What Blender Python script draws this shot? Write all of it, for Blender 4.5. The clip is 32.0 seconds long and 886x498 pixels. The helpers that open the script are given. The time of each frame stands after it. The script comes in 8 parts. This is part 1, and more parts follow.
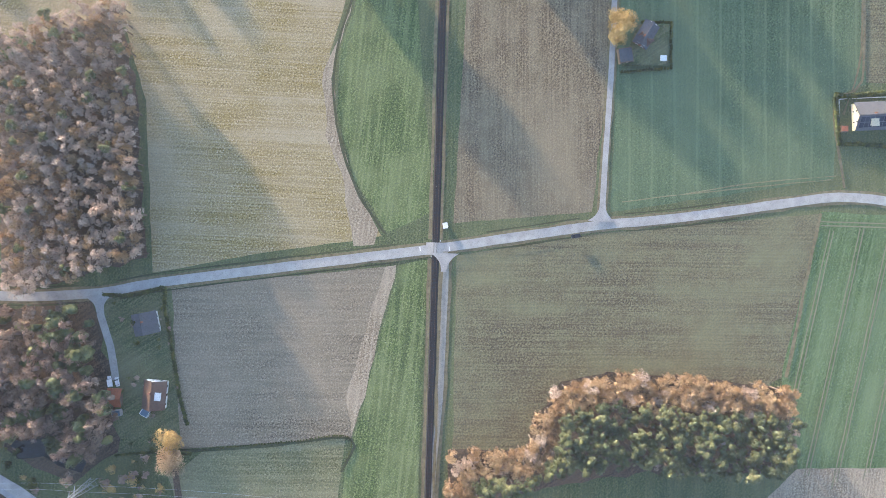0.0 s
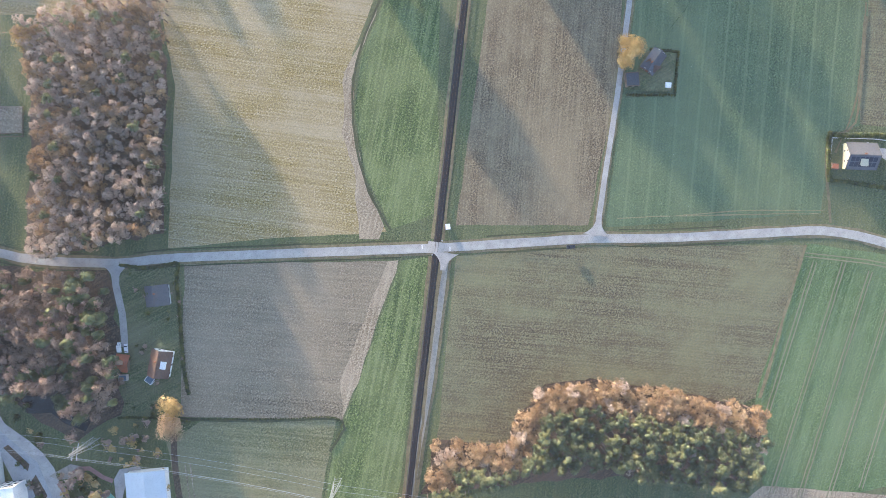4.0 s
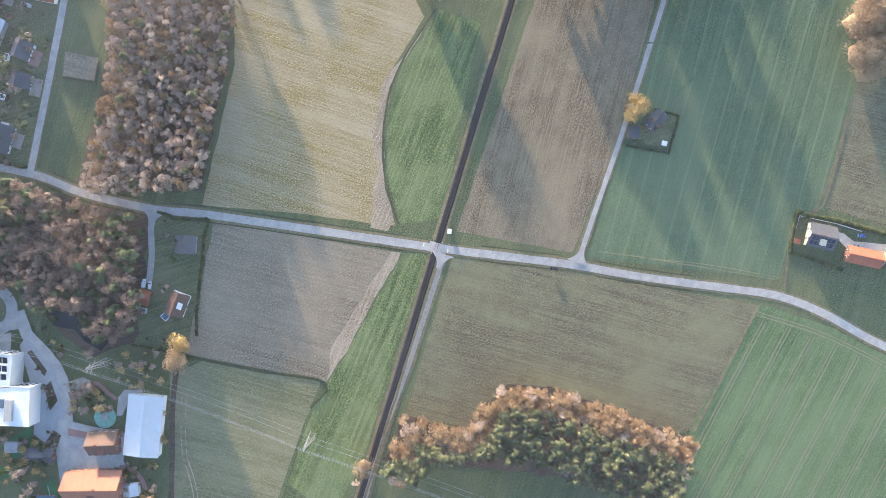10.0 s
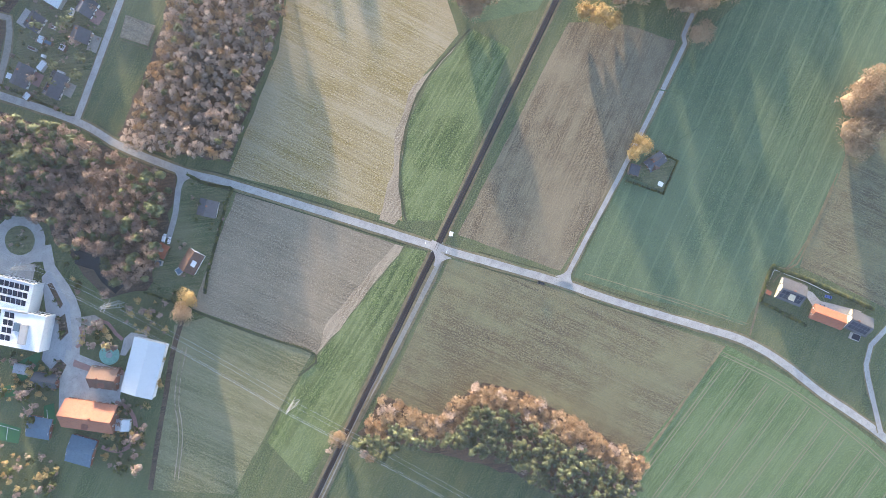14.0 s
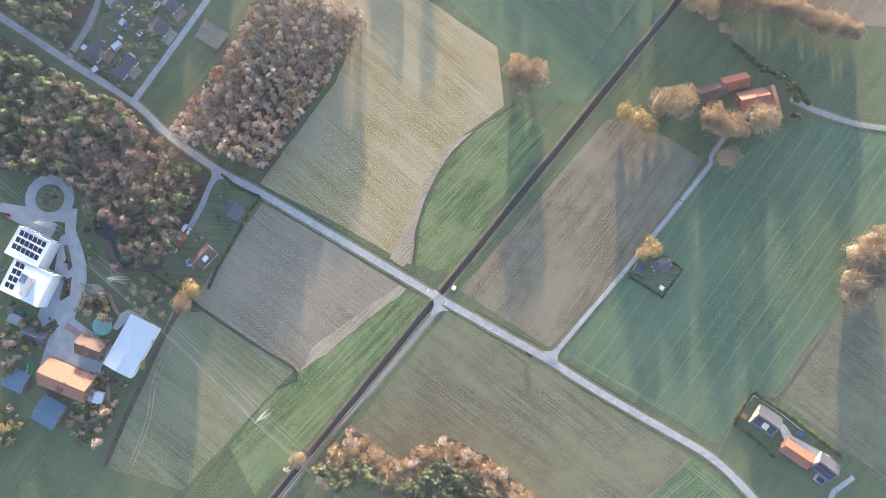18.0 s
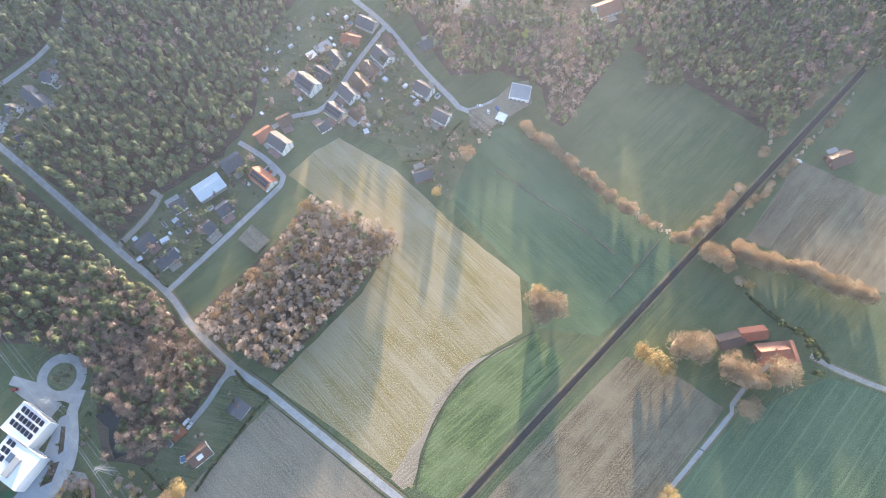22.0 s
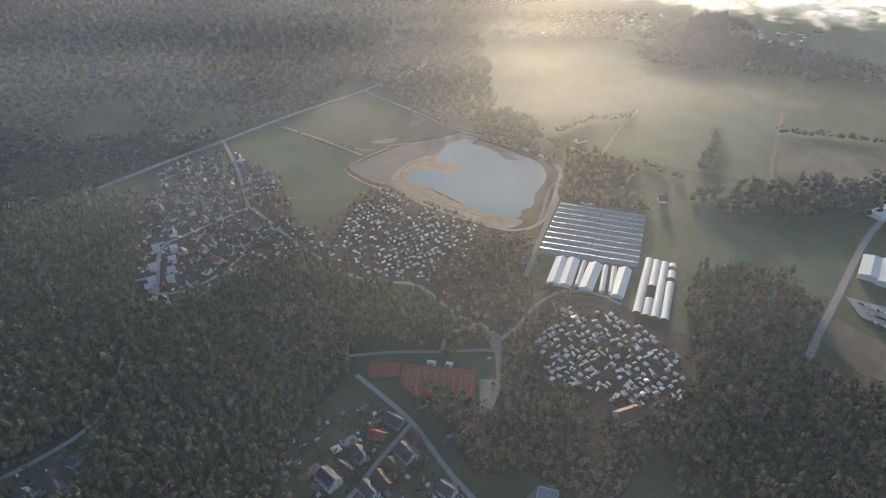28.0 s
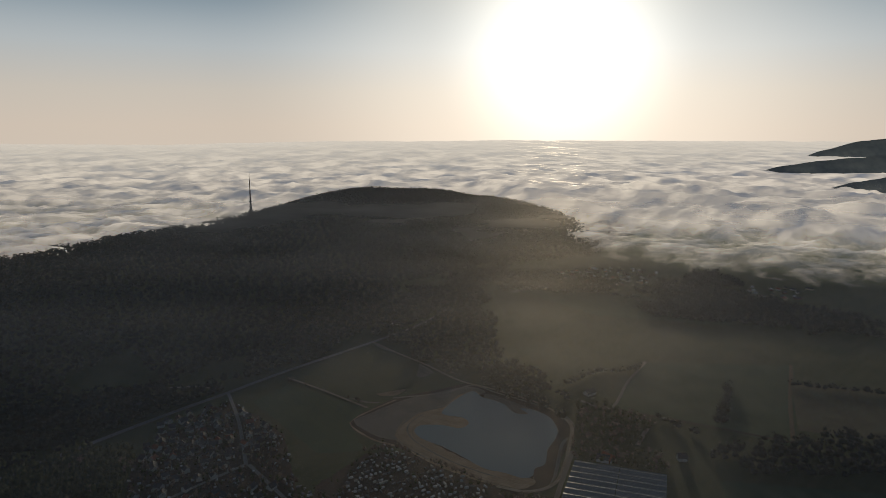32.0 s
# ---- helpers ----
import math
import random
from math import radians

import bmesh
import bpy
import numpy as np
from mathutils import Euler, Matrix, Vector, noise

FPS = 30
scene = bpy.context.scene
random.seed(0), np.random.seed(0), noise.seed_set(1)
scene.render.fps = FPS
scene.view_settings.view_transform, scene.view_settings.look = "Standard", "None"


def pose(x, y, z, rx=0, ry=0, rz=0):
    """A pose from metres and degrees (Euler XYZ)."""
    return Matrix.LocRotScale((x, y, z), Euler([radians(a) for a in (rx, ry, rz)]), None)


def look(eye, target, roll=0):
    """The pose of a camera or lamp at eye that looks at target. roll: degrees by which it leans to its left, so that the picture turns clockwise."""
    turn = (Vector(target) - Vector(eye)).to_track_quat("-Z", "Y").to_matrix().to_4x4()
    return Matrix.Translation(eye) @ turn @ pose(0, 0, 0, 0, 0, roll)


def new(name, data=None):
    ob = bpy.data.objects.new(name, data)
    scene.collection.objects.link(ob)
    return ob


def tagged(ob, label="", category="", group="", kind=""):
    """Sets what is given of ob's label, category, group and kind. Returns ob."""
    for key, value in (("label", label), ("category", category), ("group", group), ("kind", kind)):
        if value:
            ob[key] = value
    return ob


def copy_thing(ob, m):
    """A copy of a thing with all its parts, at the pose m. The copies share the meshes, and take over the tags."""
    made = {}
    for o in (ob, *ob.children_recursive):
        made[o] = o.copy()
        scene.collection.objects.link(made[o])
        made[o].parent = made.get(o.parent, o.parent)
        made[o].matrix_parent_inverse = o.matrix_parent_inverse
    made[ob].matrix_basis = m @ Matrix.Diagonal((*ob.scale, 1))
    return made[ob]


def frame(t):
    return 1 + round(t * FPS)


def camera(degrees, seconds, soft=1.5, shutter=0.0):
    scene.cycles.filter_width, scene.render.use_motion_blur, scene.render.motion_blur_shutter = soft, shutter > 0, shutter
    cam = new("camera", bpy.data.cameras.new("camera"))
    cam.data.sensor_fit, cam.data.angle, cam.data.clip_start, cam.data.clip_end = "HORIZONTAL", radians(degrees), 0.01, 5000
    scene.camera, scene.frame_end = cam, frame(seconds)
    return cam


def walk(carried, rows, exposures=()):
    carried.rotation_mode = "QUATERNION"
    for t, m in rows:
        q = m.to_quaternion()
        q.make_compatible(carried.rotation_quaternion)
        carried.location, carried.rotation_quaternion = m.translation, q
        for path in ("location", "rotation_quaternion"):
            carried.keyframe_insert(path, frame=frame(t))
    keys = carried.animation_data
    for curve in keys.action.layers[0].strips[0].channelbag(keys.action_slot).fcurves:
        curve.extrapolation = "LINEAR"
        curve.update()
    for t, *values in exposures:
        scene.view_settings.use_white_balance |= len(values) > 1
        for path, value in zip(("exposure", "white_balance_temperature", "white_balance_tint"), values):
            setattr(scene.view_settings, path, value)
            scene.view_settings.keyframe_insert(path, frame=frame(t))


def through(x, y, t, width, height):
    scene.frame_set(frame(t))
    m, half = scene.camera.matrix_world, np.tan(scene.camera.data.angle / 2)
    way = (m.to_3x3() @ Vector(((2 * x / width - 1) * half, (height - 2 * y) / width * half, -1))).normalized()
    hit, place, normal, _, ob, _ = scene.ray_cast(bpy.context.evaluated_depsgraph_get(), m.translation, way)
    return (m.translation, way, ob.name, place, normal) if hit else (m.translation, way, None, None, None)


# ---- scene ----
# ---- camera ----
cam = camera(69.31, 32.0, 0.8)
PATH = [
    (0, pose(-0.13, 2.52, 310.44, -0.329, -1.216, -48.909)),
    (0.5, pose(-0.28, 2.56, 311.91, -0.325, -1.161, -48.408)),
    (1, pose(-0.34, 2.58, 313.52, -0.299, -1.111, -47.703)),
    (1.5, pose(-0.32, 2.56, 315.27, -0.292, -1.067, -47.020)),
    (2, pose(-0.22, 2.49, 317.13, -0.312, -1.034, -46.431)),
    (2.5, pose(-0.04, 2.36, 319.10, -0.348, -0.998, -45.884)),
    (3, pose(0.19, 2.17, 321.18, -0.380, -0.956, -45.292)),
    (3.5, pose(0.44, 1.93, 323.69, -0.407, -0.899, -44.718)),
    (5.5, pose(1.39, 0.96, 337.07, -0.404, -0.675, -42.073)),
    (6, pose(1.59, 0.78, 340.21, -0.402, -0.621, -41.186)),
    (6.5, pose(1.74, 0.69, 343.41, -0.416, -0.588, -40.329)),
    (7, pose(1.83, 0.76, 346.76, -0.437, -0.567, -39.368)),
    (7.5, pose(1.85, 0.94, 350.23, -0.464, -0.567, -38.338)),
    (8, pose(1.84, 1.19, 353.79, -0.495, -0.578, -37.372)),
    (8.5, pose(1.82, 1.46, 357.41, -0.527, -0.617, -36.485)),
    (9, pose(1.79, 1.72, 361.07, -0.551, -0.649, -35.556)),
    (9.5, pose(1.78, 1.95, 364.76, -0.566, -0.670, -34.602)),
    (10, pose(1.78, 2.13, 368.47, -0.576, -0.685, -33.659)),
    (10.5, pose(1.79, 2.24, 372.19, -0.585, -0.685, -32.712)),
    (11, pose(1.82, 2.28, 375.91, -0.582, -0.676, -31.793)),
    (11.5, pose(1.85, 2.24, 379.64, -0.577, -0.657, -30.914)),
    (12, pose(1.90, 2.14, 383.38, -0.568, -0.637, -29.961)),
    (12.5, pose(1.94, 1.96, 387.10, -0.565, -0.611, -28.856)),
    (13, pose(1.98, 1.72, 390.76, -0.566, -0.574, -27.638)),
    (13.5, pose(2.00, 1.43, 394.26, -0.543, -0.533, -26.300)),
    (14, pose(1.96, 1.08, 397.49, -0.486, -0.492, -24.781)),
    (14.5, pose(1.79, 0.71, 400.38, -0.396, -0.451, -23.093)),
    (15, pose(1.43, 0.32, 402.87, -0.301, -0.405, -21.226)),
    (15.5, pose(0.94, -0.04, 404.84, -0.244, -0.375, -19.080)),
    (17.5, pose(-1.04, -1.38, 410.88, 1.674, -0.684, -12.444)),
    (18, pose(-1.38, -1.68, 411.40, 4.483, -0.746, -11.440)),
    (18.5, pose(-1.45, -1.89, 411.45, 7.145, -0.773, -10.471)),
    (19, pose(-1.20, -1.95, 411.47, 9.638, -0.750, -9.571)),
    (19.5, pose(-0.76, -1.82, 411.54, 12.002, -0.711, -8.729)),
    (20, pose(-0.28, -1.51, 411.68, 14.292, -0.654, -7.940)),
    (20.5, pose(0.17, -1.05, 411.89, 16.554, -0.613, -7.145)),
    (21, pose(0.53, -0.47, 412.17, 18.814, -0.584, -6.360)),
    (21.5, pose(0.80, 0.18, 412.48, 21.084, -0.558, -5.677)),
    (22, pose(0.98, 0.87, 412.78, 23.396, -0.526, -5.246)),
    (22.5, pose(1.08, 1.55, 413.05, 25.803, -0.503, -5.116)),
    (23, pose(1.13, 2.19, 413.26, 28.292, -0.510, -5.101)),
    (23.5, pose(1.17, 2.78, 413.44, 30.938, -0.507, -5.099)),
    (24, pose(1.20, 3.30, 413.59, 33.787, -0.485, -5.076)),
    (24.5, pose(1.23, 3.73, 413.73, 36.705, -0.454, -4.985)),
    (25, pose(1.25, 4.09, 413.89, 39.641, -0.438, -4.758)),
    (25.5, pose(1.25, 4.38, 414.25, 42.587, -0.435, -4.456)),
    (27.5, pose(1.09, 5.45, 417.08, 54.268, -0.309, -2.835)),
    (28, pose(1.02, 5.72, 417.60, 57.211, -0.306, -2.309)),
    (28.5, pose(0.94, 6.05, 418.07, 60.142, -0.283, -1.903)),
    (29, pose(0.84, 6.48, 418.57, 63.068, -0.267, -1.631)),
    (29.5, pose(0.72, 7.02, 419.11, 66.006, -0.258, -1.486)),
    (30, pose(0.58, 7.66, 419.65, 68.952, -0.207, -1.478)),
    (30.5, pose(0.42, 8.40, 420.17, 71.895, -0.173, -1.526)),
    (31, pose(0.24, 9.22, 420.63, 74.788, -0.194, -1.589)),
    (31.5, pose(0.03, 10.10, 421.00, 77.342, -0.215, -1.653)),
    (32, pose(-0.19, 11.02, 421.28, 79.176, -0.228, -1.725)),
]
EXPOSURES = [(0, 2.56, 5950, 15), (14, 2.66, 6050, 16), (19, 2.72, 6050, 16), (22, 2.85, 6100, 15), (24, 2.68, 6100, 14), (25, 2.32, 6050, 12), (28, 0.92, 5950, 11), (29, 0.6, 5950, 10), (30, -0.62, 6000, 10), (31, -1.5, 6000, 9), (32, -2.0, 6050, 9)]
walk(cam, PATH, EXPOSURES)

# ---- world and sun ----
SUN_TURN, SUN_RISE = radians(12.0), radians(6.4)
SUN_DIR = Vector((math.sin(SUN_TURN) * math.cos(SUN_RISE), math.cos(SUN_TURN) * math.cos(SUN_RISE), math.sin(SUN_RISE)))
world = bpy.data.worlds.new("morning_sky")
scene.world = world
world.use_nodes = True
wt = world.node_tree
sky = wt.nodes.new("ShaderNodeTexSky")
sky.sky_type = "NISHITA"
sky.sun_disc = False
sky.sun_elevation, sky.sun_rotation = SUN_RISE, SUN_TURN
sky.air_density, sky.dust_density, sky.ozone_density = 1.0, 1.0, 2.5
wt.nodes["Background"].inputs["Strength"].default_value = 0.097
co = wt.nodes.new("ShaderNodeTexCoord")
sep = wt.nodes.new("ShaderNodeSeparateXYZ")
wt.links.new(co.outputs["Generated"], sep.inputs[0])
pale_sky = wt.nodes.new("ShaderNodeHueSaturation")
pale_sky.inputs["Saturation"].default_value = 0.85
pale_sky.inputs["Value"].default_value = 1.3
wt.links.new(sky.outputs["Color"], pale_sky.inputs["Color"])
# haze over the horizon: cream low down, blue-grey higher up, thinning into the clear sky
haze = wt.nodes.new("ShaderNodeValToRGB")
while len(haze.color_ramp.elements) < 4:
    haze.color_ramp.elements.new(0.5)
for e, (p, c) in zip(haze.color_ramp.elements, ((0.0, (0.68, 0.555, 0.43)), (0.05, (0.62, 0.54, 0.44)), (0.11, (0.48, 0.49, 0.47)), (0.2, (0.215, 0.29, 0.34)))):
    e.position, e.color = p, (*c, 1)
wt.links.new(sep.outputs["Z"], haze.inputs["Fac"])
thick = wt.nodes.new("ShaderNodeMix")
thick.data_type, thick.blend_type = "RGBA", "MULTIPLY"
thick.inputs[0].default_value = 1.0
thick.inputs[7].default_value = (40.0, 40.0, 40.0, 1)
wt.links.new(haze.outputs["Color"], thick.inputs[6])
band = wt.nodes.new("ShaderNodeMapRange")
band.interpolation_type = "SMOOTHSTEP"
band.inputs["From Min"].default_value, band.inputs["From Max"].default_value = 0.12, 0.30
wt.links.new(sep.outputs["Z"], band.inputs["Value"])
far = wt.nodes.new("ShaderNodeMix")
far.data_type = "RGBA"
wt.links.new(band.outputs["Result"], far.inputs[0])
wt.links.new(pale_sky.outputs["Color"], far.inputs[7])
# the haze is brightest towards the sun, with an aureole round it
toward = wt.nodes.new("ShaderNodeVectorMath")
toward.operation = "DOT_PRODUCT"
toward.inputs[1].default_value = SUN_DIR
wt.links.new(co.outputs["Generated"], toward.inputs[0])
side = wt.nodes.new("ShaderNodeMapRange")
side.interpolation_type = "SMOOTHSTEP"
side.inputs["From Min"].default_value, side.inputs["From Max"].default_value = -0.4, 0.85
side.inputs["To Min"].default_value, side.inputs["To Max"].default_value = 0.22, 1.0
wt.links.new(toward.outputs["Value"], side.inputs["Value"])
sided = wt.nodes.new("ShaderNodeVectorMath")
sided.operation = "SCALE"
wt.links.new(thick.outputs[2], sided.inputs[0])
wt.links.new(side.outputs["Result"], sided.inputs["Scale"])
wt.links.new(sided.outputs["Vector"], far.inputs[6])
total = far.outputs[2]
for low, curve, colour in ((0.87, 2.2, (21.0, 17.5, 13.0)), (0.975, 3.0, (28.0, 26.0, 22.0))):
    near_sun = wt.nodes.new("ShaderNodeMapRange")
    near_sun.inputs["From Min"].default_value, near_sun.inputs["From Max"].default_value = low, 1.0
    wt.links.new(toward.outputs["Value"], near_sun.inputs["Value"])
    shape = wt.nodes.new("ShaderNodeMath")
    shape.operation = "POWER"
    shape.inputs[1].default_value = curve
    wt.links.new(near_sun.outputs["Result"], shape.inputs[0])
    glow_sum = wt.nodes.new("ShaderNodeMix")
    glow_sum.data_type, glow_sum.blend_type = "RGBA", "ADD"
    wt.links.new(shape.outputs[0], glow_sum.inputs[0])
    wt.links.new(total, glow_sum.inputs[6])
    glow_sum.inputs[7].default_value = (*colour, 1)
    total = glow_sum.outputs[2]
wt.links.new(total, wt.nodes["Background"].inputs["Color"])

lamp = bpy.data.lights.new("sun", "SUN")
lamp.energy, lamp.angle, lamp.color = 3.9, radians(1.6), (1.0, 0.77, 0.47)
sun = new("sun", lamp)
sun.matrix_world = look(SUN_DIR * 1000, (0, 0, 0))


# ---- materials ----
def material(name, rough=0.8, metal=0.0):
    m = bpy.data.materials.new(name)
    m.use_nodes = True
    b = m.node_tree.nodes["Principled BSDF"]
    b.inputs["Roughness"].default_value, b.inputs["Metallic"].default_value = rough, metal
    return m, m.node_tree, b


def add(tree, kind, **values):
    n = tree.nodes.new("ShaderNode" + kind)
    for key, value in values.items():
        if key in n.inputs:
            n.inputs[key].default_value = value
    return n


def place_coords(tree, turn=0.0, scale=(1, 1, 1)):
    """World position, turned about z and scaled."""
    g = add(tree, "NewGeometry")
    m = add(tree, "Mapping")
    m.inputs["Rotation"].default_value = (0, 0, turn)
    m.inputs["Scale"].default_value = scale
    r = add(tree, "Mapping")
    r.inputs["Rotation"].default_value = (0, 0, turn)
    tree.links.new(g.outputs["Position"], r.inputs["Vector"])
    m.inputs["Rotation"].default_value = (0, 0, 0)
    tree.links.new(r.outputs["Vector"], m.inputs["Vector"])
    return m.outputs["Vector"]


def ramp(tree, fac, *stops):
    r = tree.nodes.new("ShaderNodeValToRGB")
    e = r.color_ramp.elements
    while len(e) < len(stops):
        e.new(0.5)
    for k, (p, c) in enumerate(stops):
        e[k].position, e[k].color = p, (*c, 1)
    tree.links.new(fac, r.inputs["Fac"])
    return r.outputs["Color"]


def mix(tree, fac, a, b, kind="MIX"):
    n = tree.nodes.new("ShaderNodeMix")
    n.data_type, n.blend_type = "RGBA", kind
    for sock, v in ((n.inputs[0], fac), (n.inputs[6], a), (n.inputs[7], b)):
        if isinstance(v, (int, float)):
            sock.default_value = v
        elif isinstance(v, tuple):
            sock.default_value = (*v, 1)
        else:
            tree.links.new(v, sock)
    return n.outputs[2]


def noise_of(tree, vec, scale, detail=4.0, rough=0.6):
    n = add(tree, "TexNoise", Scale=scale, Detail=detail, Roughness=rough)
    tree.links.new(vec, n.inputs["Vector"])
    return n.outputs["Fac"]


def bump(tree, b, fac, strength, dist):
    n = add(tree, "Bump", Strength=strength, Distance=dist)
    tree.links.new(fac, n.inputs["Height"])
    tree.links.new(n.outputs["Normal"], b.inputs["Normal"])


def field_material(name, low, high, pale, turn, patch=0.012, rows=0.6, relief=0.35, streak=0.5, tram=0.0):
    """Cropland: broad patches, rows along the working direction, fine clods or blades, wheel tracks."""
    m, t, b = material(name, 0.95)
    flat = place_coords(t)
    along = place_coords(t, turn, (0.012, rows, 1))
    wide = place_coords(t, turn, (0.008, rows * 0.22, 1))
    fine = noise_of(t, flat, 1.2, 3, 0.7)
    mid = noise_of(t, flat, 0.16, 4, 0.65)
    broad = noise_of(t, flat, patch, 4, 0.55)
    lines = noise_of(t, along, 1.9, 3, 0.6)
    bands = noise_of(t, wide, 1.0, 3, 0.6)
    dark = tuple(x * 0.45 for x in low)
    c = ramp(t, fine, (0.37, dark), (0.46, low), (0.545, high), (0.65, tuple(min(1, x * 1.3) for x in pale)))
    k = streak
    c = mix(t, ramp(t, lines, (0.38, (k, k, k)), (0.49, (0, 0, 0))), c, tuple(x * 0.6 for x in low))
    c = mix(t, ramp(t, lines, (0.51, (0, 0, 0)), (0.62, (k, k, k))), c, tuple(x * 1.1 for x in pale))
    c = mix(t, ramp(t, bands, (0.45, (0, 0, 0)), (0.65, (0.4, 0.4, 0.4))), c, pale)
    c = mix(t, ramp(t, mid, (0.35, (0.4, 0.4, 0.4)), (0.55, (0, 0, 0))), c, low)
    c = mix(t, ramp(t, broad, (0.42, (0, 0, 0)), (0.66, (0.6, 0.6, 0.6))), c, pale)
    if tram:
        w = add(t, "TexWave", Scale=tram, Distortion=0.6, Detail=1.0)
        w.bands_direction = "Y"
        t.links.new(place_coords(t, turn), w.inputs["Vector"])
        c = mix(t, ramp(t, w.outputs["Fac"], (0.955, (0, 0, 0)), (0.99, (0.4, 0.4, 0.4))), c, tuple(min(1, x * 1.2) for x in pale))
    t.links.new(c, b.inputs["Base Color"])
    bump(t, b, mix(t, 0.75, fine, lines), relief * 0.35, 0.3)
    return m


def plain(name, c, rough=0.8, metal=0.0, vary=0.25, scale=0.6):
    """Paint, render, metal: one colour with grime at two scales, and a step from thing to thing."""
    m, t, b = material(name, rough, metal)
    v = place_coords(t)
    dark = tuple(x * (1 - vary) for x in c)
    a = noise_of(t, v, scale, 5, 0.7)
    k = ramp(t, a, (0.3, dark), (0.65, c))
    o = add(t, "ObjectInfo")
    k = mix(t, ramp(t, o.outputs["Random"], (0, (0, 0, 0)), (1, (vary, vary, vary))), k, dark)
    t.links.new(k, b.inputs["Base Color"])
    return m


def tiled_roof(name, c, course=0.35):
    m, t, b = material(name, 0.75)
    v = place_coords(t)
    n = noise_of(t, v, 0.5, 5, 0.7)
    f = noise_of(t, v, 4.0, 3, 0.7)
    k = ramp(t, n, (0.3, tuple(x * 0.6 for x in c)), (0.7, c))
    k = mix(t, 0.25, k, ramp(t, f, (0.3, tuple(x * 0.5 for x in c)), (0.7, tuple(min(1, x * 1.5) for x in c))))
    o = add(t, "ObjectInfo")
    k = mix(t, ramp(t, o.outputs["Random"], (0, (0, 0, 0)), (1, (0.3, 0.3, 0.3))), k, tuple(x * 0.5 for x in c))
    t.links.new(k, b.inputs["Base Color"])
    bump(t, b, f, 0.5, 0.1)
    return m


def leaves(name, a, b_, c, clump=0.16, through=0.25):
    """Twigs and leaves: a step from tree to tree and from leaf to leaf."""
    m, t, b = material(name, 0.85)
    v = place_coords(t)
    tree_step = noise_of(t, v, clump, 2, 0.5)
    g = add(t, "NewGeometry")
    k = ramp(t, tree_step, (0.32, a), (0.5, b_), (0.68, c))
    k = mix(t, ramp(t, g.outputs["Random Per Island"], (0, (0, 0, 0)), (1, (0.3, 0.3, 0.3))), k, tuple(x * 0.5 for x in b_))
    t.links.new(k, b.inputs["Base Color"])
    tr = add(t, "BsdfTranslucent")
    t.links.new(k, tr.inputs["Color"])
    s = add(t, "MixShader", Fac=through)
    t.links.new(b.outputs[0], s.inputs[1])
    t.links.new(tr.outputs[0], s.inputs[2])
    t.links.new(s.outputs[0], t.nodes["Material Output"].inputs["Surface"])
    return m


M_GRASS = field_material("meadow_grass", (0.055, 0.08, 0.03), (0.10, 0.13, 0.05), (0.15, 0.155, 0.075), -0.7, 0.01, 0.5, 0.5, 0.3)
M_STUBBLE = field_material("straw_stubble", (0.225, 0.17, 0.062), (0.315, 0.24, 0.088), (0.385, 0.325, 0.225), 0.90, 0.019, 0.62, 0.4, 0.36)
M_GREEN = field_material("young_winter_grain", (0.055, 0.095, 0.045), (0.085, 0.14, 0.065), (0.13, 0.17, 0.09), -0.72, 0.01, 0.5, 0.4, 0.3, 0.028)
M_GREEN2 = field_material("tall_green_grass", (0.05, 0.085, 0.022), (0.12, 0.17, 0.045), (0.20, 0.23, 0.10), -0.6, 0.03, 0.3, 0.8, 0.5)
M_MEADOW = field_material("smooth_meadow", (0.055, 0.095, 0.045), (0.085, 0.14, 0.06), (0.13, 0.17, 0.085), 0.9, 0.015, 0.4, 0.5, 0.25)
M_GRAIN = field_material("bright_winter_grain", (0.06, 0.11, 0.035), (0.10, 0.17, 0.055), (0.16, 0.21, 0.10), -0.49, 0.012, 0.4, 0.5, 0.4)
M_MAIZE = field_material("harvested_maize_ground", (0.105, 0.08, 0.05), (0.20, 0.16, 0.095), (0.25, 0.205, 0.13), -0.72, 0.02, 0.7, 0.8, 0.4)
M_MAIZE2 = field_material("harvested_maize_ground_weedy", (0.095, 0.08, 0.047), (0.175, 0.15, 0.085), (0.185, 0.18, 0.095), 0.86, 0.02, 0.6, 0.8, 0.42)
M_GREY = field_material("sown_bare_soil", (0.15, 0.122, 0.08), (0.225, 0.185, 0.125), (0.28, 0.235, 0.17), 0.86, 0.014, 0.4, 0.4, 0.32)
M_SPROUT = field_material("sprouting_sown_field", (0.12, 0.125, 0.055), (0.175, 0.175, 0.085), (0.24, 0.22, 0.13), 0.86, 0.014, 0.4, 0.4, 0.4)
M_PALE = field_material("bleached_soil", (0.22, 0.17, 0.11), (0.31, 0.25, 0.17), (0.385, 0.32, 0.235), -0.6, 0.03, 0.4, 0.4, 0.4)
M_GARDEN = field_material("garden_lawn", (0.065, 0.09, 0.033), (0.12, 0.15, 0.062), (0.17, 0.16, 0.09), 0.3, 0.06, 0.6)
M_LITTER = field_material("leaf_litter", (0.05, 0.038, 0.027), (0.10, 0.072, 0.048), (0.135, 0.097, 0.064), 0.3, 0.05, 0.6)
M_ASPHALT = plain("worn_asphalt", (0.41, 0.395, 0.37), 0.9, 0, 0.3, 0.22)
M_GRAVEL = plain("pale_gravel", (0.36, 0.33, 0.28), 0.95, 0, 0.35, 0.5)
M_VERGE = plain("dry_verge_grass", (0.24, 0.20, 0.11), 0.95, 0, 0.55, 0.5)
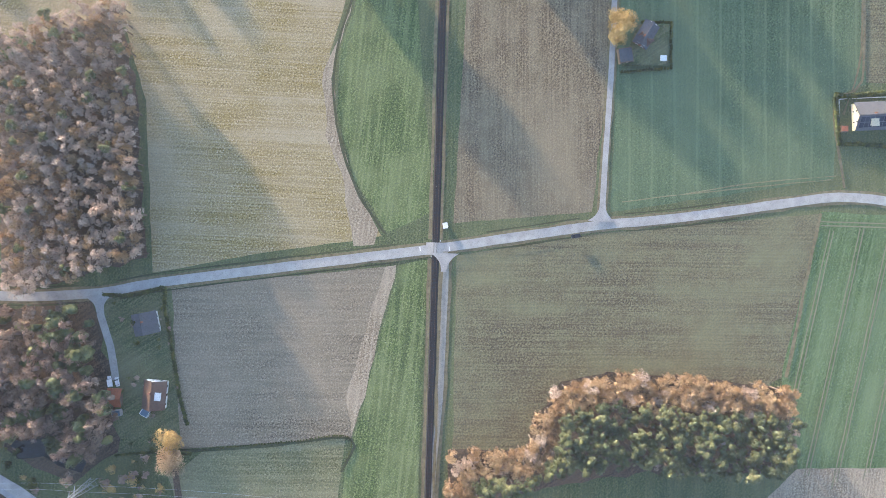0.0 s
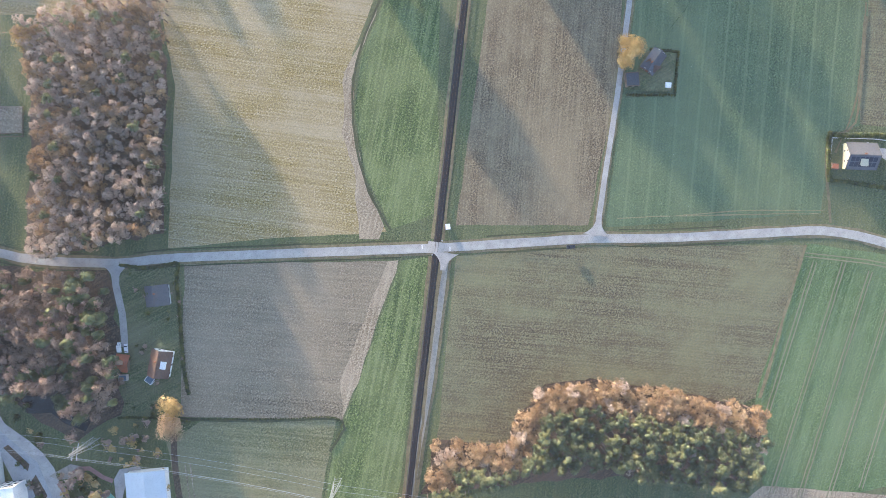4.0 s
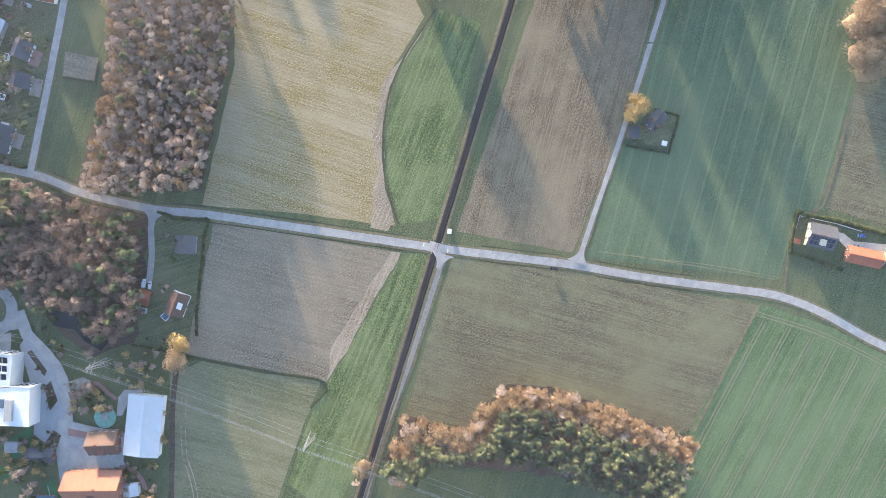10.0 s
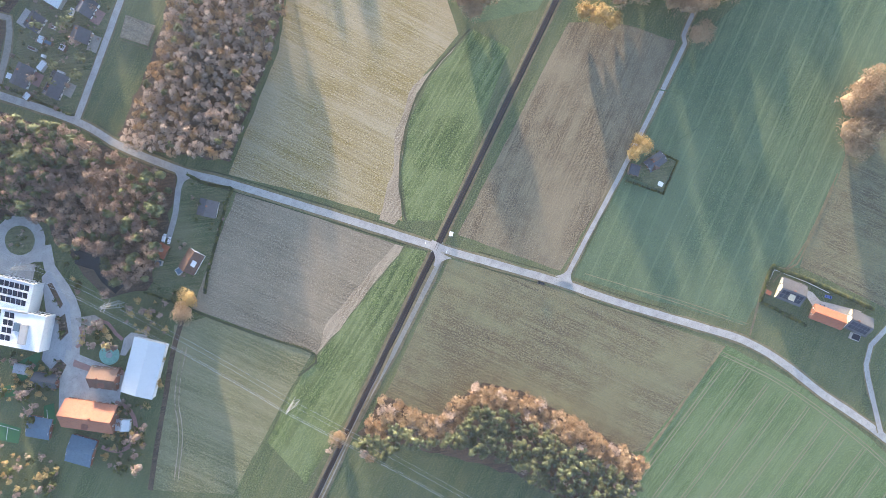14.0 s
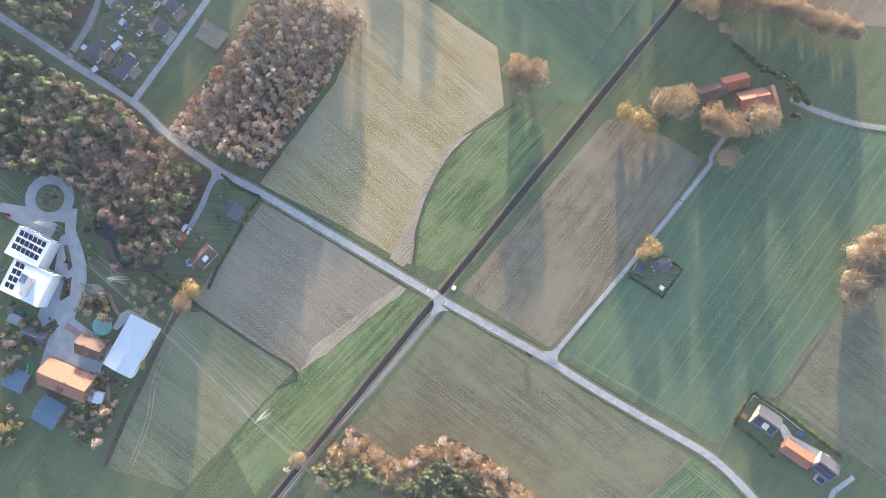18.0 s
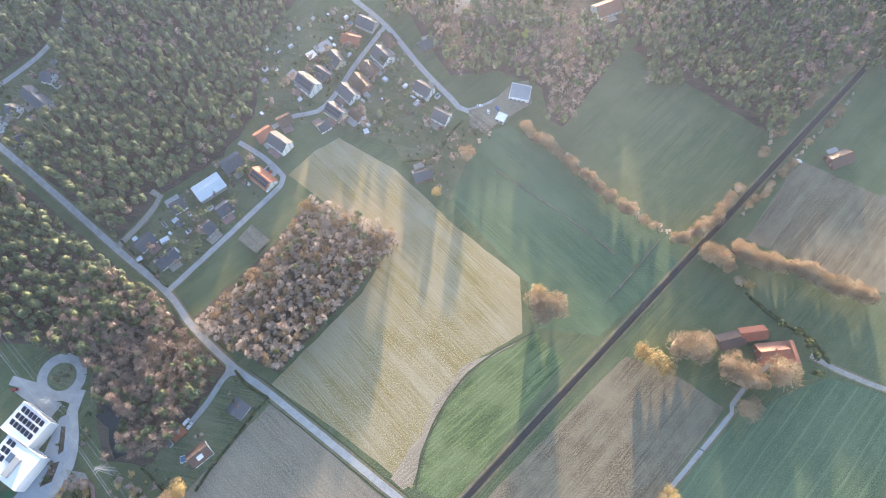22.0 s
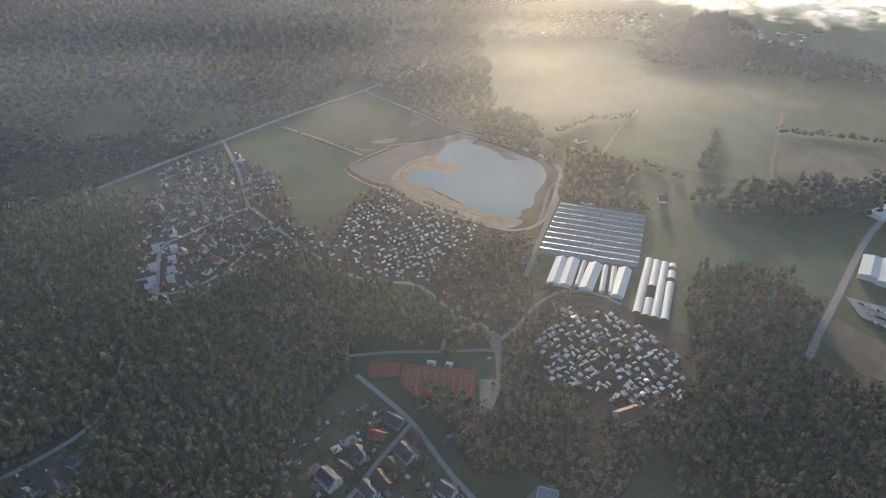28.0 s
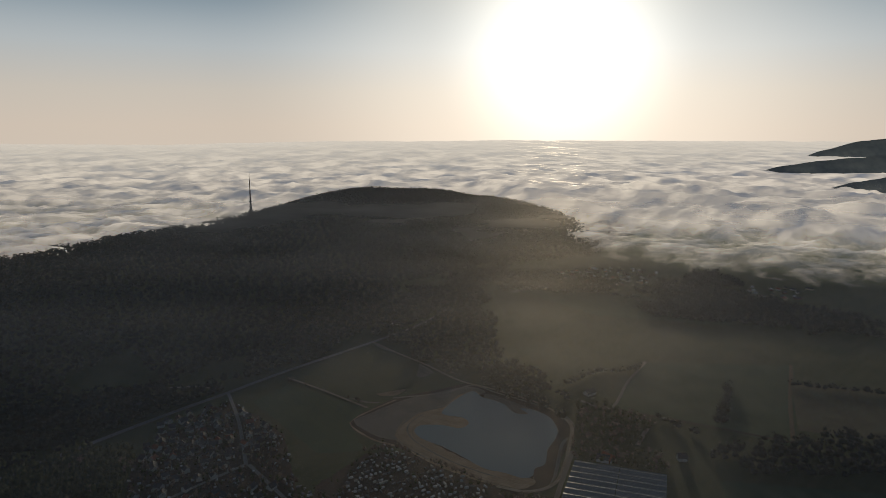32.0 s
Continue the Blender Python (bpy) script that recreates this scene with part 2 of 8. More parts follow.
M_BALLAST = plain("oily_ballast", (0.055, 0.05, 0.05), 0.9, 0, 0.4, 1.5)
M_RUST = plain("rusty_rail_steel", (0.16, 0.10, 0.075), 0.55, 0.6, 0.3, 2)
M_SLEEPER = plain("dark_timber_sleeper", (0.06, 0.045, 0.035), 0.9, 0, 0.4, 2)
M_WHITE = plain("white_render", (0.78, 0.77, 0.74), 0.8, 0, 0.12)
M_CREAM = plain("cream_render", (0.66, 0.58, 0.40), 0.8, 0, 0.15)
M_BRICK = plain("red_brick_wall", (0.26, 0.11, 0.07), 0.85, 0, 0.3, 1.5)
M_GREYWALL = plain("grey_render", (0.42, 0.41, 0.39), 0.8, 0, 0.2)
M_TIMBER = plain("weathered_timber", (0.20, 0.14, 0.09), 0.85, 0, 0.35, 1.5)
M_SLATE = tiled_roof("dark_slate_tiles", (0.10, 0.105, 0.12))
M_BROWNROOF = tiled_roof("brown_clay_tiles", (0.15, 0.09, 0.065))
M_REDROOF = tiled_roof("red_clay_tiles", (0.42, 0.14, 0.07))
M_ORANGE = tiled_roof("orange_clay_tiles", (0.36, 0.15, 0.09))
M_METAL = plain("pale_sheet_metal", (0.62, 0.66, 0.68), 0.45, 0.3, 0.12, 0.3)
M_BLUEROOF = plain("blue_grey_bitumen_roof", (0.10, 0.16, 0.22), 0.7, 0, 0.25)
M_FLATROOF = plain("grey_flat_roof", (0.36, 0.37, 0.38), 0.85, 0, 0.25, 0.4)
M_WHITEROOF = plain("white_membrane_roof", (0.82, 0.83, 0.83), 0.6, 0, 0.1, 0.3)
M_PV = plain("solar_glass", (0.015, 0.02, 0.04), 0.15, 0, 0.2)
M_GLASS = plain("dark_window_glass", (0.03, 0.035, 0.04), 0.08, 0, 0.2)
M_GALV = plain("galvanised_steel", (0.50, 0.51, 0.52), 0.45, 0.7, 0.2, 1.0)
M_CLAY = plain("red_tennis_clay", (0.40, 0.13, 0.075), 0.95, 0, 0.2, 0.3)
M_LINE = plain("white_line_paint", (0.75, 0.75, 0.73), 0.8, 0, 0.15)
M_SAND = field_material("pit_sand", (0.30, 0.24, 0.17), (0.46, 0.38, 0.28), (0.50, 0.44, 0.36), 0.2, 0.02, 0.2)
M_PAVING = plain("red_paving", (0.33, 0.20, 0.17), 0.85, 0, 0.25, 0.5)
M_HEDGE = leaves("clipped_hedge_leaves", (0.035, 0.05, 0.015), (0.07, 0.09, 0.022), (0.14, 0.14, 0.035), 0.3)
M_BARK = plain("tree_bark", (0.16, 0.125, 0.095), 0.9, 0, 0.4, 2)
M_TWIG = leaves("bare_beech_twigs", (0.37, 0.285, 0.225), (0.53, 0.42, 0.335), (0.64, 0.53, 0.43), 0.14, 0.18)
M_OCHRE = leaves("ochre_autumn_leaves", (0.34, 0.22, 0.08), (0.43, 0.31, 0.12), (0.47, 0.37, 0.17), 0.12)
M_BROWNTWIG = leaves("brown_winter_twigs", (0.20, 0.14, 0.11), (0.31, 0.225, 0.17), (0.42, 0.315, 0.235), 0.14, 0.15)
M_COPPER = leaves("copper_autumn_leaves", (0.30, 0.195, 0.105), (0.40, 0.275, 0.155), (0.48, 0.36, 0.22), 0.12, 0.2)
M_PINE = leaves("pine_needles", (0.055, 0.07, 0.03), (0.12, 0.14, 0.06), (0.25, 0.245, 0.11), 0.16, 0.12)
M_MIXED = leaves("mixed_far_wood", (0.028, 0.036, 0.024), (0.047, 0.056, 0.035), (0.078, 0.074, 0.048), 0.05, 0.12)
M_LIME = leaves("lime_green_leaves", (0.16, 0.19, 0.03), (0.22, 0.25, 0.04), (0.26, 0.28, 0.06), 0.2)


# ---- mesh helpers ----
def mesh_of(name, verts, faces, mat=None, smooth=False):
    me = bpy.data.meshes.new(name)
    me.from_pydata([tuple(v) for v in verts], [], faces)
    if mat:
        me.materials.append(mat)
    if smooth:
        me.shade_smooth()
    me.update()
    return me


def part(name, geo, mat, parent=None, label=""):
    ob = new(name, mesh_of(name, geo[0], geo[1], mat))
    if parent is not None:
        ob.parent = parent
    return tagged(ob, label)


def thing(name, x, y, turn=0.0, z=0.0):
    ob = new(name)
    ob.empty_display_size = 1
    ob.matrix_basis = pose(x, y, z, 0, 0, math.degrees(turn))
    return ob


def box(x0, x1, y0, y1, z0, z1):
    v = [(x, y, z) for z in (z0, z1) for x, y in ((x0, y0), (x1, y0), (x1, y1), (x0, y1))]
    return v, [(3, 2, 1, 0), (4, 5, 6, 7), (0, 1, 5, 4), (1, 2, 6, 5), (2, 3, 7, 6), (3, 0, 4, 7)]


def merged(*geos):
    v, f = [], []
    for gv, gf in geos:
        n = len(v)
        v += gv
        f += [tuple(i + n for i in face) for face in gf]
    return v, f


def rod(a, b, r, n=5, r2=None):
    a, b = Vector(a), Vector(b)
    q = (b - a).to_track_quat("Z", "Y")
    v = []
    for p, rr in ((a, r), (b, r if r2 is None else r2)):
        v += [tuple(p + q @ Vector((rr * math.cos(2 * math.pi * k / n), rr * math.sin(2 * math.pi * k / n), 0))) for k in range(n)]
    f = [(k, (k + 1) % n, n + (k + 1) % n, n + k) for k in range(n)]
    return v, f + [tuple(range(n - 1, -1, -1)), tuple(range(n, 2 * n))]


def spun(profile, n=10, x=0, y=0):
    """A turned body from (radius, height) pairs."""
    v = [(x + r * math.cos(2 * math.pi * k / n), y + r * math.sin(2 * math.pi * k / n), z) for r, z in profile for k in range(n)]
    f = [(i * n + k, i * n + (k + 1) % n, (i + 1) * n + (k + 1) % n, (i + 1) * n + k) for i in range(len(profile) - 1) for k in range(n)]
    return v, f + [tuple(range(n - 1, -1, -1)), tuple(range((len(profile) - 1) * n, len(profile) * n))]


def curve_points(points, step=8.0):
    """A smooth line through the points."""
    p = [Vector((*q, 0)) for q in points]
    p = [2 * p[0] - p[1], *p, 2 * p[-1] - p[-2]]
    out = []
    for i in range(1, len(p) - 2):
        n = max(1, int((p[i + 1] - p[i]).length / step))
        for k in range(n):
            s = k / n
            out.append(0.5 * ((2 * p[i]) + (p[i + 1] - p[i - 1]) * s + (2 * p[i - 1] - 5 * p[i] + 4 * p[i + 1] - p[i + 2]) * s * s
                              + (3 * p[i] - p[i - 1] - 3 * p[i + 1] + p[i + 2]) * s ** 3))
    return out + [p[-2]]


def strip(points, width, z, ragged=0.0, step=8.0, height=None):
    p = curve_points(points, step)
    v, f = [], []
    for i, q in enumerate(p):
        d = (p[min(i + 1, len(p) - 1)] - p[max(i - 1, 0)]).normalized()
        n = Vector((-d.y, d.x, 0))
        for s in (1, -1):
            w = width / 2 + ragged * noise.noise((q.x * 0.13, q.y * 0.13, s * 5.0))
            e = q + n * (s * w)
            zz = z + (height(e.x, e.y) if height else 0)
            v.append((e.x, e.y, zz))
        if i:
            f.append((2 * i - 2, 2 * i - 1, 2 * i + 1, 2 * i))
    return v, f


def flat_patch(points, z, ragged=0.8, step=6.0):
    """A field with uneven edges."""
    v = []
    for (ax, ay), (bx, by) in zip(points, [*points[1:], points[0]]):
        n = max(1, int(math.hypot(bx - ax, by - ay) / step))
        for k in range(n):
            x, y = ax + (bx - ax) * k / n, ay + (by - ay) * k / n
            v.append((x + ragged * noise.noise((x * 0.11, y * 0.11, 1.0)), y + ragged * noise.noise((x * 0.11, y * 0.11, 7.0)), z))
    area = sum(v[i - 1][0] * v[i][1] - v[i][0] * v[i - 1][1] for i in range(len(v)))
    if area < 0:
        v.reverse()
    return v, [tuple(range(len(v)))]


def inside(x, y, poly):
    hit = False
    for (ax, ay), (bx, by) in zip(poly, [*poly[1:], poly[0]]):
        if (ay > y) != (by > y) and x < (bx - ax) * (y - ay) / (by - ay) + ax:
            hit = not hit
    return hit


def near_line(x, y, line, w):
    for (ax, ay), (bx, by) in zip(line, line[1:]):
        dx, dy = bx - ax, by - ay
        s = max(0, min(1, ((x - ax) * dx + (y - ay) * dy) / (dx * dx + dy * dy + 1e-9)))
        if math.hypot(ax + s * dx - x, ay + s * dy - y) < w:
            return True
    return False


# ---- ground and hill ----
RIDGE = [(-2900, 700, 150), (-1750, 1130, 96), (-1010, 1500, 72), (-600, 2200, 82), (-420, 2340, 110), (-205, 2560, 168), (-20, 2620, 158),
         (190, 2700, 118), (420, 2850, 70), (900, 3100, 30)]


def hill(x, y):
    if y < 1000 and x > -300:
        return 0.0
    best = 0.0
    for (ax, ay, az), (bx, by, bz) in zip(RIDGE, RIDGE[1:]):
        dx, dy = bx - ax, by - ay
        s = max(0, min(1, ((x - ax) * dx + (y - ay) * dy) / (dx * dx + dy * dy)))
        d = math.hypot(ax + s * dx - x, ay + s * dy - y)
        k = max(0, 1 - d / 820)
        best = max(best, (az + (bz - az) * s) * k * k * (3 - 2 * k))
    return best + min(best, 20) * 0.25 * noise.noise((x * 0.006, y * 0.006, 3))


xs = [-4900, -4000, -3300, *range(-3000, 1500, 60), *range(1500, 4901, 400)]
ys = [-1500, -1000, -600, -300, *range(0, 700, 100), *range(700, 3200, 60), *range(3200, 4900, 300), 4900]
gv = [(x, y, hill(x, y)) for y in ys for x in xs]
gf = [(j * len(xs) + i, j * len(xs) + i + 1, (j + 1) * len(xs) + i + 1, (j + 1) * len(xs) + i) for j in range(len(ys) - 1) for i in range(len(xs) - 1)]
ground = new("ground", mesh_of("ground", gv, gf, M_GRASS, True))
tagged(ground, "green meadow ground rising to a wooded hill", "ground", kind="structure")


GZ = np.array([v[2] for v in gv]).reshape(len(ys), len(xs))


def ground_at(x, y):
    """Height of the ground mesh between its grid points."""
    i = int(np.clip(np.searchsorted(xs, x) - 1, 0, len(xs) - 2))
    j = int(np.clip(np.searchsorted(ys, y) - 1, 0, len(ys) - 2))
    u, v = (x - xs[i]) / (xs[i + 1] - xs[i]), (y - ys[j]) / (ys[j + 1] - ys[j])
    return (GZ[j, i] * (1 - u) + GZ[j, i + 1] * u) * (1 - v) + (GZ[j + 1, i] * (1 - u) + GZ[j + 1, i + 1] * u) * v


LAYER = [0.02]


def next_level():
    """Each flat sheet lies a little above the one before."""
    LAYER[0] += 0.006
    return LAYER[0]


def field(points, mat, label, z=0.0, ragged=0.8):
    ob = part("field", flat_patch(points, next_level(), ragged), mat)
    return tagged(ob, label, "field", kind="structure")


field([(-12.4, 22.7), (-54.9, 60.1), (-97.4, 94.0), (-68.1, 121.3), (-37.1, 150.3), (-16.0, 182.1), (-54.7, 216.6), (-87.1, 247.5), (-66.2, 267.7), (-49.0, 276.3), (-8.1, 245.5), (29.4, 198.0), (72.0, 153.0), (68.3, 113.0), (38.4, 99.6), (16.1, 80.2), (-2.7, 50.3)], M_STUBBLE, "straw-coloured stubble field with pale streaks", 0.03)
field([(-17.9, 22.9), (-12.0, 26.0), (0.3, 53.0), (11.3, 70.5), (29.7, 90.7), (64.6, 108.4), (52.2, 103.3), (23.9, 92.9), (7.3, 74.5), (-5.9, 52.4), (-23.9, 29.9)], M_PALE, "bleached bare headland soil beside the stubble", 0.06, 2)
field([(-9.0, 21.8), (-0.2, 50.1), (18.8, 78.1), (41.7, 96.3), (77.6, 112.2), (93.2, 91.7), (67.1, 66.6), (26.2, 24.4), (11.3, 12.9)], M_GREEN2, "dense tufted green grass beside the railway", 0.03)
field([(30.1, 215.1), (76.6, 147.6), (78.6, 115.6), (118.9, 106.7), (195.4, 161.7), (162.2, 194.8), (118.0, 241.0), (80.4, 277.6), (57.2, 269.0)], M_MEADOW, "smooth green meadow with a ditch", 0.02)
field([(118.5, 266.5), (185.3, 338.0), (224.5, 290.4), (275.5, 245.6), (234.2, 197.8), (188.0, 183.8), (155.7, 218.4)], M_GRASS, "grey-green rough meadow framed by trees", 0.02)
field([(15.6, 0.8), (132.8, 91.4), (157.6, 81.4), (189.5, 52.9), (127.6, -2.5), (64.2, -46.4)], M_MAIZE, "brown harvested maize field", 0.03)
field([(70.0, -53.3), (198.0, 48.4), (262.7, 66.1), (310.6, 44.4), (356.6, 25.1), (312.6, -42.7), (248.4, -65.1), (200.2, -107.0), (184.5, -98.5), (168.5, -115.0), (154.5, -125.5), (128.0, -103.0)], M_GREEN, "blue-green young grain field", 0.03)
field([(200.6, -106.3), (247.7, -64.5), (286.9, -18.7), (298.7, -24.8), (339.5, -46.1), (266.7, -188.0), (235.3, -148.0)], M_MAIZE2, "brownish-green weedy field", 0.04)
field([(4.9, -10.6), (58.4, -56.0), (137.7, -131.7), (66.5, -171.1), (38.5, -162.1), (-15.9, -98.9), (-54.7, -96.2), (-78.9, -80.7)], M_MAIZE2, "brown harvested field with curved rows", 0.03)
field([(138.6, -131.3), (166.9, -167.8), (196.7, -222.9), (218.8, -281.1), (168.6, -302.1), (32.6, -222.2), (39.0, -194.8), (66.2, -169.0)], M_GRAIN, "bright green grain field with wheel tracks", 0.03)
field([(11.3, -202.8), (35.7, -205.6), (65.1, -239.0), (107.6, -289.4), (50.8, -339.5), (-33.6, -240.2)], M_PALE, "pale ploughed field", 0.035)
field([(-96.9, 82.3), (-18.2, 8.5), (-76.4, -20.5), (-95.1, -30.3), (-152.6, 28.2)], M_GREY, "grey-brown sown field", 0.03)
field([(-18.0, 8.3), (-21.9, 11.8), (-81.4, -14.7), (-94.5, -29.7), (-70.5, -19.0)], M_PALE, "bleached headland soil along the sown field", 0.05, 1.5)
field([(-17.1, 7.2), (-5.3, -1.3), (-100.3, -76.8), (-134.6, -100.2), (-145.5, -66.2), (-108.9, -37.3), (-93.0, -30.6)], M_GREEN2, "dense tufted green grass beside the railway", 0.04)
field([(-166.9, 23.4), (-146.9, 19.5), (-97.1, -28.1), (-113.7, -38.9), (-177.9, -87.1), (-223.5, -63.0)], M_SPROUT, "grey-green sown field under the power line", 0.03)
field([(235.5, 166.7), (311.3, 121.7), (356.0, 108.3), (401.2, 188.4), (343.1, 193.3), (296.8, 226.0), (284.4, 217.2)], M_MAIZE, "grey-brown bare field beyond the railway", 0.02)
field([(397.7, 484.2), (431.0, 507.7), (470.7, 445.5), (525.9, 410.0), (457.7, 306.5), (416.0, 375.2)], M_MAIZE, "grey-brown bare field beside the wood", 0.02)
field([(118.4, 1146.1), (204.5, 1409.5), (394.5, 1364.1), (392.0, 1068.0), (283.8, 915.9), (244.1, 983.9)], M_GRASS, "pale green field in the valley", 0.02)
field([(283.8, 915.9), (404.4, 1109.4), (667.2, 1088.3), (496.3, 795.1), (390.2, 862.3)], M_MEADOW, "green field in the valley", 0.02)
field([(618.3, 1010.0), (770.8, 957.5), (669.5, 798.6), (530.0, 839.1)], M_MAIZE2, "brown field in the valley", 0.02)
field([(359.4, 712.0), (542.5, 677.9), (460.8, 559.9), (322.8, 597.3)], M_MEADOW, "green meadow beside the greenhouses", 0.02)
field([(-265.7, 953.0), (-224.1, 1020.7), (-86.2, 926.5), (-108.1, 876.9), (-77.6, 795.5), (-138.9, 789.1)], M_MEADOW, "green meadow beside the sand pit", 0.02)
field([(-228.3, 1045.5), (-104.2, 1197.8), (-7.2, 1120.1), (-16.6, 1002.9), (-124.4, 959.9)], M_GRASS, "rough meadow below the wooded hill", 0.02)
field([(-598.4, 1030.9), (-530.4, 1119.8), (-458.4, 1027.1), (-534.2, 967.1)], M_PALE, "pale field below the wooded hill", 0.02)
field([(-417.1, 1013.9), (-376.4, 1101.9), (-321.9, 1122.6), (-305.8, 1073.3), (-376.6, 1001.0)], M_MEADOW, "small green field below the wooded hill", 0.02)
field([(234.9, 1649.2), (548.5, 1589.5), (672.5, 1318.4), (392.1, 1405.3)], M_MEADOW, "far green field", 0.02)
FOREST_FLOOR = [
    [(-514.1, 555.6), (-319.8, 566.1), (-299.7, 549.0), (-217.7, 546.0), (-206.9, 588.8), (-74.8, 588.0), (-61.7, 449.3), (-108.2, 371.3), (-112.9, 301.7), (-135.7, 267.2), (-181.1, 237.5), (-204.7, 204.2), (-294.2, 290.5), (-251.4, 324.1), (-273.7, 384.8), (-361.9, 333.2)],
    [(-373.7, 337.6), (-298.9, 275.5), (-169.8, 151.9), (-193.9, 132.5), (-217.8, 119.5), (-252.3, 133.9), (-330.0, 144.7)],
    [(-213.8, 187.9), (-175.2, 159.3), (-151.1, 132.0), (-125.7, 107.2), (-143.1, 81.5), (-173.0, 50.6), (-198.9, 56.5), (-208.6, 96.4), (-211.2, 113.3), (-239.5, 139.7)],
    [(-0.5, 429.8), (47.1, 391.2), (144.6, 376.6), (187.6, 347.2), (121.7, 271.5), (110.0, 280.5), (112.0, 309.9), (80.8, 328.3), (40.9, 327.4), (24.9, 360.5)],
    [(190.8, 340.7), (253.3, 402.3), (282.4, 519.2), (373.8, 453.2), (414.8, 361.5), (343.4, 303.8), (283.1, 247.5)],
    [(-92.8, -85.6), (-69.4, -70.6), (-45.2, -98.8), (-30.0, -91.1), (-8.4, -88.7), (11.0, -104.8), (31.8, -130.9), (63.1, -177.8), (40.4, -194.0), (26.3, -198.9), (-22.8, -141.8)],
    [(-78.9, 217.5), (-12.1, 190.6), (-31.1, 162.0), (-93.0, 101.7), (-147.2, 135.8), (-148.5, 144.2), (-104.0, 184.5)],
]
for poly in FOREST_FLOOR:
    tagged(part("forest_floor", flat_patch(poly, next_level(), 3), M_LITTER), "brown leaf litter under the trees", "ground", kind="structure")

# ---- roads ----
ROADS = {}


def road(name, points, width, mat=M_ASPHALT, verge=1.6, label="worn grey asphalt lane"):
    if verge:
        tagged(part("verge", strip(points, width + 2 * verge, next_level(), 1.2), M_VERGE), "dry grass verge along the lane", "verge", kind="structure")
    tagged(part("road", strip(points, width, next_level() + 0.1, 0.25), mat), label, "road", kind="structure")
    ROADS[name] = (points, width)


road("main", [*[(225.2, -268.7), (199.9, -216.7), (181.3, -185.6), (165.5, -155.3), (149.5, -133.1), (133.5, -118.5), (87.8, -78.4), (62.5, -54.2), (29.5, -25.6), (0.5, -0.7), (-44.9, 40.2), (-97.5, 87.4), (-121.2, 106.8), (-149.0, 136.0)], *[(-168.5, 162.8), (-205.4, 197.9), (-254.5, 246.0), (-308.4, 296.8), (-398.5, 376.6)]], 4.5, M_ASPHALT, 1.2, "pale worn asphalt country road")
road("south_lane", [(2.6, -4.9), (-0.6, -8.7), (-53.9, -50.9), (-85.2, -73.5), (-122.0, -105.0), (-160.6, -135.5)], 2.9, M_GRAVEL, 1.5, "narrow pale lane along the railway")
road("farm_lane", [*[(62.8, -53.6), (86.9, -35.0), (129.2, -2.6), (193.2, 49.4)], *[(194.4, 54.0), (213.1, 70.3), (226.7, 77.9)]], 2.8, M_ASPHALT, 1.0, "narrow asphalt farm lane")
road("farm_east", [(254.9, 81.2), (267.9, 71.1), (288.2, 59.1), (312.1, 49.3), (377.7, 29.4)], 3.5, M_GRAVEL, 1.0, "gravel farm road")
road("drive", [(-121.2, 106.8), (-128.8, 99.1), (-136.9, 86.0), (-147.5, 73.3)], 3.6, M_ASPHALT, 0, "short asphalt drive between houses")
road("street_a", [(-168.5, 162.8), (-132.8, 198.1), (-92.3, 239.3), (-90.5, 246.3), (-106.1, 264.7), (-124.1, 278.9)], 4.0, M_ASPHALT, 0.8, "pale asphalt village street")
road("track_a", [(-205.6, 199.2), (-188.2, 220.0), (-179.1, 237.3), (-185.9, 242.5)], 4.0, M_GRAVEL, 0.8, "sandy track beside gardens")
road("street_b", [(-59.0, 441.8), (-31.4, 411.2), (-7.6, 382.4), (18.4, 336.4), (38.8, 305.7), (51.0, 292.5), (84.4, 304.8)], 4.5, M_ASPHALT, 0.6, "asphalt village street")
road("street_b2", [(-7.6, 382.4), (-32.6, 346.6), (-51.2, 316.0), (-64.5, 302.0), (-82.1, 299.1), (-99.1, 289.8)], 4.0, M_ASPHALT, 0.5, "asphalt village side street")
road("left_road", [(-354.6, 311.1), (-320.7, 339.9), (-299.4, 359.5), (-281.9, 380.5), (-270.6, 413.6), (-284.4, 489.6)], 4.5, M_ASPHALT, 0.8, "asphalt lane through the wood")
road("camp_road", [*[(-221.7, 763.0), (-132.1, 653.6), (-64.2, 593.3), (-4.2, 580.6), (33.9, 532.2), (75.9, 483.5)]], 5.0, M_ASPHALT, 0.8, "asphalt road along the caravan park")
road("camp_loop", [(75.9, 483.5), (98.3, 504.3), (124.4, 540.7), (159.3, 563.6), (194.9, 556.3), (214.5, 537.7)], 4.5, M_ASPHALT, 0.5, "curved asphalt road to the caravan park")
road("tennis_path", [(-74.9, 466.8), (-30.3, 471.0), (22.7, 470.7), (73.4, 469.0), (71.9, 442.4)], 4.0, M_GRAVEL, 0, "gravel path past the tennis courts")
road("tennis_spur", [(21.8, 473.1), (23.9, 488.8), (47.3, 507.5)], 5.0, M_GRAVEL, 0, "gravel parking spur")
road("highway", [(-548.2, 685.8), (-453.8, 815.2), (-376.7, 914.2), (-314.0, 987.8), (-234.9, 1084.7), (-100.8, 1230.1), (-13.0, 1334.4), (30.0, 1405.0)], 9.0, M_ASPHALT, 2.0, "broad pale main road")
road("vill_c", [(-314.0, 987.8), (-267.2, 881.5), (-226.1, 766.2)], 5.0, M_ASPHALT, 0.6, "asphalt village street")
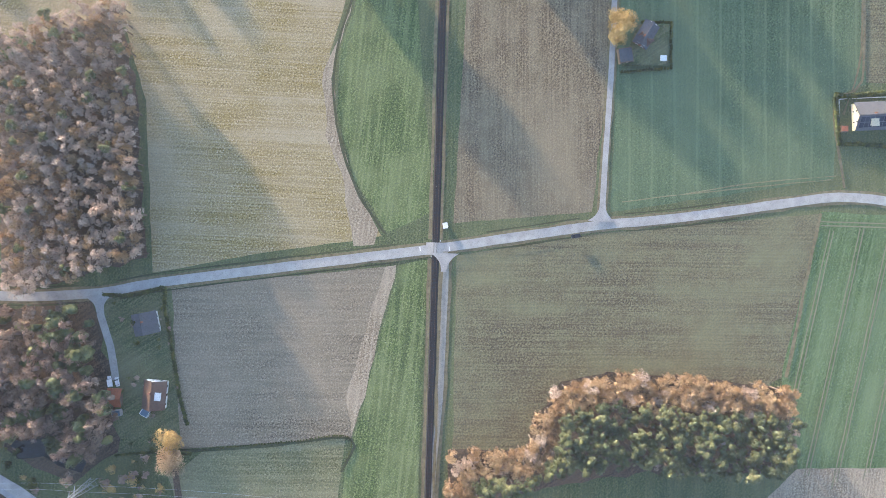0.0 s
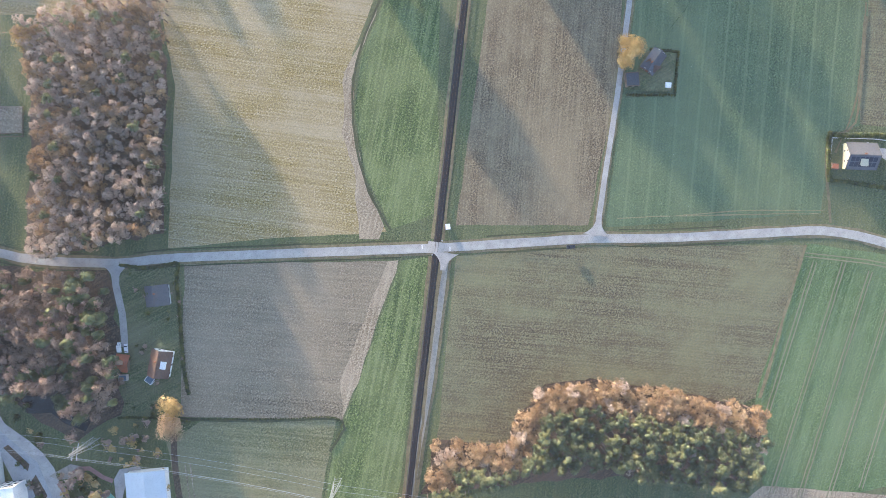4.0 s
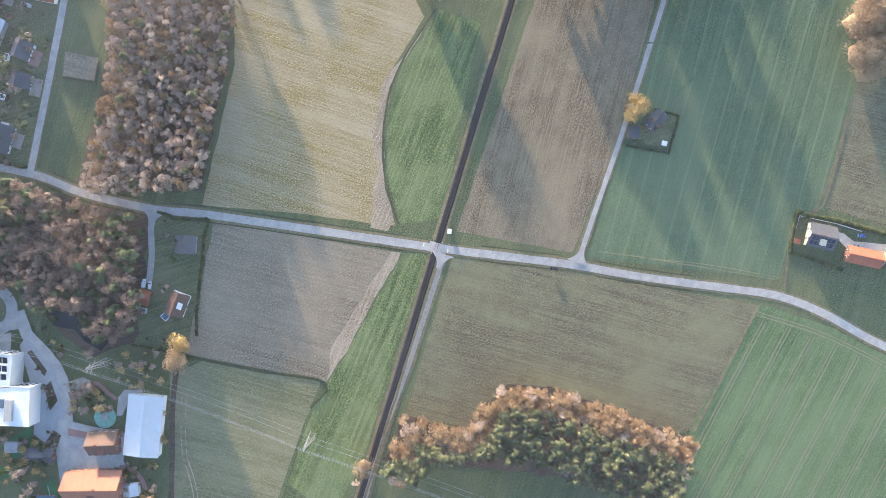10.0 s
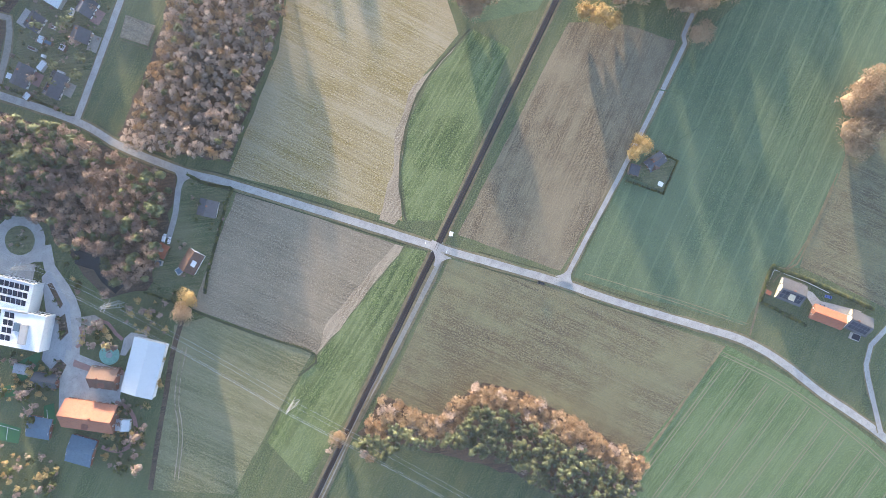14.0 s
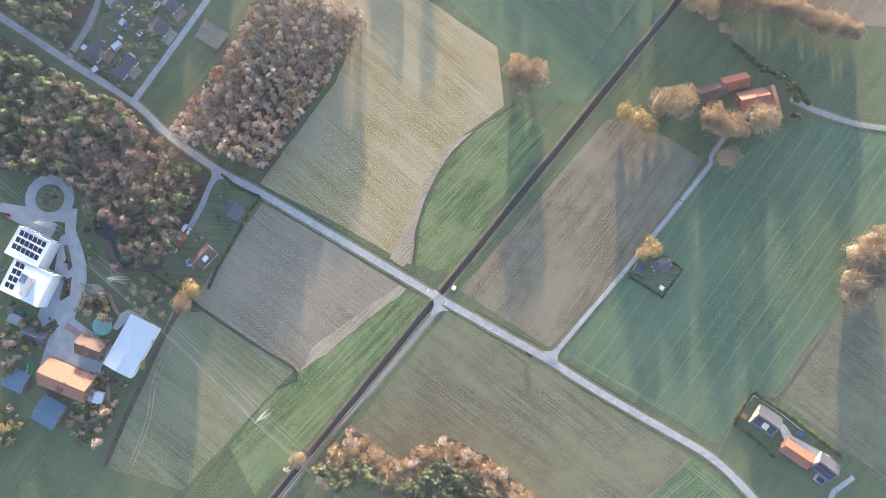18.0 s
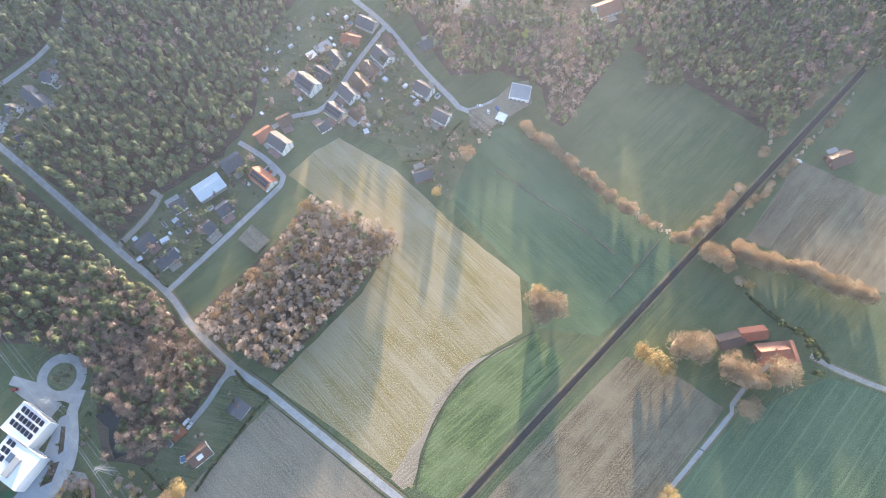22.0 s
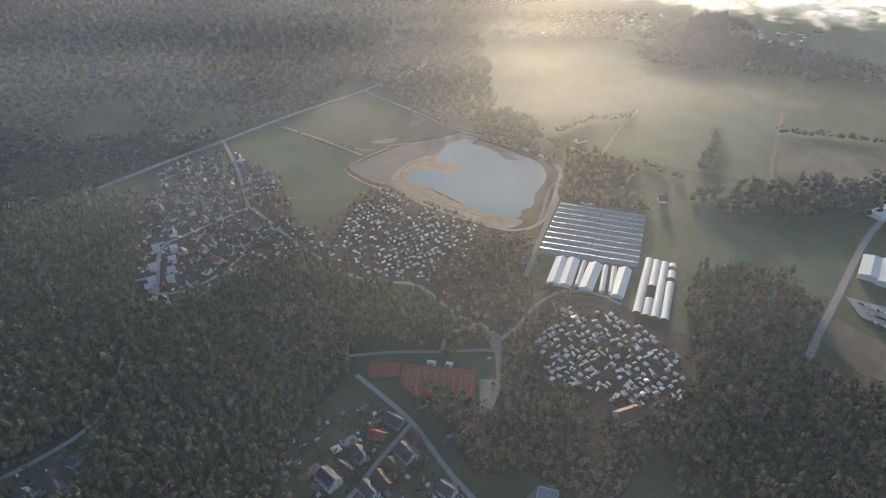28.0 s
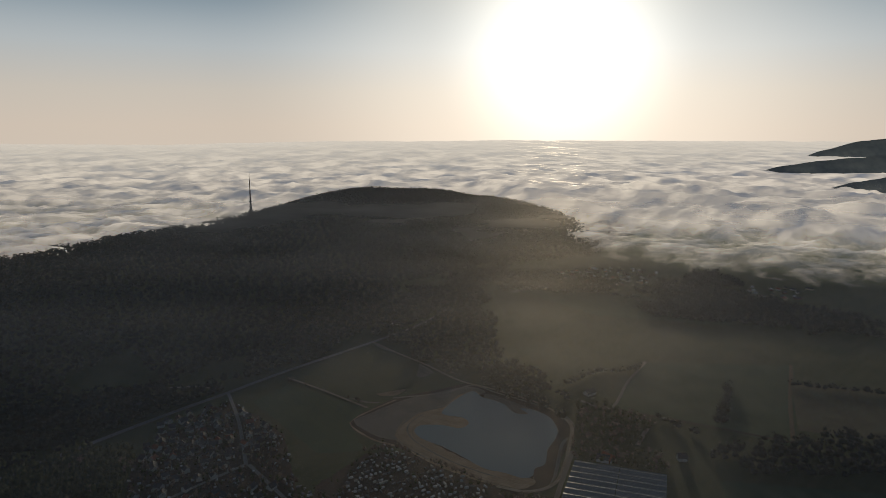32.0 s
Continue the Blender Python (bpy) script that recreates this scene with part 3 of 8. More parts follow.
road("vill_c2", [(-283.3, 572.3), (-307.8, 663.5), (-290.3, 691.9), (-258.3, 727.4), (-223.9, 765.4)], 5.0, M_ASPHALT, 0.6, "asphalt village street")
road("vill_c3", [(-283.3, 572.3), (-258.4, 577.4), (-228.2, 603.6), (-206.6, 656.8), (-227.9, 669.9)], 4.0, M_ASPHALT, 0.5, "asphalt village street")
road("east_road", [(363.3, 441.5), (400.9, 485.3), (449.3, 539.7), (548.1, 650.9), (613.8, 711.4), (740.3, 814.4)], 7.0, M_ASPHALT, 1.5, "straight asphalt road past the industrial site")
road("lake_track", [(-100.8, 1230.1), (-49.4, 1165.4), (3.0, 1105.8), (59.9, 1030.2), (114.0, 992.2), (180.0, 933.8), (210.4, 867.6), (195.8, 804.1), (162.4, 718.1), (124.5, 693.8), (86.3, 706.2)], 5.0, M_SAND, 1.0, "sandy track round the lake")
road("gh_track", [(196.5, 787.2), (162.1, 703.8), (120.1, 592.7)], 6.0, M_GRAVEL, 0, "pale service track beside the greenhouse")
road("pit_track", [(-86.2, 926.5), (-164.6, 995.2), (-228.3, 1045.5)], 5.0, M_SAND, 0, "sandy track from the pit")

road("east_access", [(235.7, -163.9), (220.9, -169.8), (213.1, -179.5), (208.9, -196.9), (203.9, -221.9)], 3.2, M_ASPHALT, 0.6, "narrow asphalt access lane")
road("field_track", [(-160.7, 24.8), (-174.6, 8.8), (-188.3, -11.3), (-204.3, -34.1), (-223.5, -63.0)], 3.2, M_LITTER, 0, "dark earth track beside the sown field")
M_DITCH = plain("dark_ditch_grass", (0.085, 0.095, 0.045), 0.95, 0, 0.5, 0.5)
for pts, w, mat, label in (([(-167.9, 9.1), (-178.1, -5.0), (-186.7, -19.9), (-193.4, -39.9), (-207.5, -63.7)], 0.6, M_PALE, "pale wheel track in the sown field"), ([(-165.5, 7.8), (-175.9, -6.1), (-184.6, -21.1), (-191.2, -41.0), (-205.4, -64.8)], 0.6, M_PALE, "pale wheel track in the sown field"),
                           ([(137.7, -131.7), (107.3, -148.3), (82.8, -162.4), (65.9, -171.7)], 1.6, M_VERGE, "bleached grass strip between two fields"), ([(99.2, -73.8), (126.3, -96.3), (156.3, -125.2)], 0.5, M_SPROUT, "faint wheel track across the grain"),
                           ([(77.3, -54.2), (99.2, -73.8), (124.8, -97.6), (153.5, -124.6)], 0.5, M_SPROUT, "faint wheel track across the grain"), ([(-153.6, 28.1), (-125.1, -1.6), (-95.3, -30.4), (-110.7, -37.3)], 1.2, M_DITCH, "dark grassy ditch between two fields"),
                           ([(165.9, 30.6), (192.7, 10.8), (181.0, -0.5), (163.9, -3.3)], 0.7, M_MEADOW, "faint wheel track in the grain"), ([(154.6, -132.3), (182.3, -101.4), (199.7, -104.2), (241.4, -69.0)], 1.4, M_VERGE, "bleached boundary strip"),
                           ([(-10.0, 22.5), (-2.1, 48.5), (17.7, 78.2), (41.1, 97.5), (75.9, 113.1)], 1.1, M_DITCH, "dark grassy ditch along the stubble"), ([(246.3, -63.8), (208.2, -95.8), (181.3, -108.2)], 1.0, M_VERGE, "bleached boundary strip")):
    tagged(part("ground_strip", strip(pts, w, next_level(), 0.5, 5), mat), label, "track", kind="structure")
GRAIN = [(138.6, -131.3), (166.9, -167.8), (196.7, -222.9), (218.8, -281.1), (168.6, -302.1), (32.6, -222.2), (39.0, -194.8), (66.2, -169.0)]
M_TRAM = plain("wheel_worn_grain", (0.24, 0.235, 0.14), 0.95, 0, 0.35, 0.8)
tram_way = Vector((-68.0, -36.8, 0)).normalized()
tram_side = Vector((-tram_way.y, tram_way.x, 0))
for k in range(11):
    for gauge in (-0.95, 0.95):
        run = []
        for i in range(60):
            q = Vector((138.6, -131.3, 0)) + tram_side * (7.0 + 14.5 * k + gauge) + tram_way * (i * 4.0 - 60)
            if inside(q.x, q.y, GRAIN) and not near_line(q.x, q.y, GRAIN[:4], 6.5):
                run.append((q.x + 0.25 * noise.noise((i * 0.3, k, 0)), q.y))
        if len(run) > 3:
            tagged(part("ground_strip", strip(run, 0.6, next_level(), 0.2, 5), M_TRAM), "pale wheel rut in the bright grain", "track", kind="structure")
for off in (5.0, 6.9):
    rim = [Vector((*p, 0)) for p in GRAIN[:4]]
    run = [(p.x - 0.78 * off, p.y - 0.62 * off) for p in rim]
    tagged(part("ground_strip", strip(run, 0.6, next_level(), 0.2, 5), M_TRAM), "pale wheel rut along the road", "track", kind="structure")
main_pts = curve_points(ROADS["main"][0], 10)
CROSSING = Vector((*(0.5, -0.7), 0))
for i0, i1, off in ((18, 56, 4.2), (18, 56, -4.4)):
    pieces = [[]]
    for k in range(i0, min(i1, len(main_pts) - 1)):
        d = (main_pts[k + 1] - main_pts[k - 1]).normalized()
        q = main_pts[k] + Vector((-d.y, d.x, 0)) * off
        if (q - CROSSING).length < 16 or any(near_line(q.x, q.y, ROADS[r][0], 7) for r in ("south_lane", "farm_lane", "drive", "track_a", "street_a")):
            pieces.append([])
        else:
            pieces[-1].append((q.x, q.y))
    for seg in pieces:
        if len(seg) > 2:
            tagged(part("ground_strip", strip(seg, 0.7, next_level(), 0.5, 6), M_DITCH), "dark grassy ditch along the road", "ditch", kind="structure")
for r, reach_ in (("south_lane", 9.0), ("farm_lane", 9.0), ("drive", 8.0)):
    (ax, ay), (bx, by) = ROADS[r][0][0], ROADS[r][0][2 if r == "south_lane" else 1]
    d = Vector((bx - ax, by - ay, 0)).normalized()
    n = Vector((-d.y, d.x, 0))
    left, right = [], []
    for k in range(8):
        t_ = k / 7
        w_ = ROADS[r][1] / 2 + 5.5 * (1 - t_) ** 2.6
        c = Vector((ax, ay, 0)) + d * (1.0 + t_ * reach_)
        left.append(tuple((c + n * w_).xy))
        right.append(tuple((c - n * w_).xy))
    zz = next_level() + 0.1
    fv_ = [(x, y, zz) for x, y in left + right]
    tagged(part("road", (fv_, [(k, k + 8, k + 9, k + 1) for k in range(7)]), M_ASPHALT), "widened asphalt mouth of the lane", "road", kind="structure")

# ---- railway ----
RA, RB = Vector((*(-96.9, -80.8), 0)), Vector((*(350.5, 286.8), 0))
RD = (RB - RA).normalized()
RN = Vector((-RD.y, RD.x, 0))
R0, R1 = RA - RD * 300, RB + RD * 250


def along_rail(offset, z, a=R0, b=R1):
    return [tuple(p + RN * offset + Vector((0, 0, z))) for p in (a, b)]


rail_line = thing("railway_track", 0, 0)
tagged(rail_line, "single railway track on dark ballast across the fields", "railway", kind="structure")
bed = []
for o, z in ((-1.9, 0.02), (-1.3, 0.45), (1.3, 0.45), (1.9, 0.02)):
    bed += along_rail(o, z)
part("ballast", (bed, [(0, 2, 3, 1), (2, 4, 5, 3), (4, 6, 7, 5)]), M_BALLAST, rail_line)
for o in (-0.72, 0.72):
    q = []
    for oo, z in ((-0.05, 0.5), (-0.05, 0.68), (0.05, 0.68), (0.05, 0.5)):
        q += along_rail(o + oo, z)
    part("rail", (q, [(0, 2, 3, 1), (2, 4, 5, 3), (4, 6, 7, 5)]), M_RUST, rail_line)
sl = []
n_sleepers = int((R1 - R0).length / 0.65)
for k in range(n_sleepers):
    c = R0 + RD * (0.65 * k)
    v, f = box(-1.2, 1.2, -0.13, 0.13, 0.4, 0.53)
    sl.append(([tuple(c + RN * p[0] + RD * p[1] + Vector((0, 0, p[2]))) for p in v], f))
sv, sf = [], []
for v, f in sl:
    n = len(sv)
    sv += v
    sf += [tuple(i + n for i in q) for q in f]
tagged(part("sleepers", (sv, sf), M_SLEEPER, rail_line), kind="stuff")
CROSS_AT = (CROSSING - R0).dot(RD)
for o, w in ((-2.7, 1.3), (2.8, 1.5)):
    for a_, b_ in ((0.0, CROSS_AT - 4.5), (CROSS_AT + 4.5, (R1 - R0).length)):
        pts = [tuple((R0 + RN * o + RD * (a_ + (b_ - a_) * k / 12)).xy) for k in range(13)]
        tagged(part("verge", strip(pts, w, next_level(), 0.6, 6), M_VERGE), "bleached dry grass along the railway", "verge", kind="structure")


# ---- trees ----
def tri_mesh(name, V, F, mat):
    me = bpy.data.meshes.new(name)
    me.vertices.add(len(V))
    me.vertices.foreach_set("co", V.astype(np.float32).ravel())
    me.loops.add(F.size)
    me.loops.foreach_set("vertex_index", F.astype(np.int32).ravel())
    me.polygons.add(len(F))
    me.polygons.foreach_set("loop_start", np.arange(0, F.size, 3, dtype=np.int32))
    me.update(calc_edges=True)
    me.materials.append(mat)
    return me


RNG = np.random.default_rng(7)
ICO = bmesh.new()
bmesh.ops.create_icosphere(ICO, subdivisions=1, radius=1)
ICO_V = np.array([v.co[:] for v in ICO.verts])
ICO_F = np.array([[v.index for v in f.verts] for f in ICO.faces])
ICO.free()
ICO = bmesh.new()
bmesh.ops.create_icosphere(ICO, subdivisions=2, radius=1)
DOME_V = np.array([v.co[:] for v in ICO.verts])
DOME_F = np.array([[v.index for v in f.verts] for f in ICO.faces])
ICO.free()


def tufts(n, radius, height, base, leaf, lobes=9, core=0.0, twigs=False, peak=0.0):
    """A crown: lobes round the limbs, each a loose cluster of small leaf sheets, or of thin twigs that fan up and outwards, over a ragged core."""
    V, F = [], []
    if core:
        body, faces = (DOME_V, DOME_F) if core > 0.76 else (ICO_V, ICO_F)
        c = body * np.array([radius * core, radius * core, height * core * 0.5]) * RNG.uniform(0.75, 1.15, (len(body), 1))
        V.append(c + [0, 0, base + height * 0.4])
        F.append(faces)
    a = RNG.uniform(0, 2 * np.pi, lobes)
    r = radius * np.sqrt(RNG.uniform(0.0, 0.62, lobes))
    dome = base + height * (0.3 + 0.62 * np.sqrt(np.clip(1 - (r / radius) ** 2, 0, 1)) * RNG.uniform(0.62, 1.08, lobes))
    cone = base + height * (0.1 + 0.88 * (1 - (r / radius) ** 1.2) * RNG.uniform(0.8, 1.1, lobes))
    lz = dome * (1 - peak) + cone * peak
    at = np.stack([r * np.cos(a), r * np.sin(a), lz], 1)
    pick = RNG.integers(0, lobes, n)
    d = RNG.normal(size=(n, 3))
    d /= np.linalg.norm(d, axis=1, keepdims=True)
    d[:, 2] = np.where(d[:, 2] < -0.3, -d[:, 2], d[:, 2])
    size = radius * RNG.uniform(0.26, 0.42, (n, 1)) * RNG.uniform(0.75, 1.2, lobes)[pick][:, None]
    p = at[pick] + d * size * np.array([1, 1, 0.8])
    s = leaf * RNG.uniform(0.6, 1.3, (n, 1))
    if twigs:
        u = d * np.array([1, 1, 0.7]) + [0, 0, 0.45] + RNG.normal(scale=0.35, size=(n, 3))
        u /= np.linalg.norm(u, axis=1, keepdims=True)
        w = np.cross(u, RNG.normal(size=(n, 3)))
        w /= np.linalg.norm(w, axis=1, keepdims=True)
        u, w = u * 1.6, w * 0.42
    else:
        nor = d + RNG.normal(scale=0.3, size=(n, 3))
        nor /= np.linalg.norm(nor, axis=1, keepdims=True)
        u = np.cross(nor, RNG.normal(size=(n, 3)))
        u /= np.linalg.norm(u, axis=1, keepdims=True)
        w = np.cross(nor, u) * 0.6
    q = np.stack([p - u * s, p - w * s, p + u * s, p + w * s], 1).reshape(-1, 3)
    k = sum(len(x) for x in V)
    i = np.arange(n)[:, None] * 4 + k
    V.append(q)
    F.append(np.concatenate([i + [0, 1, 2], i + [0, 2, 3]]))
    return np.concatenate(V), np.concatenate(F)


def trunk_geo(h, r, spread, limbs=6):
    geo = [rod((0, 0, -0.2), (0.1, 0, h * 0.45), r, 6, r * 0.7), rod((0.1, 0, h * 0.45), (0, 0.15, h * 0.85), r * 0.7, 5, r * 0.2)]
    for k in range(limbs):
        a = k * 2.4 + 0.3
        z = h * (0.35 + 0.07 * k)
        geo.append(rod((0, 0, z), (spread * math.cos(a), spread * math.sin(a), min(h * 0.92, z + spread * 0.9)), r * 0.4, 4, r * 0.1))
    return merged(*geo)


TREES = {}


def tree_kind(key, n, radius, height, base, leaf, mat, lobes, core=0.0, twigs=False, variants=3, peak=0.0):
    made = []
    for k in range(variants):
        V, F = tufts(n, radius, height, base, leaf, lobes, core, twigs, peak)
        t = trunk_geo(base + height * 0.8, 0.022 * (base + height), radius * 0.75)
        made.append((tri_mesh("crown", V, F, mat), mesh_of("trunk", t[0], t[1], M_BARK)))
    TREES[key] = made


tree_kind("beech", 440, 2.7, 12.5, 2.8, 0.30, M_TWIG, 10, 0.3, True, 6, 0.5)
tree_kind("larch", 480, 2.9, 13.0, 2.0, 0.32, M_COPPER, 11, 0.35, True, 5, 0.6)
tree_kind("ochre", 1200, 6.2, 10.5, 1.2, 0.40, M_OCHRE, 24, 0.7, variants=3)
M_OAK = leaves("golden_brown_oak_leaves", (0.29, 0.205, 0.125), (0.41, 0.30, 0.185), (0.53, 0.41, 0.26), 0.12)
tree_kind("oak", 2400, 7.6, 12.0, 1.0, 0.36, M_OAK, 30, 0.7, True, variants=4)
tree_kind("pine", 560, 3.1, 7.5, 9.0, 0.34, M_PINE, 8, 0.3, False, 6, 0.4)
tree_kind("lime", 300, 4.0, 8.0, 5.0, 0.5, M_LIME, 12, 0.55, variants=1)
tree_kind("garden", 150, 2.0, 4.0, 1.2, 0.36, M_HEDGE, 8, 0.6, variants=3)
TREE_LABEL = {
    "beech": "bare pinkish-brown beech tree in a copse", "larch": "copper-orange autumn tree at the copse edge", "ochre": "ochre-yellow autumn tree with a round crown",
    "oak": "large golden-brown oak with a broad crown", "pine": "dark green pine among other trees", "lime": "bright lime-green tree in the wood",
    "garden": "small dark evergreen garden tree"}


def tree(kind, x, y, size=1.0, group="", z=0.0):
    crown, trunk = TREES[kind][random.randrange(len(TREES[kind]))]
    ob = new("tree")
    ob.matrix_basis = pose(x, y, z, 0, 0, random.uniform(0, 360)) @ Matrix.Diagonal((size * random.uniform(0.9, 1.1), size * random.uniform(0.9, 1.1), size * random.uniform(0.88, 1.12), 1))
    for name, me in (("trunk", trunk), ("crown", crown)):
        p = new(name, me)
        p.parent = ob
    return tagged(ob, TREE_LABEL[kind], "tree", group)


def spots(poly, gap, ragged=0.0):
    x0, x1 = min(p[0] for p in poly), max(p[0] for p in poly)
    y0, y1 = min(p[1] for p in poly), max(p[1] for p in poly)
    out = []
    row, y = 0, y0
    while y < y1:
        x = x0 + (gap / 2 if row % 2 else 0)
        while x < x1:
            px, py = x + random.uniform(-0.38, 0.38) * gap, y + random.uniform(-0.38, 0.38) * gap
            if inside(px + ragged * noise.noise((px * 0.012, py * 0.012, 1)), py + ragged * noise.noise((px * 0.012, py * 0.012, 8)), poly):
                out.append((px, py))
            x += gap
        y += gap * 0.87
        row += 1
    return out


def copse(name, poly, gap, choose, rim, size, group, label):
    """Trees of the rim stand singly; those inside are joined, a mesh for each kind."""
    inner, stems = {}, []
    for x, y in spots(poly, gap):
        kind = choose(x, y)
        if near_line(x, y, rim, gap * 0.62):
            tree(kind, x, y, random.uniform(*size), group)
        else:
            inner.setdefault(kind, []).append((x, y))
    for kind, pts in inner.items():
        allV, allF, n = [], [], 0
        stock = []
        for crown, trunk in TREES[kind]:
            me = crown
            V = np.empty(len(me.vertices) * 3, np.float32)
            me.vertices.foreach_get("co", V)
            F = np.empty(len(me.loops), np.int32)
            me.loops.foreach_get("vertex_index", F)
            stock.append((V.reshape(-1, 3), F.reshape(-1, 3)))
        for x, y in pts:
            V, F = random.choice(stock)
            a, k = random.uniform(0, 6.28), random.uniform(*size)
            R = np.array([[math.cos(a), math.sin(a), 0], [-math.sin(a), math.cos(a), 0], [0, 0, 1]]) * k
            allV.append(V @ R + [x, y, 0])
            allF.append(F + n)
            n += len(V)
            stems.append(rod((x, y, -0.2), (x + random.uniform(-0.5, 0.5), y + random.uniform(-0.5, 0.5), 13 * k), 0.26, 5, 0.1))
        tagged(new(name, tri_mesh(name, np.concatenate(allV), np.concatenate(allF), TREES[kind][0][0].materials[0])), label[kind], "wood", kind="stuff")
    tagged(part("trunks", merged(*stems), M_BARK), "slender pale trunks standing inside the copse", "trunks", kind="stuff")


LABEL = {"pine": "dense wood of dark green pines", "beech": "wood of bare brown broadleaf trees", "larch": "copper-coloured autumn trees in the wood"}
COPSE_N = [(-69.1, 223.0), (-4.3, 189.3), (-30.8, 158.2), (-91.1, 101.0), (-142.1, 129.8), (-142.7, 140.7), (-112.0, 166.7), (-91.6, 189.8)]
RIM_N = COPSE_N[1:]
copse("north_copse", COPSE_N, 4.5, lambda x, y: "pine" if random.random() < 0.05 else "larch" if random.random() < (0.5 if near_line(x, y, COPSE_N[4:] + COPSE_N[:1], 9) else 0.25) else "beech",
      RIM_N, (0.85, 1.15), "trees of the north copse", LABEL)
COPSE_S = [(-97.0, -90.8), (-77.7, -76.4), (-67.3, -70.2), (-43.7, -95.5), (-30.1, -88.9), (-9.6, -85.3), (10.2, -101.7), (30.1, -127.2), (61.6, -173.4), (40.0, -188.7), (27.1, -191.0), (-4.9, -157.9), (-17.0, -132.7), (-53.8, -104.3), (-68.5, -99.4), (-84.0, -105.9)]
RIM_S = COPSE_S[1:13]


def south_kind(x, y):
    u = random.random()
    if near_line(x, y, COPSE_S[1:9], 12):
        return "larch" if u < 0.92 else "beech"
    return "pine" if u < 0.9 else "larch" if u < 0.95 else "beech"


copse("south_copse", COPSE_S, 4.4, south_kind, RIM_S, (1.0, 1.4), "trees of the south copse", LABEL)

SINGLE = [("oak", *(79.9, 131.1), 1.25), ("oak", *(90.6, 127.3), 1.31), ("oak", *(82.0, 122.0), 1.12), ("ochre", *(80.5, 138.8), 1.00),
          ("oak", *(269.5, -28.5), 1.88), ("oak", *(280.3, -23.1), 1.62), ("oak", *(259.8, -42.9), 1.75), ("oak", *(276.2, -43.9), 1.62), ("oak", *(258.7, -53.3), 1.25),
          ("ochre", *(142.0, 91.5), 1.12), ("ochre", *(148.3, 85.5), 1.38), ("ochre", *(156.2, 78.8), 1.00), ("oak", *(167.1, 93.2), 1.25), ("oak", *(175.8, 89.8), 1.50), ("oak", *(182.7, 94.5), 1.12),
          ("oak", *(195.6, 76.9), 1.38), ("oak", *(203.4, 69.8), 1.38), ("oak", *(212.1, 66.5), 1.00), ("oak", *(226.3, 69.9), 1.50), ("oak", *(199.7, 50.2), 1.12), ("garden", *(251.3, 68.8), 2.0),
          ("garden", *(252.1, 86.4), 2.2), ("garden", *(256.2, 79.8), 2.2), ("garden", *(248.7, 96.0), 2.0), ("garden", *(238.7, 102.5), 1.8),
          ("ochre", *(134.5, 1.1), 0.94), ("ochre", *(141.5, 1.3), 0.88), ("ochre", *(141.4, 7.0), 0.75),
          ("ochre", *(-149.6, 34.2), 1.12), ("oak", *(-155.0, 27.5), 0.94), ("oak", *(-102.9, -81.2), 0.75), ("beech", *(-110.2, -85.0), 0.8),
          ("lime", *(104.2, 354.3), 1.0), ("ochre", *(20.3, 221.0), 0.75), ("ochre", *(-74.2, 214.6), 1.00), ("larch", *(-174.6, 141.1), 1.2)]
for kind, x, y, size in SINGLE:
    tree(kind, x, y, size)


def tree_row(kinds, pts, gap, size, group, jitter=1.5):
    p = curve_points(pts, gap)
    for q in p:
        tree(random.choice(kinds), q.x + random.uniform(-jitter, jitter), q.y + random.uniform(-jitter, jitter), random.uniform(0.8, 1.15) * size, group)


tree_row(["oak", "oak", "beech"], [(93.8, 269.1), (116.9, 241.8), (136.8, 216.2), (156.1, 194.1), (175.7, 177.2), (188.8, 167.6)], 4, 0.72, "trees of the meadow hedgerow")
tree_row(["oak", "beech"], [(186.9, 167.8), (208.4, 178.7), (224.7, 190.5), (238.2, 205.3)], 4, 0.72, "trees of the railway hedgerow")
tree_row(["oak"], [(224.7, 158.3), (237.1, 147.1), (264.2, 136.8), (303.4, 114.2)], 5, 0.98, "trees of the long row")
tree_row(["oak"], [(202.3, 154.1), (213.6, 147.1)], 6, 1.0, "trees by the railway")
tree_row(["ochre", "oak"], [(218.9, 134.8), (225.4, 131.6)], 6, 0.6, "trees by the railway")
tree_row(["oak", "beech"], [(45.7, 247.8), (55.6, 259.4), (65.1, 266.3)], 6, 0.8, "trees by the yard")
tree_row(["beech", "oak"], [(266.0, 234.3), (313.6, 275.1), (365.9, 308.3), (405.5, 329.7)], 5, 0.62, "trees along the railway", 2.5)
tree_row(["beech", "oak"], [(236.0, 184.0), (275.0, 216.0), (318.0, 251.0), (352.0, 279.0)], 6, 0.5, "bushes along the railway", 1.5)


# ---- woods ----
POND = [(-202.4, 92.0), (-195.1, 85.5), (-187.6, 77.7), (-187.9, 66.2), (-184.3, 58.5), (-191.2, 56.3), (-195.6, 66.4), (-196.9, 74.8), (-205.8, 83.4)]


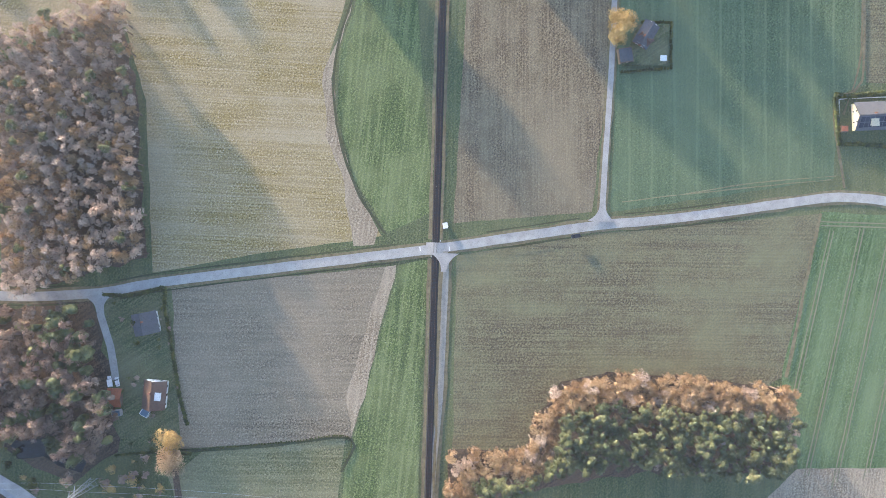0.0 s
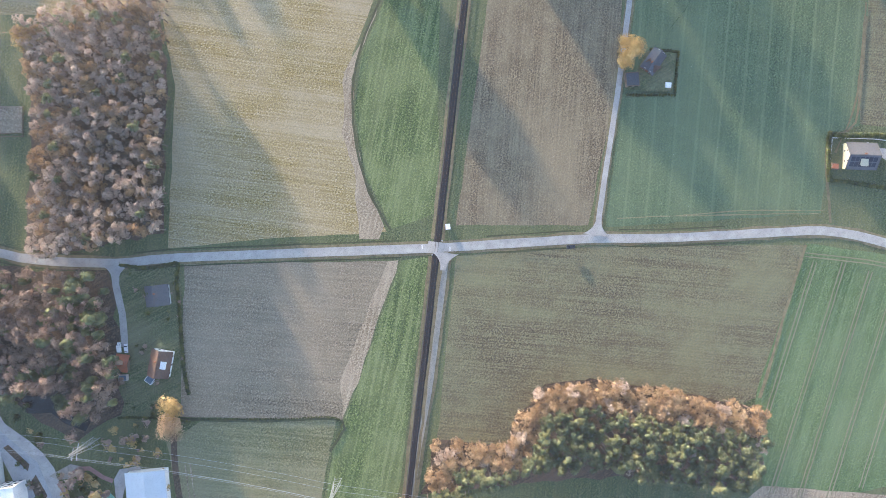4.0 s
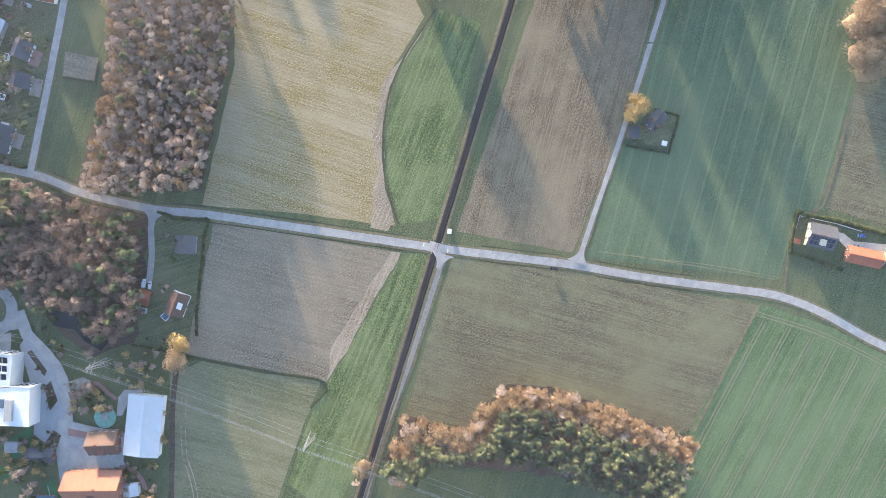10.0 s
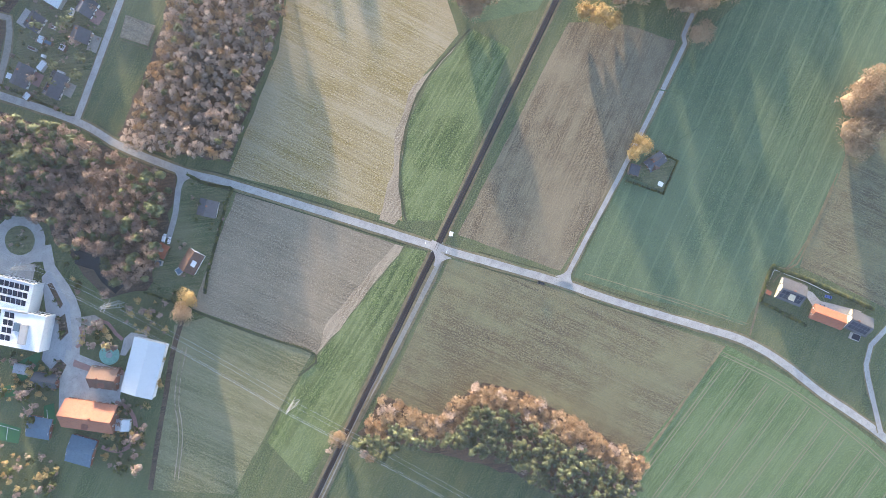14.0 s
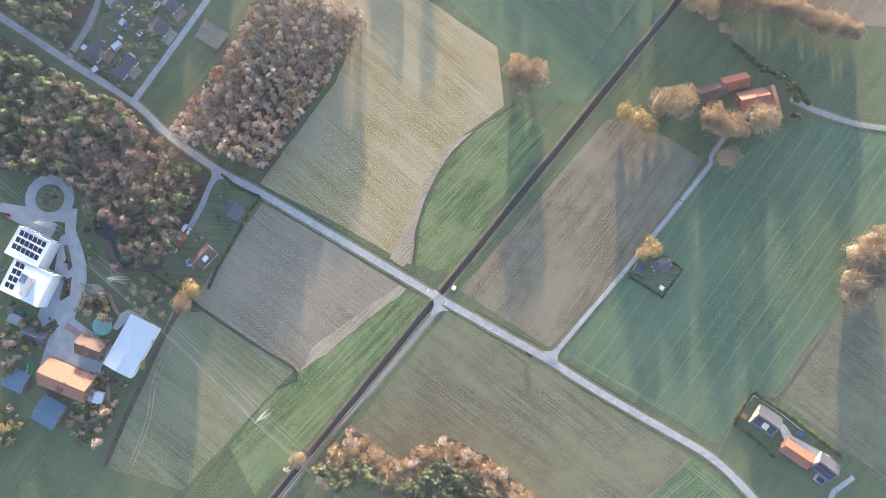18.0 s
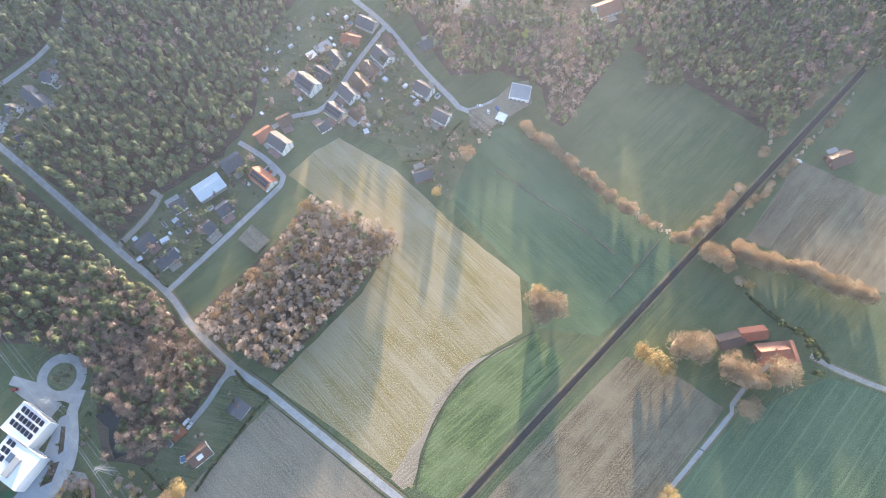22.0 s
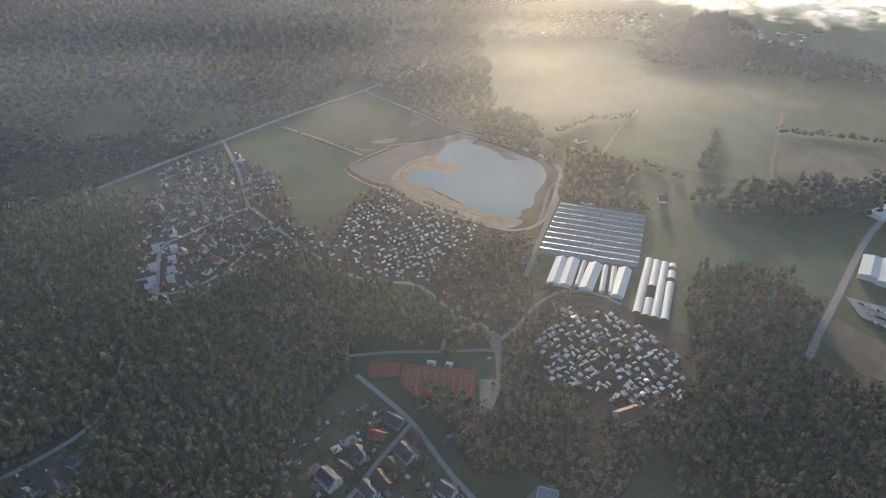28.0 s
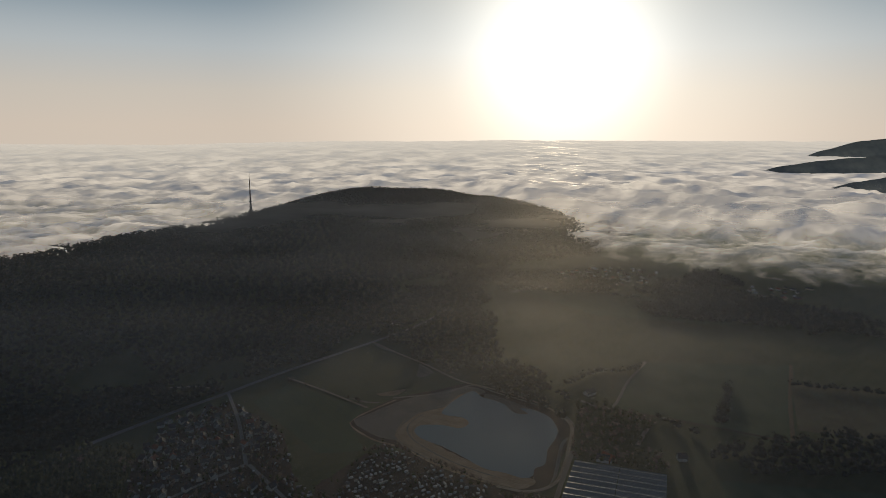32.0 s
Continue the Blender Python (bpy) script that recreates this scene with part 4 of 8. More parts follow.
def wood(name, polys, gap, mix_of, label, detail=46, avoid=(), size=1.0):
    """Close-set trees of a wood, one mesh for each kind."""
    places = {k: [] for k in mix_of}
    names, odds = list(mix_of), np.cumsum(list(mix_of.values()))
    for poly in polys:
        for x, y in spots(poly, gap, 9.0 if detail < 200 else 0.0):
            if any(near_line(x, y, ROADS[r][0], ROADS[r][1] / 2 + (4.0 if r.startswith("camp") else 2.4)) for r in avoid):
                continue
            if inside(x, y, POND):
                continue
            u = random.random() * 0.6 + 0.4 * (0.5 + 0.9 * noise.noise((x * 0.02, y * 0.02, 2)))
            places[names[min(len(names) - 1, int(np.searchsorted(odds, u)))]].append((x, y))
    shape = {"pine": (2.9, 11.0, 3.5, M_PINE, False), "beech": (2.8, 11.0, 3.0, M_BROWNTWIG, True), "larch": (2.7, 11.0, 3.0, M_COPPER, True)}
    for kind, pts in places.items():
        if not pts:
            continue
        r, h, b, mat, pt = shape[kind]
        kinds = [tufts(detail, r * size, h * size, b * size, (0.72 if detail < 100 else 0.78) * size * (46 / detail) ** 0.5, 8, 0.4 if pt else 0.74 if detail < 45 else 0.78, pt, 0.55) for _ in range(6)]
        allV, allF, n = [], [], 0
        for x, y in pts:
            V, F = kinds[random.randrange(6)]
            a, s = random.uniform(0, 6.28), random.uniform(0.75, 1.25)
            R = np.array([[math.cos(a), math.sin(a), 0], [-math.sin(a), math.cos(a), 0], [0, 0, 1]]) * s
            allV.append(V @ R + [x, y, hill(x, y) + random.uniform(-3.5, 2.5)])
            allF.append(F + n)
            n += len(V)
        ob = new(name, tri_mesh(name, np.concatenate(allV), np.concatenate(allF), mat))
        tagged(ob, label[kind], "wood", kind="stuff")


wood("west_wood", [[(-213.1, 189.6), (-170.5, 156.8), (-149.3, 132.9), (-123.3, 106.6), (-142.0, 79.0), (-167.4, 52.5), (-194.3, 55.2), (-203.7, 94.2), (-204.8, 109.9), (-239.8, 139.6)]], 4.6, {"beech": 0.6, "pine": 1.0}, LABEL, 230, ("main", "drive"), 1.08)
wood("pine_wood", [FOREST_FLOOR[0]], 6.0, {"pine": 0.8, "beech": 0.94, "larch": 1.0}, LABEL, 60, ("main", "left_road", "street_a", "track_a", "street_b2", "tennis_path"))
wood("roadside_wood", [FOREST_FLOOR[1]], 5.8, {"pine": 0.7, "beech": 0.88, "larch": 1.0}, LABEL, 90, ("main",))
wood("middle_wood", [FOREST_FLOOR[3], [(88.0, 482.3), (113.0, 434.2), (142.8, 399.6), (165.7, 366.2), (189.9, 345.1), (140.6, 363.0), (71.6, 391.7), (81.5, 451.6)], [(-5.9, 411.5), (47.4, 395.6), (46.2, 383.7), (-6.9, 388.0)]], 6.0, {"pine": 0.55, "beech": 0.82, "larch": 1.0}, LABEL, 60, ("street_b", "tennis_path"))
EAST_STRIP = [(283.0, 545.0), (313.3, 580.9), (376.3, 584.3), (402.8, 546.3), (434.0, 524.0), (372.0, 453.0), (354.8, 430.4), (311.8, 479.7)]
wood("east_wood", [FOREST_FLOOR[4], [(271.3, 509.7), (287.2, 544.3), (388.9, 500.5), (366.6, 444.5)], EAST_STRIP], 6.0, {"pine": 0.7, "beech": 0.9, "larch": 1.0}, LABEL, 46, ("camp_loop", "east_road"))
wood("corner_wood", [[(188.0, 383.4), (204.3, 396.3), (251.2, 403.6), (261.6, 402.8), (253.2, 354.8), (228.4, 325.0), (198.8, 339.7), (186.0, 347.0)], [(264.1, 481.3), (281.4, 489.3), (244.0, 392.2), (239.3, 343.4), (218.3, 297.1), (190.8, 298.1), (198.0, 344.9), (236.6, 392.4)]], 6.0, {"pine": 0.5, "beech": 0.9, "larch": 1.0}, LABEL, 46, ("camp_loop",))
wood("outer_pine_wood", [[(-575.5, 545.2), (-599.8, 727.7), (-454.5, 798.6), (-380.7, 804.6), (-297.5, 550.0), (-262.1, 548.8), (-201.6, 592.4), (-134.6, 647.5), (-25.8, 570.8), (-57.5, 492.3), (-78.2, 476.5), (-94.3, 431.5), (-157.5, 419.7), (-276.7, 410.5), (-326.7, 342.0), (-414.0, 315.4)],
                         [(-31.8, 565.9), (-1.2, 570.0), (69.9, 479.6), (-12.8, 474.2), (-79.0, 484.7)]], 7.0, {"pine": 0.8, "beech": 1.0}, LABEL, 26, ("camp_road", "left_road", "tennis_path", "highway"), 1.2)
wood("outer_east_wood", [[(316.3, 597.5), (421.4, 582.9), (368.0, 445.2), (415.0, 399.6), (453.8, 359.3), (399.3, 285.7), (355.9, 307.0), (320.1, 364.1), (234.3, 379.6)], [(87.6, 487.4), (129.6, 535.7), (163.6, 554.3), (121.1, 486.2), (95.1, 424.8), (66.4, 398.4)]], 7.0, {"pine": 0.55, "beech": 1.0}, LABEL, 30, ("east_road", "camp_loop"), 1.2)

# the wooded hill and far woods
EXTRA_V, EXTRA_F, EXTRA_N = [], [], [0]
hv, hf, n = [], [], 0
lumps = [tufts(7, 9.0, 10.5, 1.0, 2.9, 6, 0.7) for _ in range(10)]
hill_spots = [p for p in spots([(-2600, 850), (-400, 850), (-300, 1300), (250, 1550), (900, 2600), (700, 3200), (-300, 3000), (-1400, 2200), (-2600, 1500)], 17.0) if hill(*p) > 4]
FAR_WOODS = [[(-567.5, 719.7), (-464.6, 841.3), (-320.9, 1016.1), (-109.0, 1271.1), (-63.7, 1655.0), (-331.9, 1660.1), (-739.8, 1125.3), (-740.7, 895.3)], [(91.2, 1062.7), (169.0, 1130.0), (226.0, 939.0), (211.6, 887.2), (164.0, 947.4)], [(367.7, 734.1), (582.4, 719.9), (669.5, 798.6), (692.2, 834.4), (516.6, 803.2), (388.7, 789.8)],
             [(-744.8, 841.0), (-672.5, 997.8), (-454.2, 1015.0), (-321.4, 999.6), (-453.8, 815.2), (-532.7, 732.6)], [(512.1, 1468.4), (874.9, 1532.1), (996.1, 1310.9), (928.3, 1204.7), (680.7, 1337.7)], [(-108.5, 1264.1), (-49.5, 1654.7), (163.6, 1650.6), (130.4, 1160.8), (60.3, 1037.7), (3.1, 1119.9), (-49.6, 1171.5)],
             [(184.9, 1863.8), (404.8, 1788.0), (546.8, 1718.2), (495.0, 1597.1), (221.7, 1630.0)], [(500.1, 1396.7), (641.1, 1716.9), (878.5, 1855.0), (819.1, 1537.0), (836.0, 1391.0), (676.1, 1330.3)], [(50.6, 1865.5), (262.5, 1941.7), (233.8, 1722.6), (72.7, 1603.4)]]
for poly in FAR_WOODS:
    hill_spots += [p for p in spots(poly, 15.0, 60.0) if hill(*p) < 4 or p[1] < 850]
CLEARINGS = [[(-597.4, 1018.9), (-530.7, 1140.0), (-432.0, 1018.0), (-543.0, 960.3)], [(-420.0, 1005.0), (-376.4, 1105.0), (-321.9, 1125.0), (-303.0, 1066.0), (-376.6, 995.0)]]
for x, y in hill_spots:
    if near_line(x, y, ROADS["highway"][0], 9) or any(inside(x, y, c) for c in CLEARINGS):
        continue
    V, F = lumps[random.randrange(10)]
    a, s = random.uniform(0, 6.28), random.uniform(0.7, 1.25)
    R = np.array([[math.cos(a), math.sin(a), 0], [-math.sin(a), math.cos(a), 0], [0, 0, 1.1]]) * s
    hv.append(V @ R + [x, y, ground_at(x, y)])
    hf.append(F + n)
    n += len(V)
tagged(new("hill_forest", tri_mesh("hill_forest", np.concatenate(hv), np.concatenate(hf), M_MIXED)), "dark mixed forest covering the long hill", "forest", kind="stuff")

for pts, w, mat, label in (([(245.4, 945.1), (283.8, 915.9), (342.8, 1017.5), (404.4, 1109.4)], 5, M_GRAVEL, "pale farm track in the valley"), ([(662.1, 1088.5), (564.2, 918.6), (497.9, 795.1)], 6, M_VERGE, "pale boundary strip in the valley"),
                           ([(287.7, 801.4), (315.1, 845.5), (337.3, 871.7)], 6, M_SAND, "sandy path to the nursery"), ([(283.8, 915.9), (390.2, 862.3), (500.4, 803.7)], 4, M_LITTER, "dark ditch in the valley"),
                           ([(-533.2, 1154.0), (-476.2, 1077.9), (-421.8, 1014.1), (-370.8, 1012.7), (-326.0, 999.7)], 6, M_GRAVEL, "pale track below the hill"), ([(230.8, 1616.9), (328.3, 1692.5), (477.0, 1825.5)], 8, M_ASPHALT, "pale road to the far village")):
    tagged(part("ground_strip", strip(pts, w, next_level(), 1.0, 12), mat), label, "track", kind="structure")
for pts in ([(234.6, 1008.1), (298.7, 1057.2), (360.4, 1063.5), (380.8, 1081.9)], [(345.2, 883.3), (356.2, 863.3), (378.3, 828.8)], [(432.7, 861.1), (467.2, 921.4), (501.9, 993.5)], [(424.2, 861.3), (495.2, 976.9)], [(106.8, 1131.6), (160.3, 1060.9), (206.8, 984.9), (227.3, 945.6)], [(612.2, 997.8), (694.9, 971.4), (763.6, 946.2)], [(363.5, 1646.7), (499.5, 1564.8), (570.0, 1444.7)]):
    for q in curve_points(pts, 9):
        hill_spots2 = (q.x + random.uniform(-4, 4), q.y + random.uniform(-4, 4))
        V, F = lumps[random.randrange(10)]
        k = random.uniform(0.6, 1.0)
        EXTRA_V.append(V * k + [hill_spots2[0], hill_spots2[1], hill(*hill_spots2)])
        EXTRA_F.append(F + EXTRA_N[0])
        EXTRA_N[0] += len(V)
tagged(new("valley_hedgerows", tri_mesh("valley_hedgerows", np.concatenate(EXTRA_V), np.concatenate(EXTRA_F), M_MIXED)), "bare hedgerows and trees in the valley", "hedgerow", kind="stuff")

# ---- fog sea ----
FRONT = [(-1.2, 1500), (-0.67, 1560), (-0.4, 1980), (-0.27, 2250), (-0.08, 2640), (0.04, 2750), (0.09, 2550), (0.2, 2250), (0.32, 1980), (0.5, 1780), (0.75, 1580), (1.3, 1400)]


def fog_front(r):
    return float(np.interp(r, [p[0] for p in FRONT], [p[1] for p in FRONT]))


def fog_height(x, y, r, front):
    """A level sea behind the ridge; in the gap it pours down a steep fall onto a low billowing foot."""
    spill = max(0, min(1, (r - 0.02) / 0.08))
    s = max(0, min(1, (y - front) / 420))
    fall = max(0, min(1, (y - front - 300 - 60 * noise.noise((x * 0.006, 0.5, 3))) / 260))
    fall = fall * fall * (3 - 2 * fall)
    foot = 34 * min(1, (y - front) / 160) + 4
    base = (97 - 32 * max(0, min(1, (-r - 0.15) / 0.25))) * (1 - spill) + spill * (foot * (1 - fall) + 104 * fall)
    far_rise = max(0, y - 2700) / 2250
    wave = 26 * noise.noise((x * 0.004, y * 0.0085, 0)) + 20 * noise.noise((x * 0.010, y * 0.022, 4)) + 10 * noise.noise((x * 0.026, y * 0.05, 9)) + 4 * noise.noise((x * 0.06, y * 0.11, 6))
    if spill > 0:
        a, b = 0.88 * x - 0.47 * y, 0.47 * x + 0.88 * y
        calm = max(0.25, 1 - max(0, y - 3000) / 1200)
        ridges = 62 * (0.5 - abs(noise.noise((a * 0.0011, b * 0.0062, 2)))) + 30 * (0.5 - abs(noise.noise((a * 0.003, b * 0.013, 7))))
        puffs = 34 * (0.42 - abs(noise.noise((x * 0.013, y * 0.016, 3)))) + 18 * (0.4 - abs(noise.noise((x * 0.035, y * 0.04, 8))))
        wave = wave * (1 - 0.5 * spill) + spill * (ridges * calm * fall + puffs * (1 - 0.85 * fall) * s)
    return base + 215 * far_rise ** 1.15 + wave * (0.45 + 0.55 * s) * (1 - 0.75 * min(1, far_rise))


fv, ff = [], []
NR, NC = 240, 340
for j in range(NR):
    for i in range(NC):
        r = -1.15 + 2.4 * i / (NC - 1)
        front = fog_front(r) + 70 * noise.noise((r * 9, 0.3, 5))
        s = (j / (NR - 1)) ** 1.35
        y = front + (4930 - front) * s
        fv.append((r * y, y, fog_height(r * y, y, r, front)))
ff = [(j * NC + i, j * NC + i + 1, (j + 1) * NC + i + 1, (j + 1) * NC + i) for j in range(NR - 1) for i in range(NC - 1)]
m_fog, tf, bf = material("low_cloud", 1.0)
bf.inputs["Base Color"].default_value = (0.95, 0.94, 0.92, 1)
bf.inputs["Specular IOR Level"].default_value = 0.0
pf = place_coords(tf)
bump(tf, bf, noise_of(tf, place_coords(tf, 0.1, (0.02, 0.035, 0.0)), 1.0, 5, 0.6), 0.6, 14.0)
tr = add(tf, "BsdfTranslucent")
tr.inputs["Color"].default_value = (0.98, 0.94, 0.88, 1)
soft = add(tf, "MixShader", Fac=0.45)
tf.links.new(bf.outputs[0], soft.inputs[1])
tf.links.new(tr.outputs[0], soft.inputs[2])
shine = add(tf, "BsdfGlossy", Roughness=0.55)
shine.inputs["Color"].default_value = (0.97, 0.95, 0.92, 1)
half = add(tf, "MixShader", Fac=0.55)
tf.links.new(soft.outputs[0], half.inputs[1])
tf.links.new(shine.outputs[0], half.inputs[2])
# sunlight in the fog painted as emission: noise gives bright crests, blue-grey troughs
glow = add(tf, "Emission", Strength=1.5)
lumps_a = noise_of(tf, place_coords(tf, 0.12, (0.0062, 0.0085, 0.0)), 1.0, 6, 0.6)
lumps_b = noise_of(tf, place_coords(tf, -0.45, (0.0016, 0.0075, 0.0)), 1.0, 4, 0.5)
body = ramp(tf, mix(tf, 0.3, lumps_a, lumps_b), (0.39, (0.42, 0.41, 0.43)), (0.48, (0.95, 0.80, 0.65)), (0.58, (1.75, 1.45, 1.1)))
# with distance the emission evens out to cream, in place of haze
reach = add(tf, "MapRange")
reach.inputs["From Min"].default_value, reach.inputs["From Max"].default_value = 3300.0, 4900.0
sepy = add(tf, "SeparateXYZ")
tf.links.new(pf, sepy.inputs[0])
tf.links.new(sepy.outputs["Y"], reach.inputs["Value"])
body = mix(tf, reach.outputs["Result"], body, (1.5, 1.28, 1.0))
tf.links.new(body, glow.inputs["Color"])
glowing_fog = tf.nodes.new("ShaderNodeAddShader")
tf.links.new(half.outputs[0], glowing_fog.inputs[0])
tf.links.new(glow.outputs[0], glowing_fog.inputs[1])
clear = add(tf, "BsdfTransparent")
sepz = add(tf, "SeparateXYZ")
tf.links.new(pf, sepz.inputs[0])
wisps = noise_of(tf, pf, 0.012, 5, 0.6)
lift = tf.nodes.new("ShaderNodeMath")
lift.operation = "MULTIPLY_ADD"
lift.inputs[1].default_value, lift.inputs[2].default_value = -120.0, 0.0
tf.links.new(wisps, lift.inputs[0])
tot = tf.nodes.new("ShaderNodeMath")
tot.operation = "ADD"
tf.links.new(lift.outputs[0], tot.inputs[0])
tf.links.new(sepz.outputs["Z"], tot.inputs[1])
cover = add(tf, "MapRange")
cover.inputs["From Min"].default_value, cover.inputs["From Max"].default_value = -52.0, 30.0
tf.links.new(tot.outputs[0], cover.inputs["Value"])
fin = add(tf, "MixShader")
tf.links.new(cover.outputs["Result"], fin.inputs["Fac"])
tf.links.new(clear.outputs[0], fin.inputs[1])
tf.links.new(glowing_fog.outputs[0], fin.inputs[2])
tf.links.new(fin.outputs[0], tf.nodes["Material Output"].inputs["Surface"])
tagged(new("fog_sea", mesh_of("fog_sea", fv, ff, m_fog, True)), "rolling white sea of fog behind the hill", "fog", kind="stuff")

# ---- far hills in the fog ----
# the haze before the far woods is put into this lighter blue-grey colour
M_FARWOOD = leaves("haze_toned_far_wood", (0.15, 0.19, 0.22), (0.19, 0.23, 0.26), (0.23, 0.27, 0.29), 0.02, 0.45)
def far_hill(points, depth, label):
    v, f = [], []
    n = 60
    for i in range(n):
        s = i / (n - 1)
        r = points[0][0] + (points[-1][0] - points[0][0]) * s
        top = float(np.interp(r, [p[0] for p in points], [p[1] for p in points])) + 10 * noise.noise((r * 30, depth * 0.01, 0)) + 3 * noise.noise((r * 160, depth * 0.01, 4))
        for k, (dy, kz) in enumerate(((-300, -0.2), (-150, 0.4), (-60, 0.8), (0, 1.0), (250, 0.6))):
            y = depth + dy
            v.append((r * y, y, max(20, top) * kz + 6 * noise.noise((r * 70, k, 3))))
    for i in range(n - 1):
        for k in range(4):
            f.append((i * 5 + k, (i + 1) * 5 + k, (i + 1) * 5 + k + 1, i * 5 + k + 1))
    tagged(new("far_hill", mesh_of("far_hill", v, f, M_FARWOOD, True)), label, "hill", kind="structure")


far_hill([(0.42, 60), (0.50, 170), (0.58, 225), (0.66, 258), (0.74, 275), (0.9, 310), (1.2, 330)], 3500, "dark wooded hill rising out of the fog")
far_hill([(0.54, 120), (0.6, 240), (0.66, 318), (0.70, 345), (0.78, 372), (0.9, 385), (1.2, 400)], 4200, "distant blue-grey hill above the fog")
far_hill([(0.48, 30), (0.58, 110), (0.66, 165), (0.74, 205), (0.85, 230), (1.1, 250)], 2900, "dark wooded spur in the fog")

# ---- mist ----
def mist_sheet(z, near, far_, label, grow=400.0, full=1200.0, end=1950.0):
    """A thin veil of morning mist, thicker down the valley."""
    m, t, b = material("morning_mist", 1.0)
    v = place_coords(t)
    b.inputs["Base Color"].default_value = (0.92, 0.92, 0.92, 1)
    b.inputs["Specular IOR Level"].default_value = 0.0
    g = add(t, "BsdfGlossy", Roughness=0.68)
    g.inputs["Color"].default_value = (0.97, 0.95, 0.92, 1)
    s = add(t, "MixShader", Fac=0.66)
    t.links.new(b.outputs[0], s.inputs[1])
    t.links.new(g.outputs[0], s.inputs[2])
    sep_ = add(t, "SeparateXYZ")
    t.links.new(v, sep_.inputs[0])
    r = add(t, "MapRange")
    r.inputs["From Min"].default_value, r.inputs["From Max"].default_value = grow, full
    r.inputs["To Min"].default_value, r.inputs["To Max"].default_value = near, far_
    t.links.new(sep_.outputs["Y"], r.inputs["Value"])
    w = noise_of(t, v, 0.004, 4, 0.5)
    k = t.nodes.new("ShaderNodeMath")
    k.operation = "MULTIPLY"
    wr = add(t, "MapRange")
    wr.inputs["From Min"].default_value, wr.inputs["From Max"].default_value = 0.3, 0.7
    wr.inputs["To Min"].default_value, wr.inputs["To Max"].default_value = 0.7, 1.3
    t.links.new(w, wr.inputs["Value"])
    t.links.new(r.outputs["Result"], k.inputs[0])
    t.links.new(wr.outputs["Result"], k.inputs[1])
    thin = add(t, "MapRange")
    thin.inputs["From Min"].default_value, thin.inputs["From Max"].default_value = max(full + 50, end - 900), end
    thin.inputs["To Min"].default_value, thin.inputs["To Max"].default_value = 1.0, 0.0
    t.links.new(sep_.outputs["Y"], thin.inputs["Value"])
    k2 = t.nodes.new("ShaderNodeMath")
    k2.operation = "MULTIPLY"
    t.links.new(k.outputs[0], k2.inputs[0])
    t.links.new(thin.outputs["Result"], k2.inputs[1])
    k = k2
    c = add(t, "BsdfTransparent")
    f = add(t, "MixShader")
    t.links.new(k.outputs[0], f.inputs["Fac"])
    t.links.new(c.outputs[0], f.inputs[1])
    t.links.new(s.outputs[0], f.inputs[2])
    t.links.new(f.outputs[0], t.nodes["Material Output"].inputs["Surface"])
    nx, ny = 40, 40
    vv = [(-4600 + 9200 * i / nx, -700 + (end + 700) * j / ny, z + 8 * noise.noise((i * 0.4, j * 0.4, z))) for j in range(ny + 1) for i in range(nx + 1)]
    fs = [(j * (nx + 1) + i, j * (nx + 1) + i + 1, (j + 1) * (nx + 1) + i + 1, (j + 1) * (nx + 1) + i) for j in range(ny) for i in range(nx)]
    tagged(new("morning_mist", mesh_of("morning_mist", vv, fs, m, True)), label, "mist", kind="stuff")


mist_sheet(55, 0.013, 0.012, "thin veil of morning mist over the fields")
mist_sheet(90, 0.012, 0.16, "thin higher veil of morning mist", 120, 900, 1950)
mist_sheet(215, 0.003, 0.27, "high faint veil of morning haze", 450, 1400, 2650)


